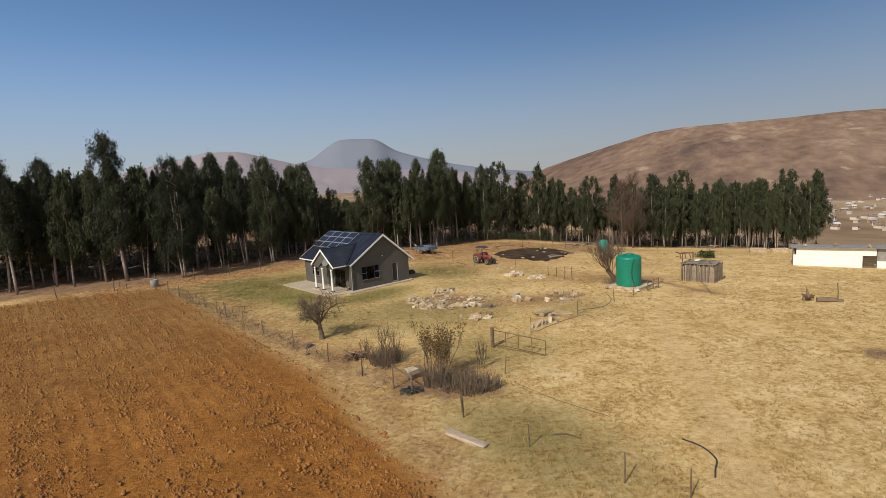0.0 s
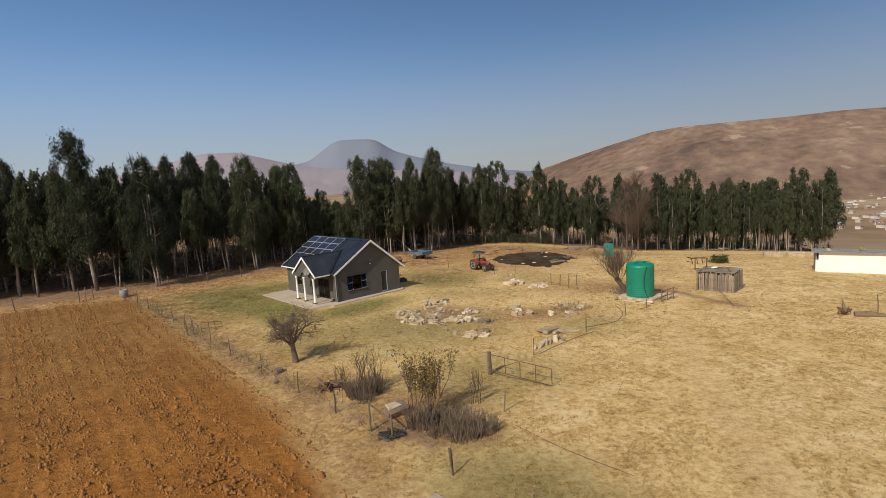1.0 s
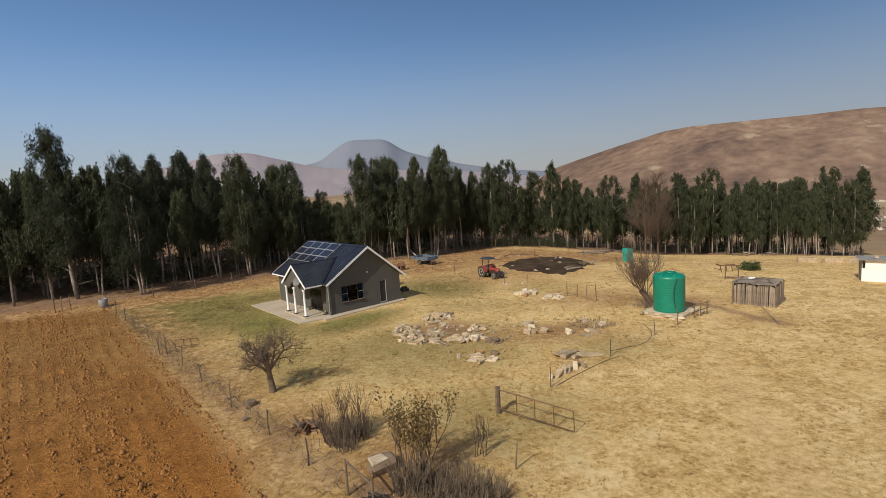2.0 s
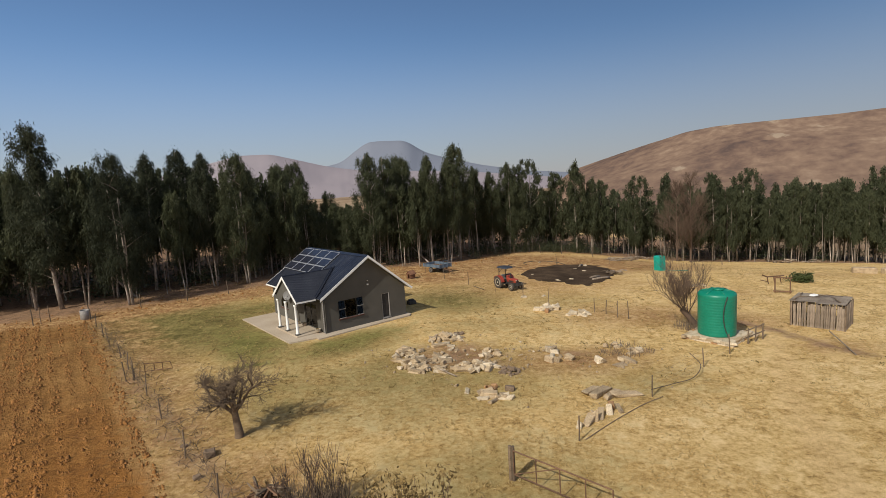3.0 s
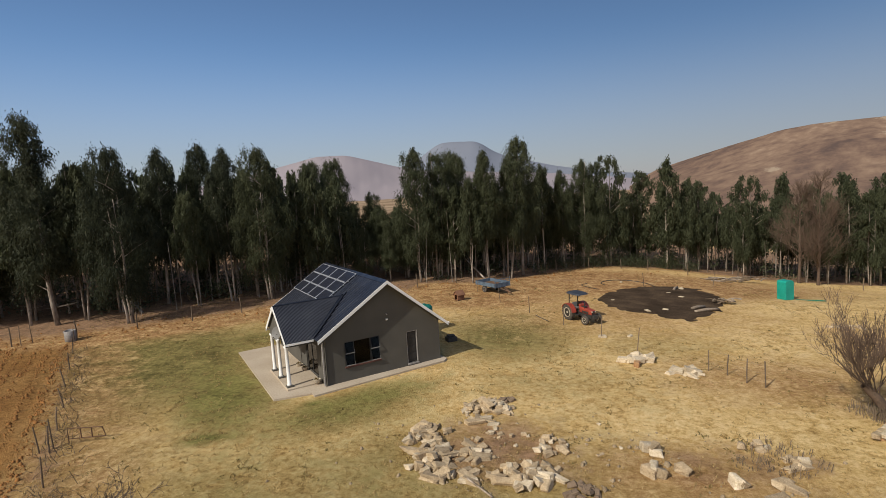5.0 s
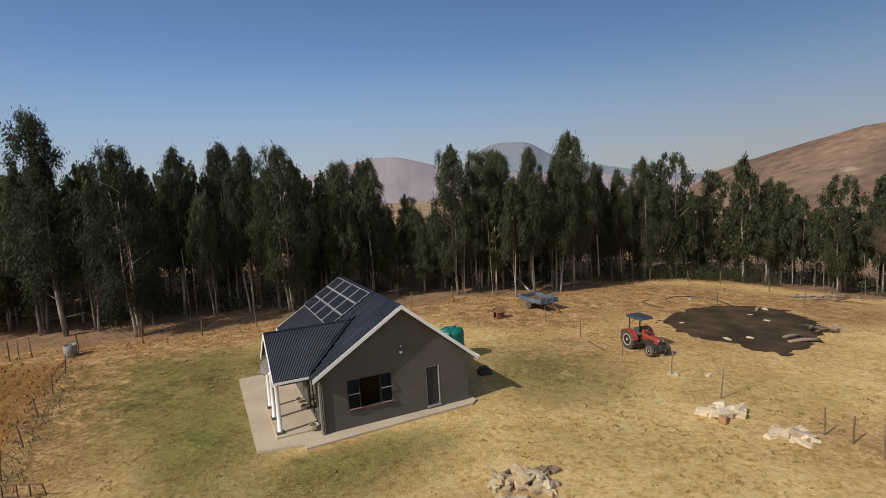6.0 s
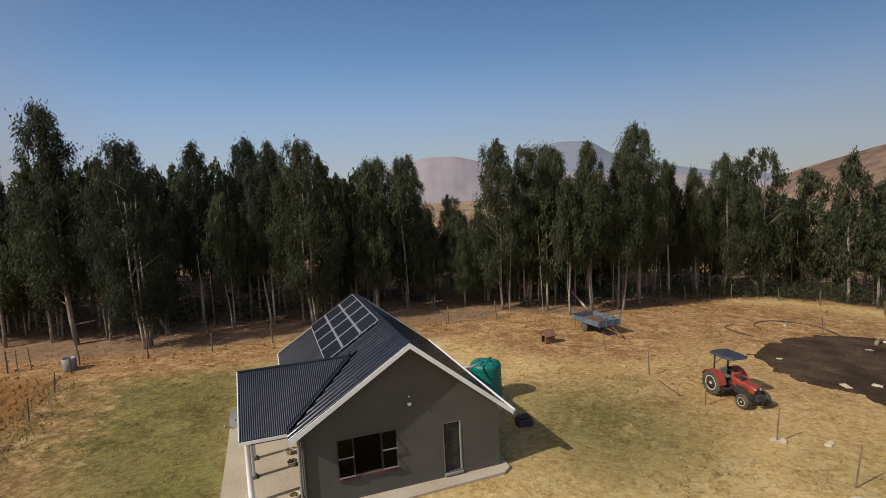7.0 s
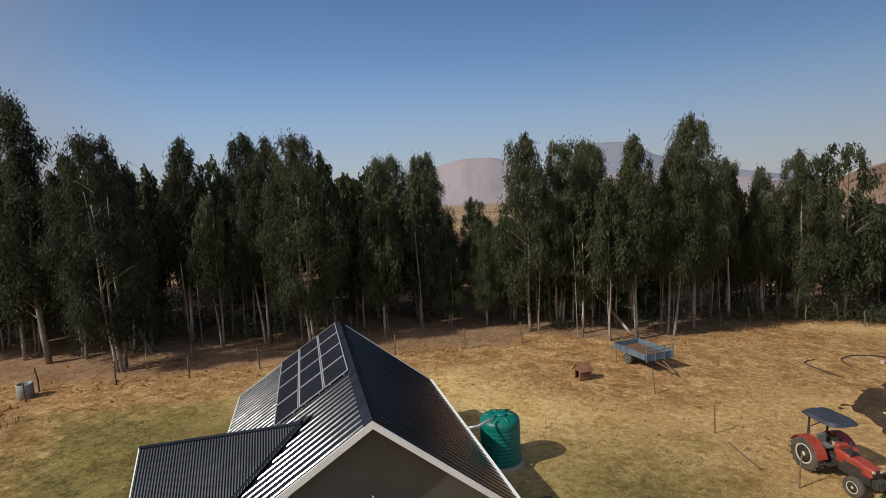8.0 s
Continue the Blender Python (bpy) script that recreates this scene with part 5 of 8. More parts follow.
fm, cm = bpy.data.meshes.new("panel_frame"), bpy.data.meshes.new("cell_sheet")
frame_bm.to_mesh(fm), cell_bm.to_mesh(cm)
frame_bm.free(), cell_bm.free()
fm.materials.append(MAT["alu"]), cm.materials.append(MAT["panel"])
array = empty("solar_array", Matrix.Identity(4), "array of twelve dark solar panels with silver frames on the roof", "solar panels")
array.matrix_basis = HOUSE.matrix_basis
for i in range(4):
    for j in range(3):
        o = Vector((RIDGE_U, 4.17, RIDGE_Z)) + SLV * (0.19 + j * 1.02) + Vector((0, 1, 0)) * (i * 1.835) + n_roof * 0.1
        m = Matrix(((0, SLV.x, n_roof.x, o.x), (1, SLV.y, n_roof.y, o.y), (0, SLV.z, n_roof.z, o.z), (0, 0, 0, 1)))
        p = place("solar_panel", fm, array, m)
        place("cell_sheet", cm, p)
bm = bmesh.new()
for j in range(3):
    for d in (0.22, 0.78):
        o = Vector((RIDGE_U, 4.1, RIDGE_Z)) + SLV * (0.19 + j * 1.02 + d) + n_roof * 0.075
        tube(bm, [o, o + Vector((0, 7.45, 0))], 0.022, 4)
part("mounting_rail", bm, MAT["alu"], array)

# ---- round the house ----
def in_house(u, v, z=0.0, turn=0.0):
    return HOUSE.matrix_basis @ pose(u, v, z, 0, 0, turn)


def satellite_dish():
    d = empty("satellite_dish", in_house(-2.0, 1.85, 2.75), "grey satellite dish on a bracket at the porch gable", "dish")
    bm = bmesh.new()
    lathe(bm, [(0.02, 0.0), (0.18, 0.012), (0.34, 0.05), (0.45, 0.095), (0.46, 0.11), (0.44, 0.105), (0.33, 0.065), (0.17, 0.028), (0.02, 0.018)], 28, pose(-0.22, -0.15, 0.3, 72, 0, -60) @ Matrix.Scale(0.85, 4))
    part("reflector", bm, MAT["dish"], d, smooth=True)
    bm = bmesh.new()
    tube(bm, [(0.18, 0, 0), (-0.1, -0.1, 0.05), (-0.3, -0.2, 0.28)], 0.025, 6)
    part("bracket", bm, MAT["sheet"], d)
    bm = bmesh.new()
    tube(bm, [(-0.35, -0.3, -0.05), (-0.6, -0.65, 0.25)], 0.015, 5)
    tube(bm, [(-0.58, -0.63, 0.22), (-0.63, -0.7, 0.28)], 0.04, 8)
    part("feed_arm", bm, MAT["sheet"], d)


satellite_dish()


def flower_pot(u, v, r, label, mat_used):
    p = empty("plant_pot", in_house(u, v, FLOOR + 0.04), label, "pot")
    bm = bmesh.new()
    lathe(bm, [(r * 0.65, 0), (r * 0.9, r * 0.5), (r, r * 0.95), (r * 1.08, r), (r * 1.08, r * 1.1), (r * 0.9, r * 1.08), (r * 0.85, r * 0.8), (0.01, r * 0.8)], 20)
    part("bowl", bm, mat_used, p, smooth=True)
    rng = np.random.default_rng(int(v * 10))
    v4, f4 = leaf_quads(rng, np.array([[0, 0, r * 1.15]]), np.array([[r * 0.4, r * 0.4, r * 0.2]]), 0.16, 0.04, 40, -0.3)
    place("plant", fast_mesh("plant", v4, f4, MAT["leaf_brown"]), p)


flower_pot(-0.35, 0.72, 0.22, "pale round plant pot on the porch floor", MAT["cream"])
flower_pot(-0.3, 3.5, 0.2, "dark clay plant pot by the porch door", MAT["pot"])
flower_pot(-0.4, 4.65, 0.19, "pale clay plant pot against the porch wall", MAT["cream"])


def water_tank(m, r, h, label, hose=True, rings=14):
    shell = MAT["tank" if hose else "tank_teal"]
    t = empty("water_tank", m, label, "water tank")
    bm = bmesh.new()
    prof = [(0.02, 0.0), (r - 0.05, 0.0), (r, 0.05)]
    for k in range(rings):
        z = 0.08 + (h - 0.3) * k / rings
        d = (h - 0.3) / rings
        prof += [(r - 0.016, z), (r - 0.008, z + d * 0.2), (r, z + d * 0.5), (r - 0.008, z + d * 0.8)]
    prof += [(r, h - 0.2), (r - 0.03, h - 0.08), (r * 0.9, h), (r * 0.45, h + r * 0.13), (r * 0.28, h + r * 0.15)]
    lathe(bm, prof, 56)
    part("tank_body", bm, shell, t, smooth=True)
    bm = bmesh.new()
    lathe(bm, [(r * 0.27, h + r * 0.13), (r * 0.28, h + r * 0.2), (r * 0.24, h + r * 0.23), (0.02, h + r * 0.24)], 26, pose(r * 0.12, -r * 0.1, 0))
    part("lid", bm, shell, t, smooth=True)
    for k in range(6):
        bm = bmesh.new()
        a = math.pi * k / 3 + 0.3
        c, s = math.cos(a), math.sin(a)
        tube(bm, [(c * r * 0.32, s * r * 0.32, h + r * 0.14), (c * r * 0.6, s * r * 0.6, h + r * 0.105), (c * r * 0.9, s * r * 0.9, h + 0.005)], [0.05, 0.055, 0.04], 6)
        part("lid_rib", bm, shell, t, smooth=True)
    if hose:
        bm = bmesh.new()
        a0 = radians(-38)
        pts = [(math.cos(a0 - 0.02 * k * (9 - k) * 0.55) * (r + 0.05 + 0.012 * k), math.sin(a0 - 0.02 * k * (9 - k) * 0.55) * (r + 0.05 + 0.012 * k), h - 0.1 - (h - 0.2) * k / 9) for k in range(10)]
        pts.append((pts[-1][0] + 0.35, pts[-1][1] - 0.2, -0.3))
        tube(bm, pts, 0.032, 8)
        part("hose", bm, MAT["hose"], t, "black hose", True)
    return t


water_tank(pose(-3.6, 70.62, lz(-3.6, 70.62) + 0.1), 0.88, 1.95, "green ribbed plastic rainwater tank behind the house", False, 10)
pipe = bmesh.new()
tube(pipe, [(8.62, 5.6, 2.1), (9.2, 6.0, 1.9), (10.1, 6.6, 1.86)], 0.055, 8)
pp = part("overflow_pipe", pipe, MAT["white"], None, smooth=True)
pp.matrix_basis = HOUSE.matrix_basis
tagged(pp, "white plastic pipe from gutter to rainwater tank", "pipe")
bm = bmesh.new()
lathe(bm, [(0.02, 0), (1.0, 0), (1.02, 0.06), (1.0, 0.16), (0.02, 0.16)], 24)
o = part("tank_plinth", bm, MAT["concrete"])
o.matrix_basis = pose(-3.6, 70.62, lz(-3.6, 70.62) - 0.06)
tagged(o, "round concrete plinth under the rainwater tank", "plinth")
bm = bmesh.new()
box(bm, -0.4, -0.3, 0, 0.4, 0.3, 0.35, 0.04)
box(bm, -0.3, -0.2, 0.35, 0.25, 0.22, 0.5, 0.03)
o = part("crate", bm, MAT["black"])
o.matrix_basis = pose(-0.9, 67.6, lz(-0.9, 67.6), 0, 0, 30)
tagged(o, "dark crate beside the house wall", "crate")


# ---- stones ----
def stone_mesh(seed, sx, sy, sz, mat_used):
    rng = random.Random(seed)
    bm = bmesh.new()
    box(bm, -sx / 2, -sy / 2, 0, sx / 2, sy / 2, sz)
    for v in bm.verts:
        v.co += Vector((rng.uniform(-0.16, 0.16) * sx, rng.uniform(-0.2, 0.2) * sy, rng.uniform(-0.2, 0.2) * sz))
    bmesh.ops.bevel(bm, geom=list(bm.edges), offset=min(sx, sy, sz) * 0.14, segments=1, affect="EDGES", clamp_overlap=True)
    me = bpy.data.meshes.new("stone")
    bm.to_mesh(me)
    bm.free()
    me.materials.append(mat_used)
    return me


SLABS = [stone_mesh(k, 0.95 + 0.12 * (k % 4), 0.34 + 0.05 * (k % 3), 0.26 + 0.04 * (k % 2), MAT["stone" if k % 4 else "stone_pale"]) for k in range(7)]
LUMPS = [stone_mesh(20 + k, 0.5 + 0.08 * (k % 3), 0.4, 0.34, MAT["stone" if k % 5 else "stone_pale"]) for k in range(6)]
PALES = [stone_mesh(40 + k, 0.85 + 0.15 * (k % 3), 0.55, 0.3, MAT["stone_pale"]) for k in range(5)]
RUSTY = [stone_mesh(60 + k, 0.5, 0.35, 0.4, MAT["stone_rust"]) for k in range(2)]
DARKS = [stone_mesh(65 + k, 0.6, 0.42, 0.3, MAT["stone_dark"]) for k in range(2)]
LONG = [stone_mesh(70 + k, 1.6, 0.42, 0.24, MAT["stone"]) for k in range(3)]


def stone_pile(name, label, spots, seed):
    """spots: centre, half sizes, how many, meshes, how high the heap rises, scale."""
    x0, y0 = spots[0][0], spots[0][1]
    t = empty(name, pose(x0, y0, lz(x0, y0)), label, "stones")
    rng = random.Random(seed)
    for cx, cy, rx, ry, count, kinds, rise, scale in spots:
        for k in range(count):
            a, q = rng.uniform(0, 6.28), rng.uniform(0, 1) ** 0.6
            x, y = cx + math.cos(a) * rx * q, cy + math.sin(a) * ry * q
            z = lz(x, y) - 0.06 + rise * (1 - q) * rng.uniform(0.3, 1.0)
            s = scale * rng.uniform(0.7, 1.25)
            m = pose(x - x0, y - y0, z - lz(x0, y0), rng.gauss(0, 13), rng.gauss(0, 13), rng.uniform(0, 360)) @ Matrix.Diagonal((s, s, s, 1))
            place("stone", kinds[rng.randrange(len(kinds))], t, m)
    return t


MIX = SLABS + LUMPS
stone_pile("stone_pile", "tumbled heap of quarried building stones in the grass", [
    (-0.4, 52.9, 1.25, 1.1, 32, MIX, 0.3, 0.7), (0.1, 50.9, 1.4, 1.4, 38, MIX, 0.3, 0.75), (1.1, 49.3, 1.1, 0.9, 14, SLABS, 0.12, 0.8), (2.0, 51.4, 0.6, 1.1, 13, MIX, 0.12, 0.75), (2.4, 56.0, 1.5, 0.8, 44, MIX, 0.45, 0.66), (2.5, 54.6, 1.0, 0.4, 8, SLABS, 0.05, 0.75),
    (4.4, 49.5, 1.5, 0.9, 32, MIX, 0.25, 0.78), (3.2, 53.0, 1.6, 1.4, 12, LUMPS, 0, 0.45), (5.5, 52.1, 0.9, 1.0, 16, LUMPS, 0.1, 0.65)], 5)
stone_pile("dark_stone_heap", "small heap of dark broken stones beside the pile", [(6.4, 48.5, 0.6, 0.7, 24, DARKS, 0.25, 0.5), (3.4, 57.0, 0.35, 0.3, 7, DARKS, 0.3, 0.7)], 17)
stone_pile("stone_pile", "small tumble of long pale and rusty stones", [
    (4.5, 45.0, 0.5, 0.6, 5, SLABS, 0.12, 0.75), (5.1, 44.3, 0.6, 0.6, 6, SLABS, 0.1, 0.7), (5.05, 46.0, 0.5, 0.35, 6, RUSTY, 0.1, 0.65), (6.0, 45.5, 0.2, 0.3, 2, DARKS, 0.1, 0.8), (2.92, 46.6, 0.05, 0.05, 1, SLABS, 0, 0.75), (3.47, 45.6, 0.05, 0.05, 1, SLABS, 0, 0.75)], 16)
stone_pile("loose_stones", "few loose building stones lying in thin grass", [(9.75, 51.8, 0.3, 0.3, 3, LUMPS, 0.15, 1.0), (9.45, 50.0, 0.3, 0.6, 5, LUMPS, 0.1, 0.95), (10.54, 50.2, 0.2, 0.2, 2, LUMPS, 0, 1.0), (7.9, 52.5, 1.4, 2.0, 8, LUMPS, 0, 0.35)], 6)
stone_pile("stone_heap", "low heap of stones and weeds on a bare mound", [(15.4, 51.0, 0.9, 0.6, 8, MIX, 0.15, 0.75), (12.35, 49.4, 0.3, 0.2, 2, LUMPS, 0, 0.9), (13.3, 48.4, 0.3, 0.2, 2, SLABS, 0, 0.7), (14.1, 49.4, 0.4, 0.3, 4, SLABS, 0.1, 0.7), (14.0, 52.4, 0.7, 0.4, 6, LUMPS, 0.1, 0.7)], 7)
stone_pile("pale_stone_pile", "heap of pale flat stones in the yard", [(11.9, 63.8, 1.1, 0.75, 17, PALES, 0.35, 1.0), (11.8, 63.1, 0.2, 0.2, 1, RUSTY, 0.1, 1.4)], 8)
stone_pile("pale_stone_pile", "small heap of pale broken stones near the stakes", [(14.3, 61.8, 0.9, 0.6, 10, PALES, 0.3, 0.8)], 9)
slabs = empty("stone_slabs", pose(11.2, 44.3, lz(11.2, 44.3)), "long pale stone slabs laid side by side", "stones")
for k, (dx, dy, turn, s) in enumerate(((-0.8, 0.4, 45, 0.85), (-0.3, 0.1, 47, 1.05), (0.2, -0.25, 46, 1.0), (0.95, -0.45, 2, 0.95))):
    place("slab", LONG[k % 3], slabs, pose(dx, dy, -0.02, 3, 4, turn) @ Matrix.Diagonal((s, s, s, 1)))
lean = empty("leaning_stones", pose(9.8, 41.3, lz(9.8, 41.3)), "stone slabs leaning against a wire fence", "stones")
for k, (dx, dy, tilt, s) in enumerate(((-1.15, -0.85, 70, 0.7), (-0.6, -0.4, 12, 0.9), (-0.25, -0.15, 75, 0.85), (0.2, 0.25, 25, 0.8), (0.7, 0.55, 40, 0.75), (1.0, 1.1, 10, 0.8), (1.3, 0.75, 15, 0.6))):
    place("slab", SLABS[k % 7] if k != 5 else RUSTY[0], lean, pose(dx, dy, 0.0, tilt * 0.4, -tilt, 42 + 9 * k) @ Matrix.Diagonal((s, s, s, 1)))
rng_s = random.Random(15)
for k, (x, y, s) in enumerate(((10.6, 69.5, 0.7), (12.7, 69.9, 0.5), (16.0, 78.2, 0.6), (17.8, 78.9, 0.6), (13.8, 82.8, 0.4), (16.6, 93.0, 0.6), (-8.9, 39.9, 1.1), (-10.6, 40.9, 0.5), (-8.6, 38.0, 0.6), (22.5, 90, 0.7), (21.0, 85.0, 0.6), (20.4, 87.2, 0.5))):
    o = place("field_stone", (DARKS[k % 2] if 5 < k < 9 else PALES[k % 5]), None, pose(x, y, lz(x, y) - 0.03, 0, 0, 50 * k) @ Matrix.Diagonal((s, s, s, 1)))
    tagged(o, "single pale stone lying on the dry ground" if not 5 < k < 9 else "brown field stone lying beside the fence", "stone", "scattered stones")
o = empty("boulder", pose(-0.75, 31.9, lz(-0.75, 31.9) - 0.08, 0, 0, 25), "big squared brown block with a flat stone on top", "stone")
place("block", stone_mesh(81, 1.15, 0.85, 0.55, MAT["stone_dark"]), o)
place("cap_stone", stone_mesh(82, 0.8, 0.55, 0.15, MAT["stone_pale"]), o, pose(-0.15, 0.05, 0.5, 4, 3, 12))

# ---- green tank on its stone stand ----
TX, TY = 22.1, 53.5
stand = empty("tank_stand", pose(TX, TY, lz(TX, TY), 0, 0, 40), "square stand of rough dry-laid stones under the tank", "stand")
bm = bmesh.new()
box(bm, -1.55, -1.5, -0.3, 1.55, 1.5, 0.36, 0.05)
part("core", bm, MAT["stone_pale"], stand)
BL = [stone_mesh(100 + k, 0.44 + 0.06 * (k % 3), 0.3, 0.2, MAT[("stone_pale", "stone_pale", "stone", "stone_rust")[k % 4]]) for k in range(6)]
rng_s = random.Random(23)
for row in range(2):
    for edge_k in range(4):
        for k in range(7):
            s = -1.5 + 0.5 * k + (0.2 if row else 0)
            p = Vector((s, -1.55, -0.06 + row * 0.21))
            m = pose(0, 0, 0, 0, 0, 90 * edge_k) @ pose(p.x, p.y, p.z, rng_s.uniform(-5, 5), rng_s.uniform(-5, 5), rng_s.uniform(-9, 9))
            place("stone", BL[rng_s.randrange(6)], stand, m)
for k in range(5):
    place("stone", BL[k], stand, pose(rng_s.uniform(1.9, 2.4), rng_s.uniform(-1.8, -0.6), -0.05, 10, 12, 60 * k))
water_tank(pose(TX, TY, lz(TX, TY) + 0.365, 0, 0, -50), 1.27, 3.05, "big green ribbed plastic water tank with black hose")
rail = empty("rail_fence", pose(TX + 1.25, TY - 1.75, lz(TX + 1.25, TY - 1.75), 0, 0, 30), "short wooden rail fence beside the tank", "fence")
for k in range(3):
    bm = bmesh.new()
    tube(bm, [(k * 0.9, 0, -0.2), (k * 0.9 + 0.02, 0, 1.1)], [0.06, 0.05], 7)
    part("post", bm, MAT["post"], rail)
for z in (0.45, 0.95):
    bm = bmesh.new()
    tube(bm, [(-0.2, 0.05, z), (2.1, 0.05, z + 0.05)], 0.04, 6)
    part("rail", bm, MAT["post"], rail)

# ---- plank shed ----
A2, B2, C2, D2 = Vector((29.2, 56.1)), Vector((31.6, 53.7)), Vector((33.6, 55.6)), Vector((31.2, 58.0))
zs = lz(31, 55.6)
shed = empty("plank_shed", pose(0, 0, 0), "small grey plank pen with flat junk-covered roof", "shed")
rng_s = random.Random(31)


def plank_mesh(w, h, seed):
    bm = bmesh.new()
    box(bm, 0, -0.015, 0, w, 0.015, h, 0.004)
    rng = random.Random(seed)
    for v in bm.verts:
        if v.co.z > h * 0.5:
            v.co.z += rng.uniform(-0.06, 0.04)
        v.co.y += rng.uniform(-0.008, 0.008)
    me = bpy.data.meshes.new("plank")
    bm.to_mesh(me)
    bm.free()
    me.materials.append(MAT["wood"])
    return me


PLANKS = [plank_mesh(0.1 + 0.02 * k, 1.95 - 0.04 * k, k) for k in range(5)]
for a, c, loose in ((A2, B2, 0.35), (B2, C2, 0.0), (C2, D2, 0.0), (D2, A2, 0.0)):
    d = (c - a)
    ang = math.degrees(math.atan2(d.y, d.x))
    s = 0.0
    while s < d.length - 0.1:
        k = rng_s.randrange(5)
        p = a + d.normalized() * s
        place("plank", PLANKS[k], shed, pose(p.x, p.y, zs - 0.08 + (rng_s.uniform(0, 0.1)), rng_s.uniform(-1.5, 1.5), rng_s.uniform(-1.5, 1.5), ang))
        s += 0.1 + 0.02 * k + (rng_s.uniform(0.01, 0.07) if rng_s.random() < 0.5 + loose else 0.004)
for p in (A2, B2, C2, D2):
    bm = bmesh.new()
    tube(bm, [(p.x, p.y, zs - 0.2), (p.x, p.y, zs + 1.95)], 0.06, 7)
    part("corner_post", bm, MAT["post"], shed)
bm = bmesh.new()
for a, c in ((A2, B2), (B2, C2), (C2, D2), (D2, A2)):
    i = (Vector((31.4, 55.85)) - (a + c) / 2).normalized() * 0.08
    tube(bm, [(*(a + i), zs + 1.0), (*(c + i), zs + 1.0)], 0.03, 4)
    tube(bm, [(*(a + i), zs + 1.82), (*(c + i), zs + 1.82)], 0.03, 4)
part("rails", bm, MAT["post"], shed).name = "rail"
uv = (B2 - A2).normalized()
wv = (C2 - B2).normalized()
for k in range(4):
    bm = bmesh.new()
    n = 14
    L3, w3 = (C2 - B2).length + 0.35, 0.95
    vs = []
    for i in range(n + 1):
        for j in (0, 1):
            q = A2 - uv * 0.15 - wv * 0.15 + uv * (k * 0.86 + w3 * i / n) + wv * (L3 * j)
            vs.append(bm.verts.new((q.x, q.y, zs + 1.99 + 0.012 * (k % 2) + 0.02 * (i % 2) + 0.03 * math.sin(k * 2.1 + j))))
    for i in range(n):
        bm.faces.new((vs[2 * i], vs[2 * i + 2], vs[2 * i + 3], vs[2 * i + 1]))
    r = bmesh.ops.extrude_face_region(bm, geom=list(bm.faces))
    for e in r["geom"]:
        if isinstance(e, bmesh.types.BMVert):
            e.co.z += 0.006
    part("roof_sheet", bm, MAT["shed_roof"], shed, "weathered grey metal sheet")


def scrap(name, x, y, z, turn, label, category, build, mat_used):
    bm = bmesh.new()
    build(bm)
    o = part(name, bm, mat_used)
    o.matrix_basis = pose(x, y, z, 0, 0, turn)
    return tagged(o, label, category)


scrap("roof_stone", 31.3, 56.6, zs + 2.06, 20, "white plastic bag held down on the shed roof", "bag", lambda b: (box(b, -0.3, -0.2, 0, 0.3, 0.2, 0.16, 0.07)), MAT["white"])
for k, (x, y, turn) in enumerate(((30.2, 56.3, 15), (31.9, 55.0, 70), (32.3, 56.2, -30), (30.9, 57.3, 50))):
    scrap("roof_branch", x, y, zs + 2.08, turn, "bent dry branch lying on the shed roof", "branch", lambda b: tube(b, [(-0.8, 0, 0), (-0.2, 0.12, 0.08), (0.3, 0.0, 0.05), (0.8, 0.1, 0.02)], [0.05, 0.045, 0.04, 0.02], 6), MAT["post"])
# a cattle crush and plough frame behind the shed
crush = empty("wooden_frame", pose(36.6, 68.4, lz(36.6, 68.4), 0, 0, -35), "rusty brown frame standing behind the shed", "frame")
for x in (-0.65, 0.65):
    bm = bmesh.new()
    box(bm, x - 0.06, -0.06, -0.1, x + 0.06, 0.06, 1.55, 0.01)
    part("upright", bm, MAT["rust"], crush)
for z in (0.1, 1.5):
    bm = bmesh.new()
    box(bm, -0.8, -0.09, z, 0.8, 0.05, z + 0.12, 0.01)
    part("crossbar", bm, MAT["rust"], crush)
plough = empty("plough", pose(39.0, 73.5, lz(39.0, 73.5), 0, 0, 10), "rusty plough frame parked on the bare yard", "plough")
for k in range(3):
    bm = bmesh.new()
    tube(bm, [(-0.9 + k * 0.8, 0, 0.9), (-0.8 + k * 0.8, 0, 0.4), (-0.6 + k * 0.8, 0.1, 0.0)], [0.06, 0.06, 0.04], 6)
    part("tine", bm, MAT["rust"], plough)
bm = bmesh.new()
tube(bm, [(-1.5, 0, 1.15), (-0.9, 0, 0.9), (1.2, 0, 0.85)], 0.08, 6)
part("beam", bm, MAT["rust"], plough)
bm = bmesh.new()
tube(bm, [(-1.3, -0.5, 0.5), (-1.3, 0.5, 0.5)], 0.05, 6)
part("crossbar", bm, MAT["rust"], plough)
rng_g = np.random.default_rng(5)
v4, f4 = leaf_quads(rng_g, np.array([[rng_g.uniform(-1.1, 1.1), rng_g.uniform(-0.6, 0.6), rng_g.uniform(0.2, 0.8)] for _ in range(24)]), np.tile([0.3, 0.3, 0.2], (24, 1)), 0.4, 0.12, 30, 0.1)
o = new("green_shrub", fast_mesh("green_shrub", v4, f4, MAT["leaf_green"]))
o.matrix_basis = pose(42.7, 74.6, lz(42.7, 74.6))
tagged(o, "low heap of green leafy cuttings on bare ground", "shrub")
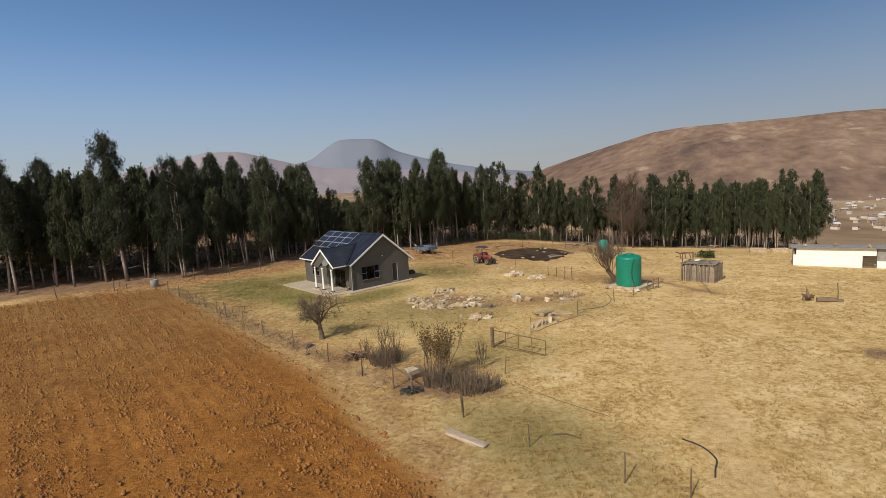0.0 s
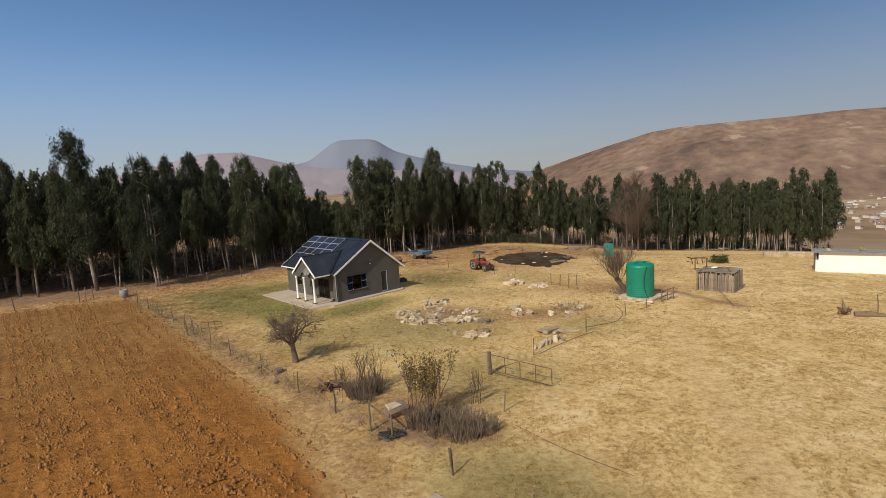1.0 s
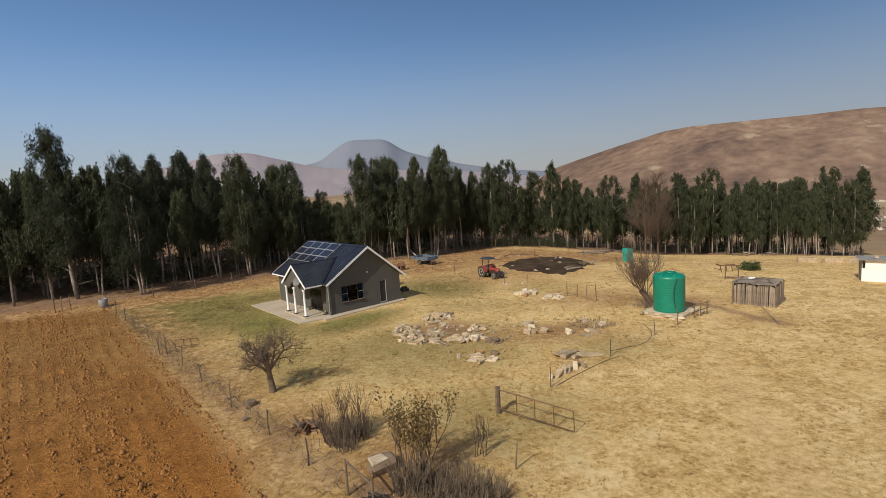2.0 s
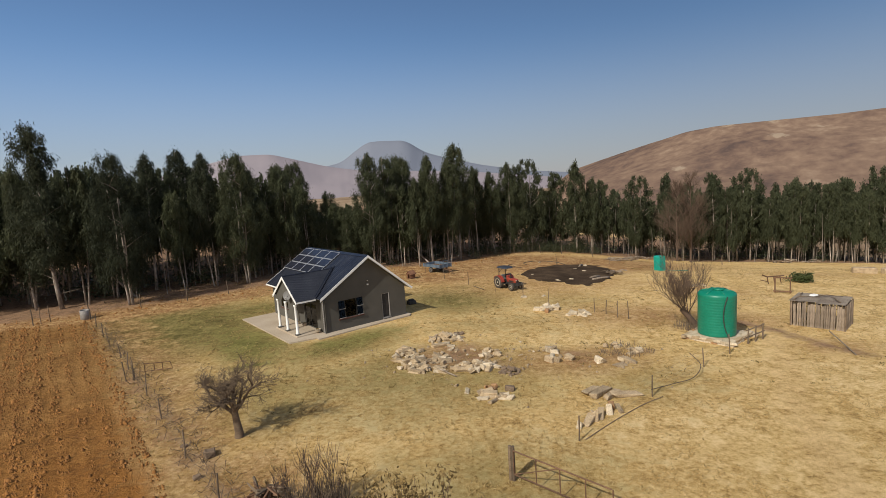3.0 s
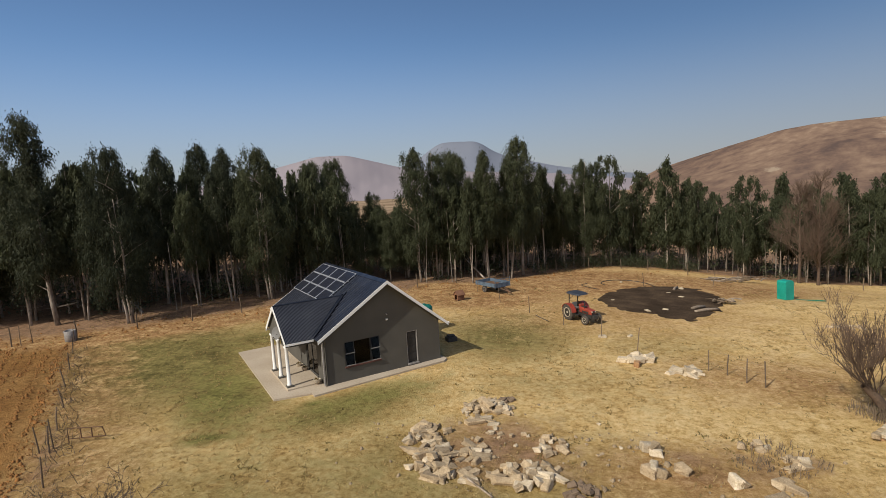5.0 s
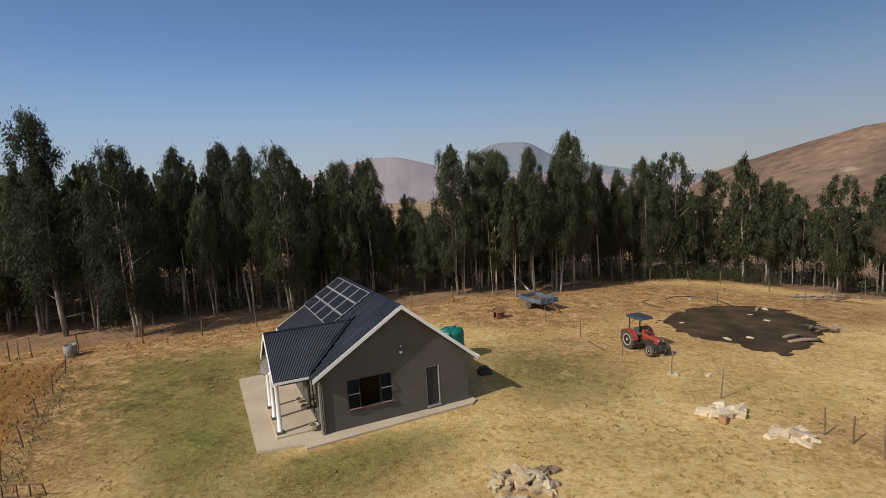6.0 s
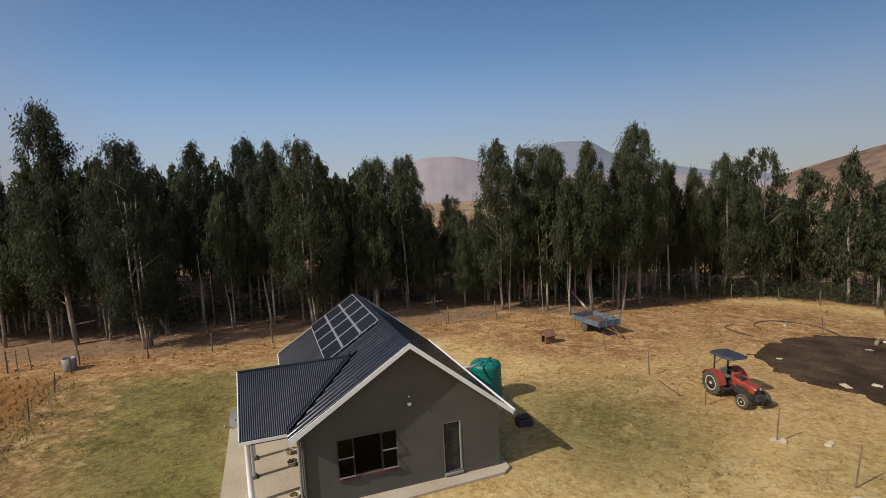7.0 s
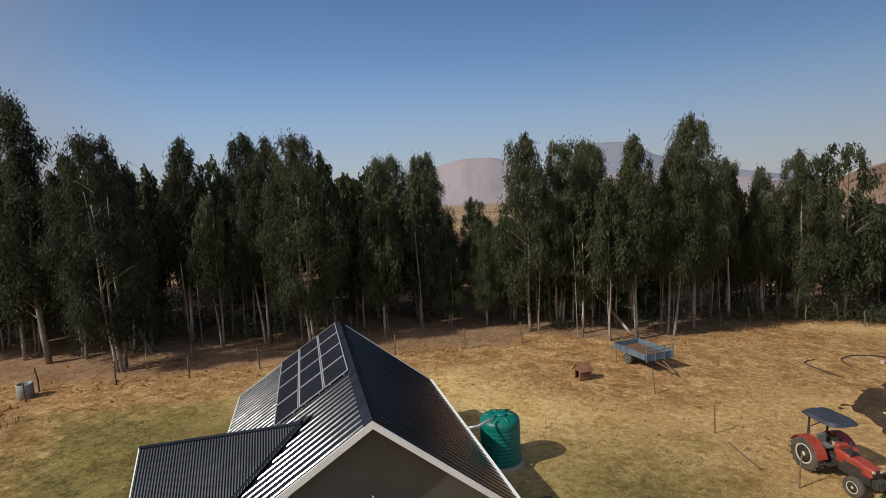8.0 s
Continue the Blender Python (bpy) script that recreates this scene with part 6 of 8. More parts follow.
# feed troughs far behind the shed
for k, (x, y) in enumerate(((55.5, 81.5), (58.5, 80.5), (60.8, 79.5))):
    bm = bmesh.new()
    box(bm, -1.2, -0.5, -0.1, 1.2, 0.5, 0.75, 0.12)
    for v in bm.verts:
        v.co.x += 0.15 * math.sin(v.co.y * 9 + k)
    o = part("stone_kraal", bm, MAT["stone"])
    o.matrix_basis = pose(x, y, lz(x, y), 0, 0, -30 + 20 * k)
    tagged(o, "low rough stone wall stub in the far yard", "wall", "kraal stubs")

# ---- teal privy ----
privy = empty("privy", pose(31.5, 85.9, lz(31.5, 85.9), 0, -3, 24) @ Matrix.Diagonal((0.85, 0.85, 1, 1)), "leaning teal sheet-metal privy with rounded top", "privy")
bm = bmesh.new()
prism(bm, [(-0.62, 0), (0.62, 0), (0.62, 1.8), (0.45, 1.98), (-0.45, 2.02), (-0.6, 1.88)], 1.2, pose(0, -0.6, 0))
part("shell", bm, MAT["teal"], privy)
bm = bmesh.new()
box(bm, 0.625, -0.42, 0.1, 0.655, 0.42, 1.75, 0.01)
part("door", bm, MAT["tank"], privy, "darker green door")
bm = bmesh.new()
box(bm, 0, 0, 0, 2.6, 0.4, 0.05, 0.02)
o = part("green_sheet", bm, MAT["tank"])
o.matrix_basis = pose(32.4, 85.6, lz(33, 85.6) + 0.0, 0, 2, -10)
tagged(o, "strip of green sheeting lying on the grass", "sheet")
stone_pile("rubbish_heap", "low heap of pinkish rubble and rubbish", [(29.8, 73.4, 1.6, 0.8, 22, LUMPS, 0.1, 0.55)], 12)

# ---- dark manure bed ----
def manure():
    poly = [(12.0, 83.5), (12.8, 80.0), (14.2, 78.4), (16.0, 77.2), (18.6, 74.4), (21.0, 77.0), (23.6, 80.6), (25.2, 85.0), (24.6, 90.4), (22, 92.0), (18.5, 90.6), (14.6, 88.0)]
    xs, ys = np.arange(10, 29.5, 0.35), np.arange(72, 94.5, 0.35)
    X, Y = np.meshgrid(xs, ys)
    d = dist_line(X, Y, poly + poly[:1])
    d = np.where(inside(X, Y, poly), d, -d)
    wob = np.array([[noise.noise((a * 0.9, b * 0.9, 5)) * 0.7 + noise.noise((a * 2.6, b * 2.6, 2)) * 0.35 for a, b in zip(r, q)] for r, q in zip(X, Y)])
    d = d + wob
    Z = lie(X, Y) - 0.22 + 0.30 * smooth(-0.8, 0.6, d) + 0.03 * wob
    nx, ny = len(xs), len(ys)
    keep = d > -0.9
    f = []
    for j in range(ny - 1):
        for i in range(nx - 1):
            if keep[j, i] and keep[j, i + 1] and keep[j + 1, i] and keep[j + 1, i + 1]:
                f.append((j * nx + i, j * nx + i + 1, (j + 1) * nx + i + 1, (j + 1) * nx + i))
    me = mesh_of("manure_bed", np.stack([X.ravel(), Y.ravel(), Z.ravel()], 1), f, MAT["mud"], True)
    tagged(new("manure_bed", me), "flat dark bed of dried manure in the old kraal", "manure", kind="stuff")


manure()
for (x, y, turn, L4) in ((21.3, 78.5, 17, 2.4), (20.9, 79.6, 25, 1.5), (21.8, 89.5, 60, 1.6)):
    bm = bmesh.new()
    tube(bm, [(-L4 / 2, 0, 0.14), (0, 0.06, 0.2), (L4 / 2, 0, 0.15)], [0.13, 0.15, 0.11], 7)
    o = part("pale_log", bm, MAT["wood"], smooth=True)
    o.matrix_basis = pose(x, y, lz(x, y) + 0.02, 0, 0, turn)
    tagged(o, "pale weathered log lying at the kraal edge", "log", "kraal logs")


def bent_pipe(name, pts, r, label, category, mat_used, lift=0.05):
    bm = bmesh.new()
    ctrl = [Vector((x, y, lz(x, y) + lift + (p[0] if p else 0))) for x, y, *p in pts]
    ctrl = [ctrl[0] * 2 - ctrl[1]] + ctrl + [ctrl[-1] * 2 - ctrl[-2]]
    line = []
    for a, b, c, d in zip(ctrl, ctrl[1:], ctrl[2:], ctrl[3:]):
        for k in range(5):
            u = k / 5
            line.append(0.5 * (2 * b + (c - a) * u + (2 * a - 5 * b + 4 * c - d) * u * u + (3 * b - a - 3 * c + d) * u ** 3))
    line.append(ctrl[-2])
    tube(bm, line, r * 0.8, 7)
    return tagged(part(name, bm, mat_used, smooth=True), label, category)


bent_pipe("hose_loop", [(14.4, 91.0), (14.2, 92.6), (15.5, 94.2), (17.5, 94.6), (19.3, 93.4), (20.0, 91.0), (20.6, 89.8)], 0.05, "black hose looped on the ground by the kraal", "hose", MAT["hose"])
bent_pipe("hose_loop", [(12.6, 92.0), (11.7, 90.8), (12.3, 89.6), (13.3, 88.4)], 0.035, "short black hose end curled on the ground", "hose", MAT["hose"])
bent_pipe("hose_loop", [(10.9, 21.4), (11.35, 20.6), (11.35, 19.6), (10.9, 18.9), (10.6, 18.4)], 0.04, "black hose lying in the dry grass", "hose", MAT["hose"])
bent_pipe("fence_pole", [(8.6, 39.2), (10.6, 41.0), (12.6, 42.6), (13.9, 43.4)], 0.025, "long dark pole lying along the fence foot", "pole", MAT["post"])
bent_pipe("curved_branch", [(13.4, 43.7, 0.3), (15.0, 44.7, 0.15), (16.6, 45.6, 0.1), (17.6, 46.8, 0.4), (17.3, 47.6, 0.9)], 0.03, "curved dark branch draped along the fence", "branch", MAT["post"])
bent_pipe("pale_pole", [(1.9, 48.9, 0.2), (2.4, 48.4, 0.15), (2.95, 47.9, 0.05)], 0.05, "pale weathered pole leaning out of the stones", "pole", MAT["wood"])
bent_pipe("long_stick", [(5.8, 76.2), (6.3, 75.1), (6.8, 74.1)], 0.05, "dark stick lying in the yard grass", "stick", MAT["post"])
bent_pipe("broken_pole", [(29.3, 52.2, 0.5), (28.9, 50.5, 0.2), (28.2, 48.4)], 0.05, "broken grey pole leaning to the ground", "pole", MAT["wood"])
bent_pipe("fallen_wire", [(4.9, 28.5, 0.4), (6.7, 26.4, 0.1), (8.7, 24.1, 0.02)], 0.013, "sagging rusty fence wire near the ground", "wire", MAT["rust"])
bent_pipe("bent_stick", [(5.6, 22.9), (6.1, 22.7, 0.1), (6.7, 22.3)], 0.03, "bent dry stick lying in grass", "stick", MAT["post"])

# ---- fences and stakes ----
POSTS = []
for k in range(4):
    bm = bmesh.new()
    tube(bm, [(0, 0, -0.3), (0.02 * (k - 1.5), 0.015 * k, 0.6), (0.05 * (k - 1.5), 0, 1.32)], [0.042, 0.04, 0.036], 7)
    me = bpy.data.meshes.new("post")
    bm.to_mesh(me)
    bm.free()
    me.materials.append(MAT["post"])
    POSTS.append(me)


def wire_fence(label, pts, height, strands, seed, thick=1.0):
    x0, y0 = pts[0]
    t = empty("wire_fence", pose(x0, y0, lz(x0, y0)), label, "fence")
    rng = random.Random(seed)
    for x, y in pts:
        s = height / 1.32 * rng.uniform(0.92, 1.12)
        place("post", POSTS[rng.randrange(4)], t, pose(x - x0, y - y0, lz(x, y) - lz(x0, y0), rng.uniform(-4, 4), rng.uniform(-4, 4), rng.uniform(0, 360)) @ Matrix.Diagonal((thick, thick, s, 1)))
    for k in range(strands):
        bm = bmesh.new()
        h = height * (0.25 + 0.68 * k / max(1, strands - 1))
        line = []
        for (ax, ay), (bx, by) in zip(pts, pts[1:]):
            line += [(ax - x0, ay - y0, lz(ax, ay) - lz(x0, y0) + h), ((ax + bx) / 2 - x0, (ay + by) / 2 - y0, lz((ax + bx) / 2, (ay + by) / 2) - lz(x0, y0) + h - 0.05)]
        line.append((pts[-1][0] - x0, pts[-1][1] - y0, lz(*pts[-1]) - lz(x0, y0) + h))
        tube(bm, line, 0.004, 3, False)
        part("wire", bm, MAT["wire"], t)
    return t


wire_fence("old wire fence with thin wooden posts along the ploughed field", [(-33.0, 67.6), (-30.6, 64.8), (-27.8, 61.5), (-25.3, 58.5), (-22.6, 55.5), (-20.4, 52.8), (-18.7, 50.6), (-16.3, 47.8), (-13.5, 44.3), (-10.0, 39.8), (-6.7, 35.9), (-4.1, 32.7), (-2.0, 30.2), (1.7, 25.6)], 1.25, 5, 1)
wire_fence("wire fence with dark posts before the gum plantation", FENCE_BACK + [(-3.0, 91.0)], 1.55, 4, 2, 1.3)
wire_fence("low sagging wire fence with thin posts by the stones", [(8.3, 39.2), (13.4, 43.6), (18.2, 47.6), (21.0, 49.8)], 1.25, 4, 3, 0.9)
wire_fence("short row of bent stakes joined by wire", [(15.8, 62.4), (16.6, 61.6), (17.2, 60.4), (17.9, 59.7)], 1.4, 3, 4, 1.0)
wire_fence("wire fence with pale posts along the woods", [(9.7, 100.4), (14.4, 103.6), (19.0, 104.8), (22.5, 104.4), (27.5, 103.4), (33.5, 102.2), (40, 101.5), (48, 101)], 1.5, 3, 6, 1.5)
wire_fence("line of thin stakes joined by sagging wire", [(1.7, 25.6), (4.3, 22.1), (7.2, 18.7), (9.1, 17.4)], 1.2, 2, 7, 0.8)
wire_fence("remains of a wire fence beside the thicket", [(1.6, 33.7), (4.8, 31.0)], 1.2, 2, 8, 0.9)
for k, (x, y, h, label) in enumerate(((2.5, 81.3, 1.5, "pale wooden stake standing before the trailer"), (5.3, 77.1, 1.6, "dark wooden stake in the yard grass"), (8.0, 73.1, 1.5, "pale wooden stake beside the tractor"), (10.5, 69.4, 1.7, "thin wooden stake beside a flat stone"), (12.4, 66.2, 1.7, "thin wooden stake behind pale stones"), (-0.1, 86.2, 1.3, "pale wooden stake beside the trailer wheel"),
                                    (36.8, 43.5, 1.5, "thin stake in the dry pasture"), (18.7, 91.0, 1.6, "stout post at the kraal edge"), (-18.9, 51.0, 1.5, "pale thick post at the fence corner"), (-19.2, 50.5, 1.4, "pale thick post at the fence corner"), (-36.8, 67.4, 1.7, "dark thick post near the plantation corner"), (-37.3, 66.8, 1.7, "dark thick post near the plantation corner"), (27, 93, 1.8, "stout pale post beside dead branches"))):
    o = place("stake", POSTS[k % 4], None, pose(x, y, lz(x, y), 2, -3, 40 * k) @ Matrix.Diagonal((0.85, 0.85, h / 1.32, 1)))
    tagged(o, label, "stake", "stakes")


def farm_gate():
    g = empty("farm_gate", pose(4.9, 36.3, lz(4.9, 36.3), 0, 0, math.degrees(math.atan2(33.4 - 36.3, 7.8 - 4.9))), "open rusty tubular farm gate leaning over dry grass", "gate")
    L5, H5 = 4.1, 1.15
    for k in range(2):
        bm = bmesh.new()
        tube(bm, [(-0.12 + 0.12 * k, 0.05 * k, -0.3), (-0.12 + 0.12 * k, 0.05 * k, 1.45)], 0.07, 8)
        part("gate_post", bm, MAT["post"], g)
    for z in (0.15, H5):
        bm = bmesh.new()
        tube(bm, [(0.05, 0, z + 0.15), (L5, 0.25, z - 0.02)], 0.03, 6)
        part("gate_rail", bm, MAT["rust"], g)
    for k in range(5):
        x = 0.05 + L5 * k / 4
        bm = bmesh.new()
        tube(bm, [(x, 0.06 * k, 0.3 - 0.04 * k), (x, 0.06 * k, H5 + 0.15 - 0.04 * k)], 0.025, 6)
        part("gate_bar", bm, MAT["rust"], g)
    bm = bmesh.new()
    tube(bm, [(0.05, 0, 0.3), (L5 * 0.5, 0.12, H5 + 0.05)], 0.022, 6)
    part("gate_brace", bm, MAT["rust"], g)


farm_gate()
bed = empty("bent_gate_frame", pose(-18.4, 51.4, lz(-18.4, 51.4), 0, 0, 5), "small bent dark gate frame standing off the fence", "gate")
for k, pts in enumerate((((0, 0, 0.1), (0, 0, 0.85), (1.6, 0.3, 0.75)), ((0, 0, 0.3), (1.7, 0.35, 0.25), (1.6, 0.3, 0.75)), ((0.6, 0.1, 0.28), (0.6, 0.1, 0.8)), ((1.1, 0.2, 0.26), (1.1, 0.2, 0.78)))):
    bm = bmesh.new()
    tube(bm, list(pts), 0.03, 6)
    part("gate_bar", bm, MAT["rust"], bed)

# ---- concrete ring at the fence corner ----
bm = bmesh.new()
lathe(bm, [(0.42, 0), (0.45, 0.02), (0.45, 0.92), (0.40, 0.95), (0.36, 0.92), (0.36, 0.3), (0.02, 0.3)], 28)
o = part("concrete_drum", bm, MAT["sheet"], smooth=True)
o.matrix_basis = pose(-33.75, 68.05, lz(-33.75, 68.05) - 0.02, 3, 2, 0)
tagged(o, "open grey concrete drum at the field corner", "drum")

# ---- pale beam in the grass ----
bm = bmesh.new()
box(bm, -1.15, -0.2, -0.02, 1.15, 0.2, 0.16, 0.03)
rng_s = random.Random(3)
for v in bm.verts:
    v.co += Vector((rng_s.uniform(-0.06, 0.06), rng_s.uniform(-0.05, 0.05), rng_s.uniform(-0.015, 0.02)))
o = part("pale_beam", bm, MAT["pale_wood"])
o.matrix_basis = pose(1.55, 23.15, lz(1.55, 23.15) + 0.05, 2, 3, -43)
tagged(o, "pale weathered timber beam lying in dry grass", "beam")


# ---- thickets ----
def thicket(name, x, y, label, clumps, seed, leafy=()):
    t = empty(name, pose(x, y, lz(x, y)), label, "bush")
    rng = random.Random(seed)
    for cx, cy, r, count, height in clumps:
        bm = bmesh.new()
        for k in range(int(count * 1.5)):
            a, q = rng.uniform(0, 6.28), r * rng.uniform(0, 1) ** 0.5
            p = Vector((cx - x + math.cos(a) * q, cy - y + math.sin(a) * q, 0))
            h = height * (0.3 + 0.62 * rng.random() ** 1.4)
            d = Vector((rng.uniform(-0.25, 0.25) + 0.25 * math.cos(a) * q / r, rng.uniform(-0.25, 0.25) + 0.25 * math.sin(a) * q / r, 1))
            mid = p + d * h * 0.5 + Vector((rng.uniform(-0.06, 0.06), rng.uniform(-0.06, 0.06), 0))
            tube(bm, [p - Vector((0, 0, 0.1)), mid, p + d * h], [0.019, 0.014, 0.006], 3, False)
            for twig in range(2):
                e = Vector((rng.uniform(-1, 1), rng.uniform(-1, 1), 1.2)).normalized()
                tube(bm, [mid, mid + e * h * rng.uniform(0.2, 0.45)], [0.009, 0.004], 3, False)
        part("stem_clump", bm, MAT["reed"], t)
    for k, (cx, cy, h, spread) in enumerate(leafy):
        bm, tips = bmesh.new(), []
        for s in range(5):
            branching(seed * 31 + k * 9 + s, (cx - x + 0.12 * s - 0.25, cy - y + 0.1 * (s % 3), 0), (rng.uniform(-0.3, 0.3), rng.uniform(-0.3, 0.3), 1), h * 0.55, 0.03, 2, (4, 3), spread, bm, 0.6, 0.25, 3, tips)
        part("shoot", bm, MAT["twig_brown"], t)
        if spread < 0.5:
            rr = np.random.default_rng(seed + k)
            v5, f5 = leaf_quads(rr, np.array([tuple(p) for p in tips if p.z > h * 0.45]), np.tile([0.12, 0.12, 0.14], (len([p for p in tips if p.z > h * 0.45]), 1)), 0.16, 0.065, 10, 0.1)
            place("foliage", fast_mesh("foliage", v5, f5, MAT["leaf_brown"]), t)
    return t


thicket("thicket", 1.8, 30.0, "dense brown coppice thicket of upright dry stems", [(0.5, 30.3, 0.7, 120, 1.5), (1.5, 30.1, 0.8, 110, 1.1), (2.5, 28.9, 0.9, 170, 1.2), (3.5, 29.2, 0.7, 90, 1.0), (2.4, 30.6, 1.1, 90, 0.8), (1.3, 29.2, 0.5, 40, 0.8)], 3, [(0.2, 31.0, 3.5, 0.42), (1.0, 31.3, 3.3, 0.42), (0.9, 30.5, 3.0, 0.45), (3.5, 32.2, 2.3, 0.6)])
thicket("thicket", -2.7, 34.9, "dry brown thicket of upright stems near the fence", [(-3.0, 34.8, 0.8, 120, 1.5), (-2.2, 35.2, 0.7, 90, 1.4), (-2.6, 34.0, 0.5, 50, 1.0)], 4, [(-2.9, 35.2, 3.0, 0.55), (-2.1, 35.0, 2.6, 0.6), (-4.0, 35.6, 1.8, 0.8)])
wood_heap = empty("branch_heap", pose(-5.0, 36.2, lz(-5.0, 36.2)), "small tangled heap of reddish cut branches", "branches")
rng_s = random.Random(8)
for k in range(30):
    bm = bmesh.new()
    a = rng_s.uniform(0, 6.28)
    d = Vector((math.cos(a), math.sin(a), rng_s.uniform(-0.3, 0.5))) * rng_s.uniform(0.3, 0.55)
    c = Vector((rng_s.uniform(-0.5, 0.5), rng_s.uniform(-0.35, 0.35), rng_s.uniform(0.1, 0.5)))
    tube(bm, [c - d, c, c + d], [0.06, 0.055, 0.03], 5)
    part("branch", bm, MAT["rust"] if k % 3 else MAT["post"], wood_heap)
coil = empty("wire_coil", pose(-0.95, 29.4, lz(-0.95, 29.4)), "dark tangled coil of old fencing wire", "wire")
bm = bmesh.new()
pts = [(0.75 * math.cos(k * 0.7) * (0.6 + 0.4 * math.sin(k * 1.7)), 0.5 * math.sin(k * 0.7) * (0.6 + 0.4 * math.cos(k * 1.3)), 0.15 + 0.14 * math.sin(k * 2.3)) for k in range(110)]
tube(bm, pts, 0.02, 4, False)
part("coil", bm, MAT["black"], coil)
h_frame = empty("prop_frame", pose(-2.0, 30.2, lz(-2.0, 30.2)), "leaning post braced by a dark pole", "post")
bm = bmesh.new()
tube(bm, [(0, 0, -0.2), (0, 0, 1.5)], 0.045, 7)
part("post", bm, MAT["post"], h_frame)
bm = bmesh.new()
tube(bm, [(0.03, 0, 1.4), (1.1, -0.9, 0.9)], 0.045, 6)
part("brace", bm, MAT["post"], h_frame)
bm = bmesh.new()
tube(bm, [(1.1, -0.95, -0.2), (1.1, -0.95, 1.2)], 0.05, 7)
part("post", bm, MAT["post"], h_frame)

# weeds on the bare mound
thicket("weeds", 21.6, 55.6, "low dark dead shrub at the foot of the pollarded tree", [(21.7, 55.4, 0.9, 90, 0.9), (21.2, 56.4, 0.8, 60, 0.7)], 12)
thicket("weeds", 15.0, 51.4, "dry dark weeds on the stone mound", [(15.0, 51.5, 1.6, 80, 0.45), (13.6, 51.0, 0.8, 30, 0.35)], 11)

# ---- dead wood ----
def dead_wood(name, x, y, label, count, size, seed, flat=0.25):
    t = empty(name, pose(x, y, lz(x, y)), label, "dead wood")
    rng = random.Random(seed)
    for k in range(count):
        bm = bmesh.new()
        a = rng.uniform(0, 3.14) if size[0] < 2 else rng.gauss(0.1, 0.35)
        d = Vector((math.cos(a), math.sin(a), rng.uniform(-flat, flat) * 0.6)) * rng.uniform(0.5, 1.0) * size[1]
        c = Vector((rng.uniform(-1, 1) * size[0], rng.uniform(-1, 1) * size[0] * 0.3, rng.uniform(0.08, 0.5)))
        tube(bm, [c - d, c + Vector((0, 0, 0.08)), c + d], [0.09, 0.075, 0.03], 5)
        part("branch", bm, MAT["wood"] if k % 2 else MAT["post"], t)
    return t


dead_wood("dead_branches", 32.0, 99.8, "long heap of grey felled branches before the woods", 26, (3.4, 1.5), 2)
dead_wood("broken_boards", 24.2, 82.4, "heap of pale broken boards at the edge of the manure", 14, (1.3, 0.7), 6, 0.12)
dead_wood("dead_branches", 61.5, 106.5, "heap of pale dead branches at the woods' edge", 14, (1.6, 0.9), 3)
dead_wood("dead_branches", 67.5, 108.0, "heap of pale dead branches at the woods' edge", 12, (1.6, 0.9), 4)
for label, pts, r in (("pale dead trunk leaning among the gums", [(-33.3, 76.6, 0.0), (-35.4, 77.1, 1.9), (-37.6, 77.7, 3.9)], [0.14, 0.12, 0.06]), ("broken pole leaning at the woods' edge", [(0.4, 94.0, -0.6), (-1.0, 95.4, 0.6), (-2.3, 96.6, 1.8)], [0.13, 0.11, 0.07])):
    bm = bmesh.new()
    tube(bm, pts, r, 7)
    tagged(part("fallen_tree", bm, MAT["bark"], smooth=True), label, "dead tree")
stump = empty("root_stump", pose(34.1, 43.6, lz(34.1, 43.6)), "uprooted dark stump and split log in dry grass", "stump")
for k in range(6):
    bm = bmesh.new()
    a = k * 1.05
    tube(bm, [(0, 0, 0.2), (0.35 * math.cos(a), 0.35 * math.sin(a), 0.5), (0.55 * math.cos(a), 0.5 * math.sin(a), 0.15 + 0.22 * (k % 3))], [0.16, 0.11, 0.03], 6)
    part("root", bm, MAT["rust"], stump)
bm = bmesh.new()
tube(bm, [(0.1, 0.0, 0.2), (0.0, 0.1, 0.8), (-0.1, 0.1, 1.25)], [0.2, 0.12, 0.03], 7)
part("snag", bm, MAT["post"], stump)
bm = bmesh.new()
tube(bm, [(0.4, -0.5, 0.18), (1.3, -0.9, 0.22), (2.2, -1.3, 0.12)], [0.22, 0.24, 0.14], 7)
part("log", bm, MAT["post"], stump)


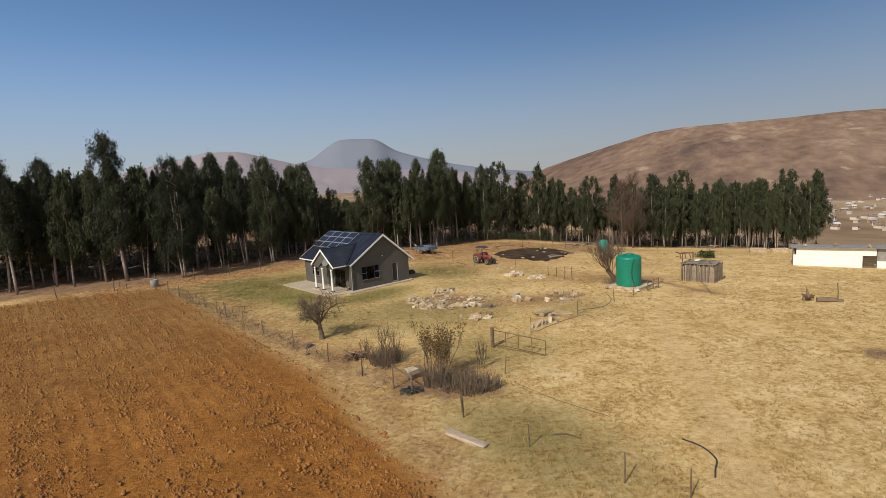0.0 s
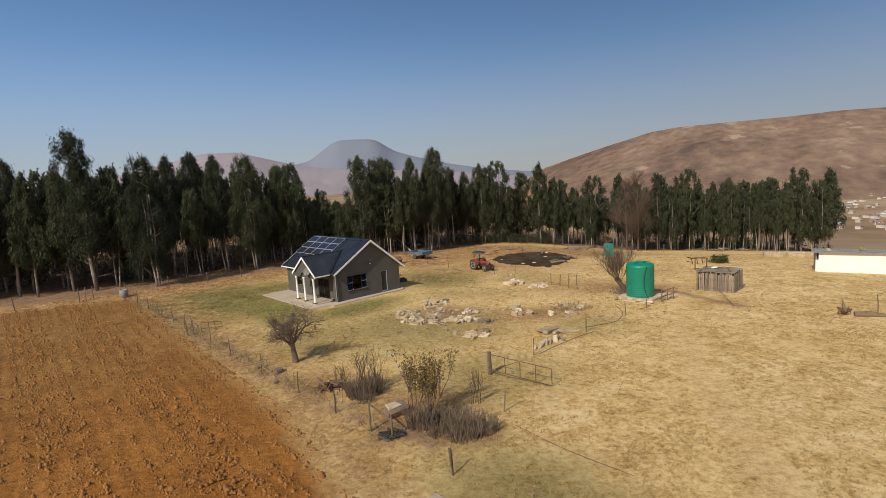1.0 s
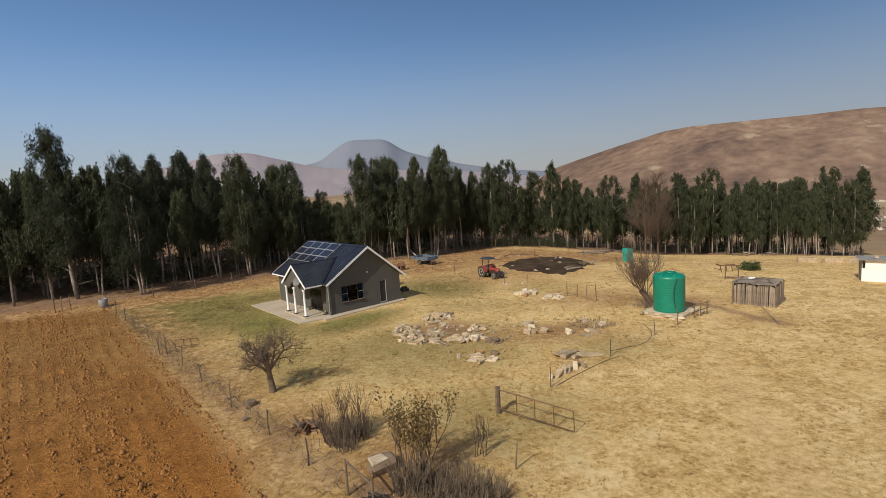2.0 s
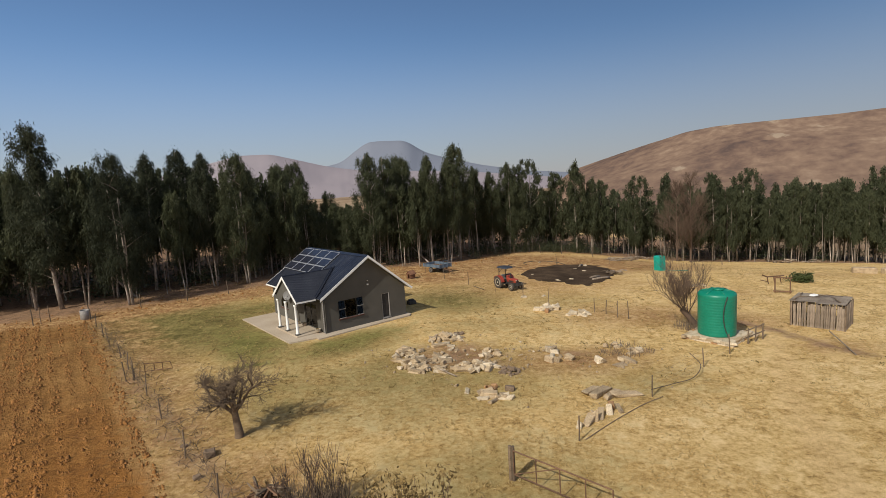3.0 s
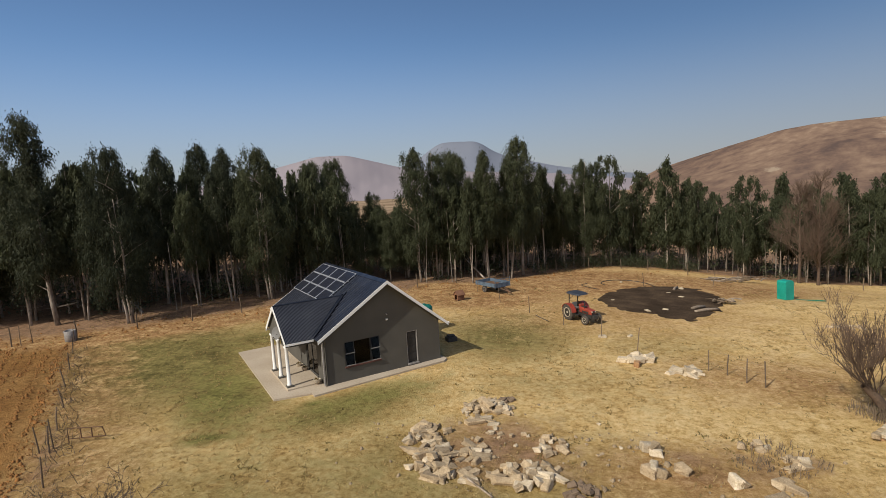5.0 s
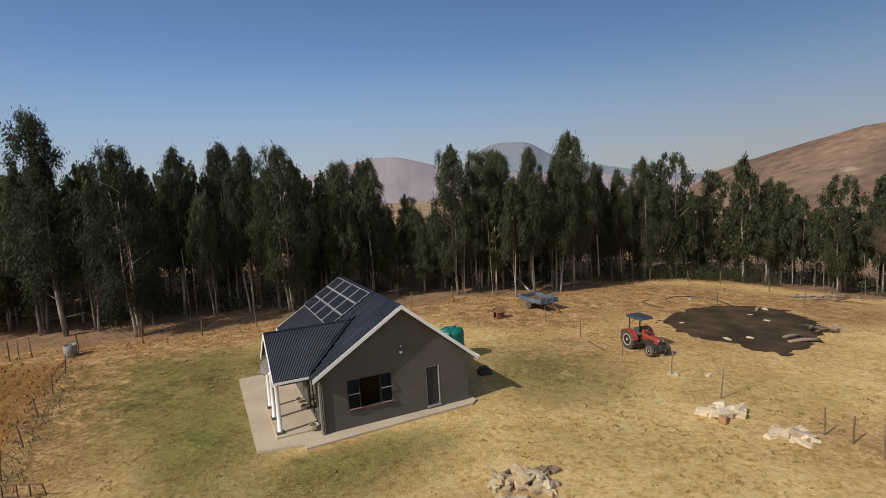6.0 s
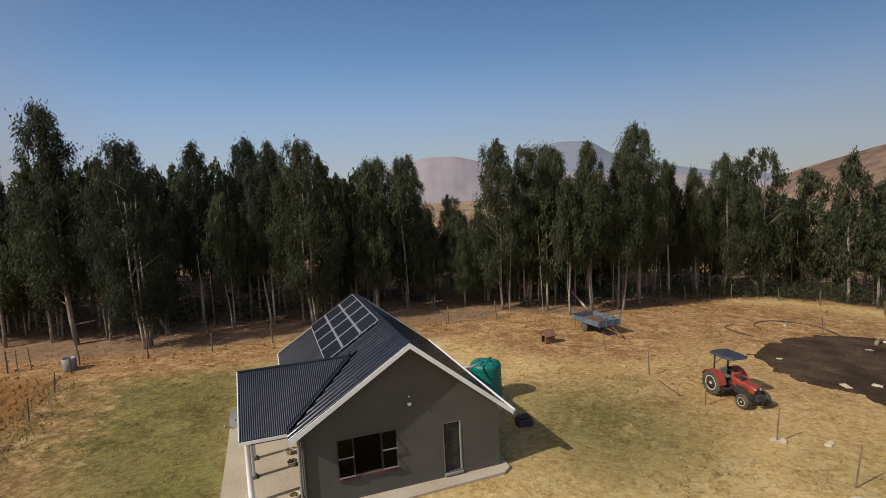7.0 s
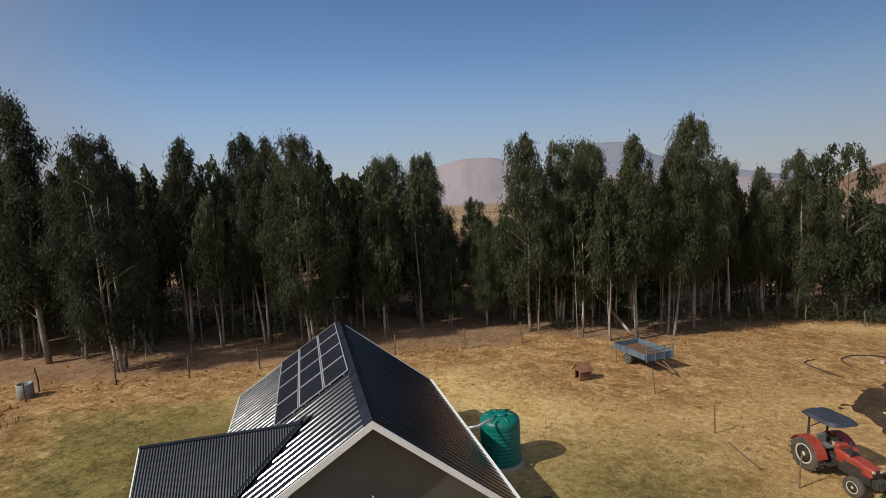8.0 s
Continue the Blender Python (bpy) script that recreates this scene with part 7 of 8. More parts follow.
# ---- kennel ----
def kennel():
    k = empty("dog_kennel", pose(-1.75, 82.2, lz(-1.75, 82.2), 0, 0, -48) @ Matrix.Diagonal((0.8, 0.8, 1.0, 1)), "small reddish-brown wooden kennel with a pitched roof", "kennel")
    bm = bmesh.new()
    prism(bm, [(-0.42, 0.05), (0.42, 0.05), (0.42, 0.65), (0, 0.98), (-0.42, 0.65)], 0.03, pose(0, 0.47, 0))
    part("back_wall", bm, MAT["kennel"], k)
    for x in (-0.42, 0.39):
        bm = bmesh.new()
        box(bm, x, -0.5, 0.05, x + 0.03, 0.467, 0.66)
        part("side_wall", bm, MAT["kennel"], k)
    bm = bmesh.new()
    prism(bm, [(-0.42, 0.05), (-0.25, 0.05), (-0.25, 0.6), (0.25, 0.6), (0.25, 0.05), (0.42, 0.05), (0.42, 0.65), (0, 0.98), (-0.42, 0.65)], 0.03, pose(0, -0.533, 0))
    part("front_wall", bm, MAT["kennel"], k)
    bm = bmesh.new()
    box(bm, -0.39, -0.5, 0.03, 0.39, 0.467, 0.07)
    part("floor", bm, MAT["kennel"], k)
    for s in (-1, 1):
        bm = bmesh.new()
        prism(bm, [(0, 1.0), (s * 0.58, 0.56), (s * 0.58, 0.6), (0, 1.045)], 1.2, pose(0, -0.62, 0))
        part("roof_board", bm, MAT["kennel"], k)


kennel()


# ---- wheels ----
def wheel(name, parent, m, r, w, rim_r, rim_mat, lugs=0):
    bm = bmesh.new()
    lathe(bm, [(rim_r, -w * 0.42), (r * 0.86, -w * 0.5), (r * 0.97, -w * 0.42), (r, -w * 0.2), (r, w * 0.2), (r * 0.97, w * 0.42), (r * 0.86, w * 0.5), (rim_r, w * 0.42), (rim_r * 0.97, w * 0.2), (rim_r * 0.97, -w * 0.2), (rim_r, -w * 0.42)], 30, None, "y")
    t = part(name, bm, MAT["tyre"], parent, smooth=True)
    t.matrix_basis = m
    if lugs:
        bm = bmesh.new()
        for k in range(lugs):
            for s in (-1, 1):
                a = 2 * math.pi * (k + (0.5 if s > 0 else 0)) / lugs
                mm = pose(0, 0, 0, 0, math.degrees(-a), 0) @ pose(r, s * w * 0.22, 0, s * 32, 0, 0)
                box(bm, -0.02, -w * 0.26, -0.035, 0.045, w * 0.26, 0.035, m=mm)
        part("tread", bm, MAT["tyre"], t)
    bm = bmesh.new()
    lathe(bm, [(0.01, -w * 0.3), (rim_r * 0.35, -w * 0.32), (rim_r * 0.45, -w * 0.22), (rim_r * 0.8, -w * 0.2), (rim_r * 0.9, -w * 0.42), (rim_r * 1.06, -w * 0.47), (rim_r, w * 0.34), (rim_r * 0.9, w * 0.3), (rim_r * 0.5, 0.06), (0.01, 0.06)], 24, None, "y")
    rim = part("rim", bm, rim_mat, t, smooth=True)
    bm = bmesh.new()
    lathe(bm, [(0.01, -w * 0.45), (rim_r * 0.22, -w * 0.43), (rim_r * 0.26, -w * 0.3), (rim_r * 0.26, 0.06), (0.01, 0.08)], 14, None, "y")
    part("hub", bm, rim_mat, t)
    return t


# ---- tractor ----
def tractor():
    z = lz(9.3, 74.7)
    t = empty("tractor", pose(9.25, 75.35, z, 0, 0, -59.5), "red farm tractor with dark canopy and cream rims", "tractor")
    for s in (-1, 1):
        wheel("rear_wheel", t, pose(0, s * 0.72, 0.71, 0, 0, 0 if s < 0 else 180), 0.71, 0.42, 0.4, MAT["cream"], 18)
        wheel("front_wheel", t, pose(2.15, s * 0.66, 0.4, 0, 0, (0 if s < 0 else 180) + 5), 0.4, 0.24, 0.22, MAT["cream"])
        bm = bmesh.new()
        pts = [(math.cos(radians(a)) * 0.8, math.sin(radians(a)) * 0.8 + 0.68) for a in range(8, 160, 16)]
        outer = [(-x, h) for x, h in pts]
        inner = [(-x * 0.95, (h - 0.68) * 0.95 + 0.68) for x, h in reversed(pts)]
        prism(bm, [(-x, h) for x, h in outer + inner], 0.46, pose(0, s * 0.72 - 0.23, 0))
        part("fender", bm, MAT["red"], t, "red curved fender")
    bm = bmesh.new()
    box(bm, 0.85, -0.27, 0.78, 2.45, 0.27, 1.32, 0.07)
    for v in bm.verts:
        if v.co.x > 1.6 and v.co.z > 1.0:
            v.co.z -= 0.14 * (v.co.x - 1.6) / 0.85
    bonnet = part("bonnet", bm, MAT["red"], t, "glossy red bonnet")
    bm = bmesh.new()
    box(bm, 1.05, -0.2, 1.322, 1.58, 0.2, 1.335, 0.004)
    part("bonnet_panel", bm, MAT["black"], bonnet, "black vented panel")
    bm = bmesh.new()
    for zz in (0.85, 0.93, 1.01, 1.09):
        box(bm, 2.455, -0.2, zz, 2.475, 0.2, zz + 0.05)
    part("grille", bm, MAT["black"], t)
    for s in (-1, 1):
        bm = bmesh.new()
        box(bm, 1.25, s * 0.272 - 0.004, 0.86, 2.1, s * 0.272 + 0.004, 1.02, 0.003)
        part("side_grille", bm, MAT["black"], bonnet, "black louvred side panel")
    bm = bmesh.new()
    for y in (-0.2, -0.1, 0.0, 0.1, 0.2):
        box(bm, 2.46, y - 0.045, 0.48, 2.72, y + 0.045, 0.82, 0.02)
    part("front_weight", bm, MAT["black"], t, "stack of black cast front weights")
    for s in (-1, 1):
        bm = bmesh.new()
        lathe(bm, [(0.01, -0.03), (0.06, -0.03), (0.065, 0.02), (0.01, 0.03)], 14, pose(2.46, s * 0.16, 1.08, 0, 0, 90), "y")
        part("headlight", bm, MAT["cream"], t)
    bm = bmesh.new()
    box(bm, 0.9, -0.2, 0.42, 2.3, 0.2, 0.78, 0.05)
    box(bm, -0.3, -0.18, 0.45, 0.92, 0.18, 0.85, 0.05)
    part("engine", bm, MAT["black"], t)
    bm = bmesh.new()
    tube(bm, [(2.15, -0.6, 0.42), (2.15, 0, 0.5), (2.15, 0.6, 0.42)], 0.06, 8)
    part("front_axle", bm, MAT["black"], t)
    bm = bmesh.new()
    tube(bm, [(0, -0.6, 0.7), (0, 0.6, 0.7)], 0.1, 8)
    part("rear_axle", bm, MAT["black"], t)
    bm = bmesh.new()
    box(bm, 0.2, -0.6, 0.56, 0.95, 0.6, 0.61, 0.01)
    part("footplate", bm, MAT["black"], t)
    bm = bmesh.new()
    box(bm, 0.78, -0.25, 1.05, 1.0, 0.25, 1.5, 0.04)
    part("dashboard", bm, MAT["red"], t)
    bm = bmesh.new()
    box(bm, -0.1, -0.24, 0.98, 0.35, 0.24, 1.08, 0.03)
    box(bm, -0.16, -0.24, 1.06, -0.05, 0.24, 1.48, 0.03)
    part("seat", bm, MAT["dish"], t, "worn grey seat")
    bm = bmesh.new()
    tube(bm, [(0.8, 0, 1.4), (0.62, 0, 1.52)], 0.02, 6)
    ring = [(0.6 + 0.08 * math.cos(a) , 0.19 * math.sin(a), 1.54 + 0.17 * math.cos(a) * 0.5) for a in np.linspace(0, 2 * math.pi, 19)]
    tube(bm, ring, 0.016, 5, False)
    part("steering_wheel", bm, MAT["black"], t)
    bm = bmesh.new()
    tube(bm, [(1.55, -0.22, 1.2), (1.55, -0.22, 1.75), (1.52, -0.22, 1.85)], 0.035, 8)
    part("exhaust", bm, MAT["black"], t)
    for y in (-0.45, 0.45):
        bm = bmesh.new()
        tube(bm, [(-0.3, y, 0.9), (-0.22, y, 2.32)], 0.045, 6)
        part("canopy_post", bm, MAT["black"], t)
        bm = bmesh.new()
        tube(bm, [(-0.24, y, 1.75), (0.5, y, 2.32)], 0.022, 6)
        part("canopy_brace", bm, MAT["black"], t)
    bm = bmesh.new()
    prism(bm, [(0.275 + 0.92 * math.copysign(abs(math.cos(a)) ** 0.45, math.cos(a)), 0.68 * math.copysign(abs(math.sin(a)) ** 0.45, math.sin(a))) for a in np.linspace(0, 2 * math.pi, 28, endpoint=False)], 0.12, Matrix(((1, 0, 0, 0), (0, 0, 1, 0), (0, 1, 0, 2.3), (0, 0, 0, 1))) @ Matrix(((1, 0, 0, 0), (0, 1, 0, 0), (0, 0, 1, 0), (0, 0, 0, 1))))
    for v in bm.verts:
        if v.co.z > 2.35:
            v.co.x = 0.275 + (v.co.x - 0.275) * 0.86
            v.co.y *= 0.84
    part("canopy", bm, MAT["navy"], t, "dark blue-grey canopy")


tractor()


# ---- trailer ----
def trailer():
    z = lz(1.6, 86.4)
    ang = math.degrees(math.atan2(-2.4, 2.18))
    t = empty("farm_trailer", pose(1.55, 86.6, z, 0, 0, ang), "faded blue tipping trailer with low drop sides", "trailer")
    L6, W6, H6 = 3.3, 2.1, 0.78
    bm = bmesh.new()
    box(bm, -L6 / 2, -W6 / 2, H6, L6 / 2, W6 / 2, H6 + 0.08, 0.01)
    part("deck", bm, MAT["rust"], t, "rusty brown deck")
    for name, a in (("side_board", (-L6 / 2, -W6 / 2 - 0.04, H6, L6 / 2 - 0.02, -W6 / 2 - 0.002, H6 + 0.42)), ("side_board", (-L6 / 2, W6 / 2 + 0.002, H6, L6 / 2 - 0.02, W6 / 2 + 0.04, H6 + 0.42)), ("tail_board", (-L6 / 2 - 0.04, -W6 / 2, H6, -L6 / 2 - 0.002, W6 / 2, H6 + 0.42)), ("head_board", (L6 / 2 + 0.002, -W6 / 2, H6 - 0.05, L6 / 2 + 0.05, W6 / 2, H6 + 0.42))):
        bm = bmesh.new()
        box(bm, *a, 0.008)
        horizontal = abs(a[3] - a[0]) > 1
        for zz in (H6 + 0.1, H6 + 0.28):
            if horizontal:
                y = a[1] - 0.012 if a[1] < 0 else a[4] + 0.012
                box(bm, a[0], min(y, y + 0.004), zz, a[3], max(y, y + 0.004) + 0.006, zz + 0.05)
        part(name, bm, MAT["blue"], t)
    for y in (-W6 / 2, -W6 / 6, W6 / 6, W6 / 2):
        bm = bmesh.new()
        box(bm, L6 / 2 + 0.055, y - 0.03, H6 - 0.1, L6 / 2 + 0.1, y + 0.03, H6 + (1.0 if abs(y) > 1 else 0.85), 0.006)
        part("stake_post", bm, MAT["blue"], t)
    for zz in (H6 + 0.6, H6 + 0.85):
        bm = bmesh.new()
        box(bm, L6 / 2 + 0.06, -W6 / 2, zz, L6 / 2 + 0.09, W6 / 2, zz + 0.04)
        part("ladder_rail", bm, MAT["blue"], t)
    bm = bmesh.new()
    box(bm, -L6 / 2 + 0.1, -0.4, H6 - 0.14, L6 / 2, -0.3, H6, 0.01)
    box(bm, -L6 / 2 + 0.1, 0.3, H6 - 0.14, L6 / 2, 0.4, H6, 0.01)
    tube(bm, [(-0.3, -0.85, 0.38), (-0.3, 0.85, 0.38)], 0.06, 8)
    part("chassis", bm, MAT["black"], t)
    bm = bmesh.new()
    tube(bm, [(L6 / 2 - 0.3, -0.35, H6 - 0.1), (L6 / 2 + 1.3, 0, 0.32), (L6 / 2 + 1.45, 0, 0.28)], 0.05, 6)
    tube(bm, [(L6 / 2 - 0.3, 0.35, H6 - 0.1), (L6 / 2 + 1.3, 0, 0.32)], 0.05, 6)
    tube(bm, [(L6 / 2 + 0.7, 0.1, 0.05), (L6 / 2 + 0.7, 0.1, 0.6)], 0.04, 6)
    part("drawbar", bm, MAT["rust"], t)
    for s in (-1, 1):
        wheel("wheel", t, pose(-0.3, s * 0.88, 0.38, 0, 0, 0 if s < 0 else 180), 0.38, 0.24, 0.2, MAT["sheet"])


trailer()


# ---- white byre ----
def byre():
    ang = math.degrees(math.atan2(59.9 - 64.3, 54.9 - 48.5))
    z = lz(53, 61)
    b = empty("byre", pose(48.5, 64.4, z, 0, 0, ang) @ Matrix.Diagonal((0.82, 1, 1, 1)), "long low cream-painted byre with a flat sheet roof", "shed")
    L7, D7, H7 = 17.0, 2.4, 2.35
    for name, a, mat_used in (("wall", (0, 0, -0.5, 8.6, 0.15, H7 * 0.62), "cream_wall"), ("wall", (0.35, -0.02, H7 * 0.62 + 0.01, 10.2, 0.13, H7), "cream_wall"), ("wall", (10.3, 0, -0.5, L7, 0.15, H7 * 0.35), "cream_wall"), ("wall", (10.3, 0.03, H7 * 0.36, L7, 0.14, H7), "sheet"), ("wall", (0, D7 - 0.15, -0.5, L7, D7, H7), "cream_wall"), ("wall", (0, 0.152, -0.5, 0.15, D7 - 0.152, H7), "sheet"), ("wall", (L7 - 0.15, 0.152, -0.5, L7, D7 - 0.152, H7), "sheet")):
        bm = bmesh.new()
        box(bm, *a, 0.01)
        part(name, bm, MAT[mat_used], b)
    for k in range(5):
        bm = bmesh.new()
        box(bm, 8.62, 0.05, 0.0 + k * 0.26, 10.28, 0.09, 0.07 + k * 0.26, 0.005)
        part("gate_bar", bm, MAT["post"], b)
    bm = bmesh.new()
    for i in range(60):
        box(bm, -0.4 + i * 0.3, -0.45, H7 + 0.05, -0.4 + i * 0.3 + 0.295, D7 + 0.4, H7 + 0.075 + 0.02 * (i % 2))
    part("roof", bm, MAT["sheet"], b, "weathered grey roof sheets")
    for k in range(4):
        place("roof_stone", LUMPS[k], b, pose(1.5 + 4 * k, 0.6 + (k % 2), H7 + 0.09, 0, 0, 40 * k))


byre()


# ---- village in the valley ----
def village():
    rng = random.Random(17)
    wall_m = [material("village_wall", [c, tuple(min(1, q * 1.2) for q in c)], 0.4, 4, 0.9, bump=0) for c in ((0.40, 0.33, 0.26), (0.50, 0.44, 0.37), (0.27, 0.19, 0.14))]
    roof_m = [material("village_roof", [c, tuple(min(1, q * 1.3) for q in c)], 0.4, 4, 0.6, bump=0) for c in ((0.33, 0.31, 0.29), (0.46, 0.44, 0.42), (0.20, 0.13, 0.10))]
    protos = []
    for k in range(5):
        L8, W8, H8 = 4.6 + 1.2 * (k % 3), 4.0, 2.4
        h = empty("village_house", pose(0, 0, 0), "small pale village house with a metal roof in the valley", "house", "valley village")
        bm = bmesh.new()
        box(bm, -L8 / 2, -W8 / 2, -1.5, L8 / 2, W8 / 2, H8)
        part("wall", bm, wall_m[k % 3], h)
        bm = bmesh.new()
        prism(bm, [(-W8 / 2 - 0.4, H8 + 0.01), (W8 / 2 + 0.4, H8 + 0.01), (0, H8 + (1.5 if k != 3 else 0.35))], L8 + 0.8, pose(-L8 / 2 - 0.4, 0, 0, 0, 0, -90))
        part("roof", bm, roof_m[(k + 1) % 3], h)
        for x in (-L8 * 0.28, L8 * 0.28):
            bm = bmesh.new()
            box(bm, x - 0.6, -W8 / 2 - 0.04, 0.9, x + 0.6, -W8 / 2 - 0.005, 2.0)
            part("window", bm, MAT["dark"], h)
        protos.append(h)
    spots = []
    while len(spots) < 215:
        az, el = (rng.uniform(39.5, 50), rng.uniform(1.5, 5.8)) if len(spots) < 175 else (rng.uniform(14, 20), rng.uniform(1.4, 2.6))
        r = 58 / math.tan(radians(el))
        x, y = r * math.sin(radians(az)), r * math.cos(radians(az))
        if r < 470 or any((x - a) ** 2 + (y - b) ** 2 < 11 ** 2 for a, b in spots):
            continue
        spots.append((x, y))
    for k, (x, y) in enumerate(spots):
        m = pose(x, y, lz(x, y) + 0.4, 0, 0, rng.choice((20, 25, 110, -15)) + rng.uniform(-8, 8))
        if k < 5:
            protos[k].matrix_basis = m
        else:
            copy_thing(protos[k % 5], m)


village()


# ---- clods, tufts and litter ----
def scatter():
    rng = np.random.default_rng(12)
    n = 260000
    x, y = rng.uniform(-52, 6, n), rng.uniform(8, 67, n)
    across = x * math.cos(radians(38)) + y * math.sin(radians(38)) + 0.5 * np.sin(x * 0.21 + y * 0.13)
    rows = np.sin(across * 2 * math.pi / 0.95)
    wide = np.cos(across * 2 * math.pi / 5.4)
    lump = np.array([noise.noise((a * 0.5, b * 0.5, 2)) for a, b in zip(x, y)])
    keep = inside(x, y, FIELD) & (0.55 * rows + 0.4 * wide + 0.45 * lump + rng.uniform(-1.2, 1.2, n) > 0.70)
    x, y = x[keep], y[keep]
    k = len(x)
    s = np.clip(rng.gamma(1.5, 0.021, k), 0, 0.13) + 0.02
    base = np.array([[1, 0.1, -0.3], [0.2, 0.95, -0.3], [-0.9, 0.3, -0.3], [-0.3, -0.95, -0.3], [0.55, 0.3, 0.62], [-0.45, 0.2, 0.75], [0.1, -0.5, 0.6]], float)
    v = base[None] * (s[:, None, None] * rng.uniform(0.65, 1.3, (k, 7, 1)))
    a = rng.uniform(0, 6.28, k)
    ca, sa = np.cos(a)[:, None], np.sin(a)[:, None]
    vx = v[..., 0] * ca - v[..., 1] * sa
    vy = v[..., 0] * sa + v[..., 1] * ca
    z = lie(x, y) + 0.02 + 0.2 * s
    V = np.stack([vx + x[:, None], vy + y[:, None], v[..., 2] + z[:, None]], -1).reshape(-1, 3)
    F8 = np.array([[0, 1, 4], [1, 5, 4], [1, 2, 5], [2, 3, 6], [2, 6, 5], [3, 0, 6], [0, 4, 6], [4, 5, 6]])
    F = (F8[None] + 7 * np.arange(k)[:, None, None]).reshape(-1, 3)
    tagged(new("soil_clods", fast_mesh("soil_clods", V, F, MAT["clod"])), "loose clods of ploughed reddish soil", "soil", kind="stuff")

    n = 120000
    x = rng.uniform(-36, 60, n)
    y = rng.uniform(12, 92, n)
    patch = np.array([noise.noise((a * 0.3, b * 0.3, 4)) for a, b in zip(x, y)])
    d_house = np.hypot(x + 6, y - 64)
    keep = ~inside(x, y, FIELD) & (d_house > 9.5) & (patch + rng.uniform(-0.5, 0.5, n) > -0.1) & (dist_line(x, y, TRACK) > 1.2) & (rng.uniform(0, 1, n) < np.clip(1.2 - (y - 12) / 55, 0.42, 1))
    keep &= ~inside(x, y, [(11, 73), (28, 73), (28, 93), (11, 93)])
    x, y = x[keep], y[keep]
    k = len(x) * 5
    x, y = np.repeat(x, 5) + rng.normal(0, 0.06, k), np.repeat(y, 5) + rng.normal(0, 0.06, k)
    h = rng.uniform(0.03, 0.10, k) * np.clip(1.9 - 0.03 * y, 1.0, 1.5)
    a = rng.uniform(0, 6.28, k)
    w = rng.uniform(0.015, 0.04, k)
    z = lie(x, y)
    p = np.stack([x, y, z], -1)
    side = np.stack([np.cos(a), np.sin(a), np.zeros(k)], -1) * w[:, None]
    top = np.stack([rng.normal(0, 0.07, k), rng.normal(0, 0.07, k), h], -1)
    V = np.stack([p - side, p + side, p + top], 1).reshape(-1, 3)
    F = np.arange(k * 3).reshape(-1, 3)
    tagged(new("dry_grass", fast_mesh("dry_grass", V, F, MAT["tuft"])), "short tufts of dry straw-coloured grass", "grass", kind="stuff")

    # crumbs of stone round the piles, lumps of earth along the back fence
    for name, label, mat_key, count, line, wide, most in (("rubble", "small broken stones strewn round the piles", "stone", 700, [(-1, 52), (3, 51), (7, 50.5), (15, 50.5)], 2.6, 0.11), ("earth_lumps", "dug lumps of reddish earth along the back fence", "clod", 1500, FENCE_BACK + [(-2, 91), (6, 96), (16, 101), (27, 102)], 2.2, 0.12)):
        t = rng.uniform(0, len(line) - 1.001, count)
        at, part_way = np.array(line), (t % 1)[:, None]
        p = at[t.astype(int)] * (1 - part_way) + at[t.astype(int) + 1] * part_way + rng.normal(0, wide, (count, 2))
        clump = np.array([noise.noise((a * 0.5, b * 0.5, 6)) for a, b in p])
        p = p[clump + rng.uniform(-0.3, 0.3, count) > 0.0]
        m = len(p)
        size = np.clip(rng.gamma(1.4, most * 0.3, m), 0.02, most * 1.4)
        v = base[None] * (size[:, None, None] * rng.uniform(0.6, 1.3, (m, 7, 1)))
        V = np.stack([v[..., 0] + p[:, :1], v[..., 1] + p[:, 1:], v[..., 2] + (lie(p[:, 0], p[:, 1]) + 0.02 + 0.2 * size)[:, None]], -1).reshape(-1, 3)
        tagged(new(name, fast_mesh(name, V, (F8[None] + 7 * np.arange(m)[:, None, None]).reshape(-1, 3), MAT[mat_key])), label, "stones" if mat_key == "stone" else "soil", kind="stuff")

    # dead weeds and runners along the field fence
    line = np.array([(-33, 67.6), (-25.3, 58.5), (-18.7, 50.6), (-10.0, 39.8), (-2.0, 30.2)])
    bm = bmesh.new()
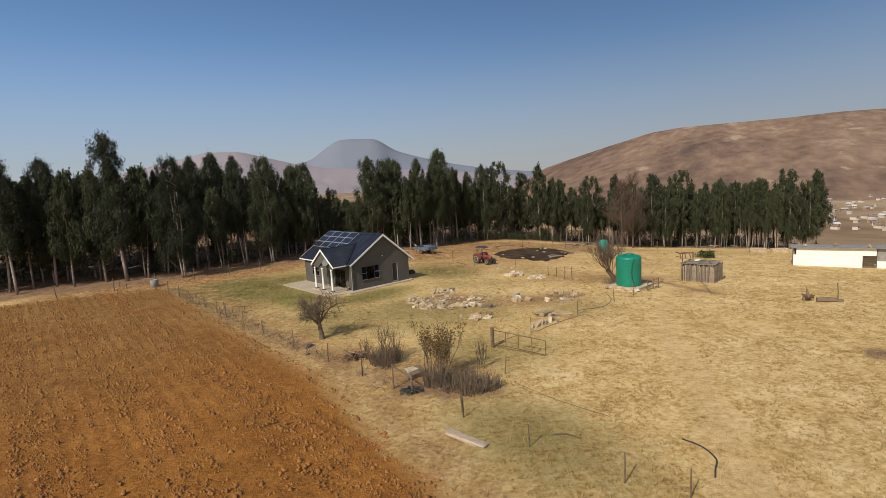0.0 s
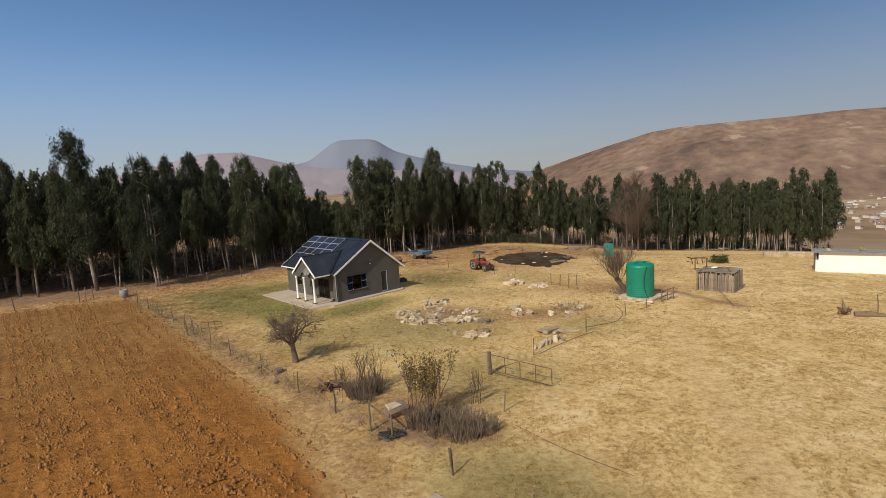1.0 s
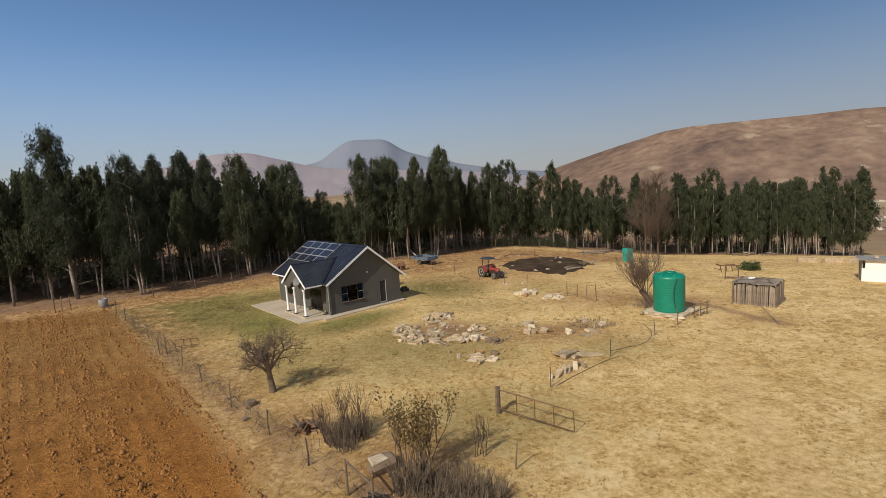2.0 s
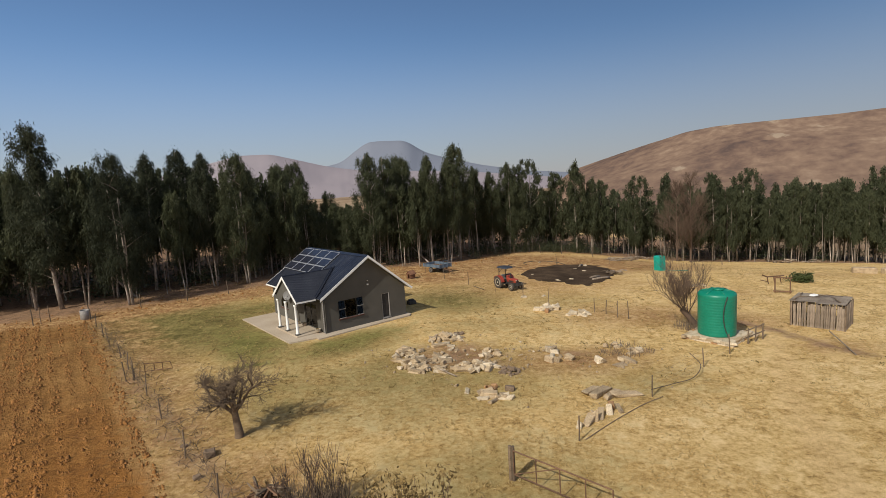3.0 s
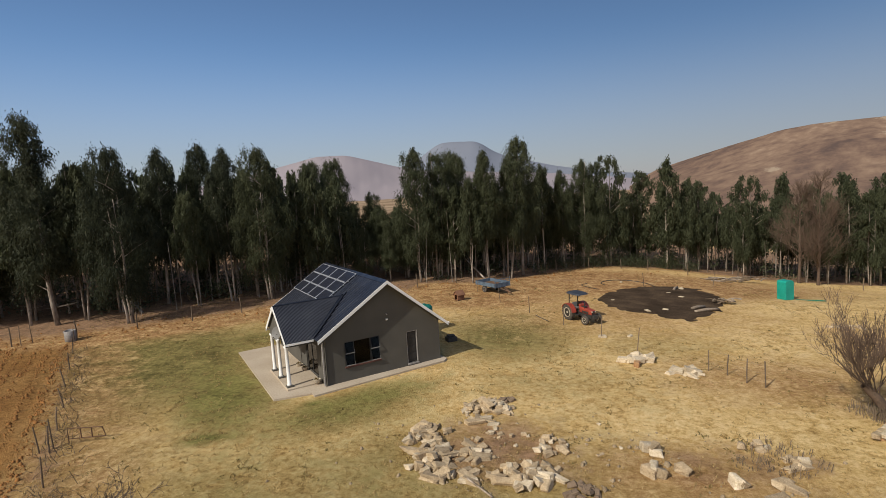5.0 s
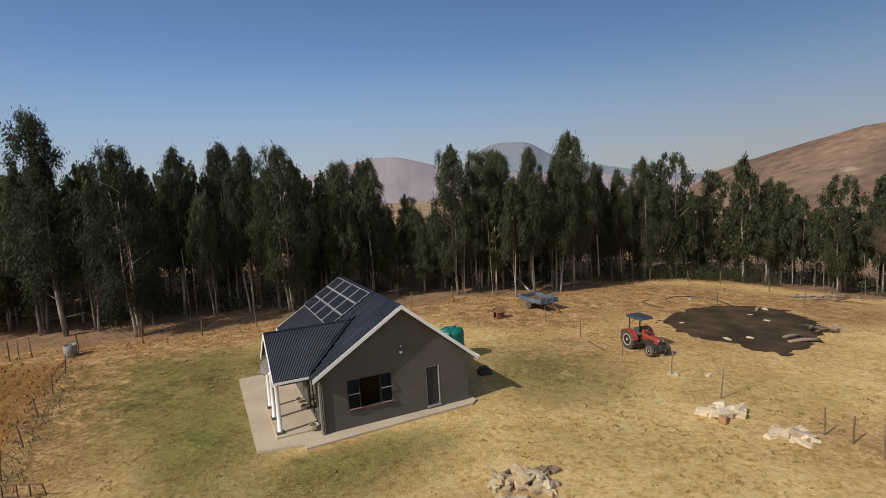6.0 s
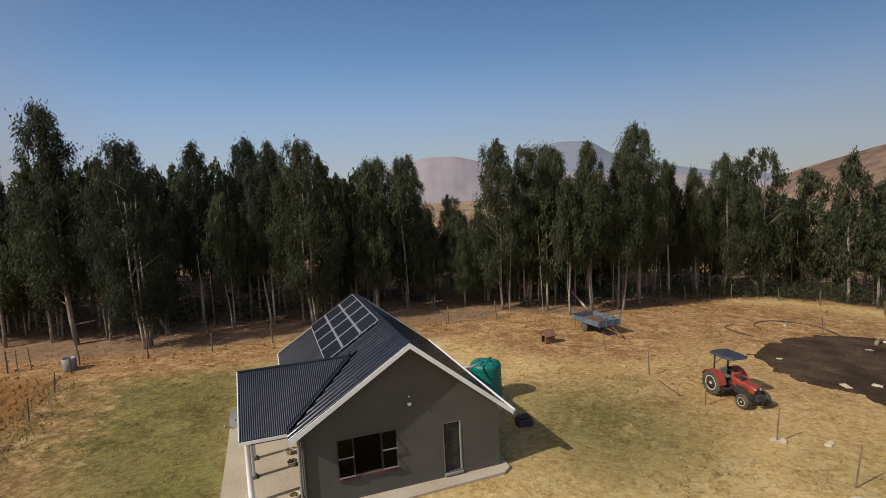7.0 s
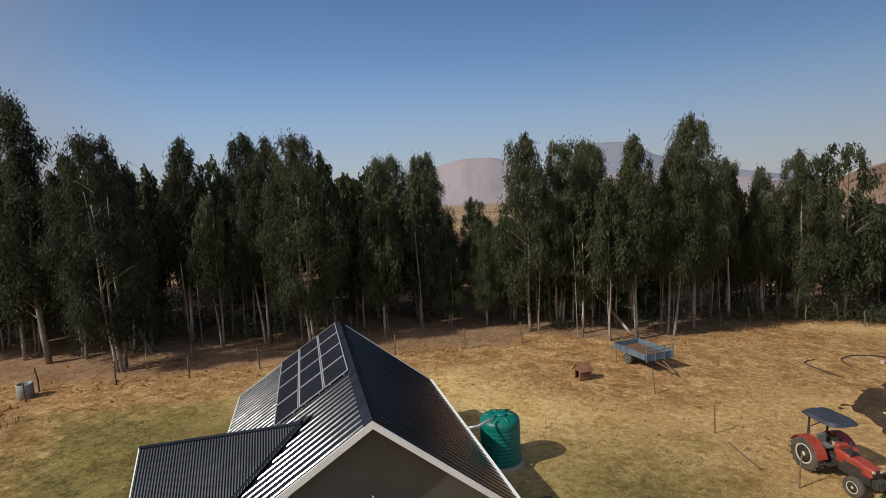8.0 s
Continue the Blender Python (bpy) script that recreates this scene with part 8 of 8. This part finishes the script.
    stray = random.Random(77)
    for i in range(520):
        q = stray.uniform(0.25, 3.999)
        c = line[int(q)] * (1 - q % 1) + line[int(q) + 1] * (q % 1)
        x0, y0 = c[0] + stray.gauss(0.2, 0.5), c[1] + stray.gauss(0.3, 0.5)
        a, ln = stray.uniform(0, 6.28), stray.uniform(0.2, 0.8)
        x1, y1 = x0 + math.cos(a) * ln, y0 + math.sin(a) * ln
        up = stray.uniform(0.05, 0.45)
        tube(bm, [(x0, y0, lz(x0, y0) - 0.02), ((x0 + x1) / 2, (y0 + y1) / 2, lz(x0, y0) + up), (x1, y1, lz(x1, y1) + up * stray.uniform(0.1, 1.0))], [0.016, 0.012, 0.006], 3, False)
    tagged(part("fence_weeds", bm, MAT["twig"]), "dead grey weeds and runners along the field fence", "weeds", kind="stuff")

    n = 4200
    x, y = rng.uniform(-30, 34, n), rng.uniform(44, 98, n)
    patch = np.array([noise.noise((a * 0.22, b * 0.22, 9)) + 0.6 * noise.noise((a * 0.9, b * 0.9, 1)) for a, b in zip(x, y)])
    keep = ~inside(x, y, FIELD) & (np.hypot(x + 8.5, y - 64.5) > 9.3) & (patch > 0.12) & ~inside(x, y, [(11, 73), (28, 73), (28, 93), (11, 93)])
    x, y = x[keep], y[keep]
    k = len(x) * 7
    x, y = np.repeat(x, 7) + rng.normal(0, 0.1, k), np.repeat(y, 7) + rng.normal(0, 0.1, k)
    a, w, h = rng.uniform(0, 6.28, k), rng.uniform(0.02, 0.05, k), rng.uniform(0.03, 0.11, k)
    p = np.stack([x, y, lie(x, y)], -1)
    side = np.stack([np.cos(a), np.sin(a), np.zeros(k)], -1) * w[:, None]
    top = np.stack([rng.normal(0, 0.07, k), rng.normal(0, 0.07, k), h], -1)
    V = np.stack([p - side, p + side, p + top], 1).reshape(-1, 3)
    tagged(new("yard_weeds", fast_mesh("yard_weeds", V, np.arange(k * 3).reshape(-1, 3), MAT["weed"])), "low olive-brown weeds in the trodden yard", "weeds", kind="stuff")


scatter()
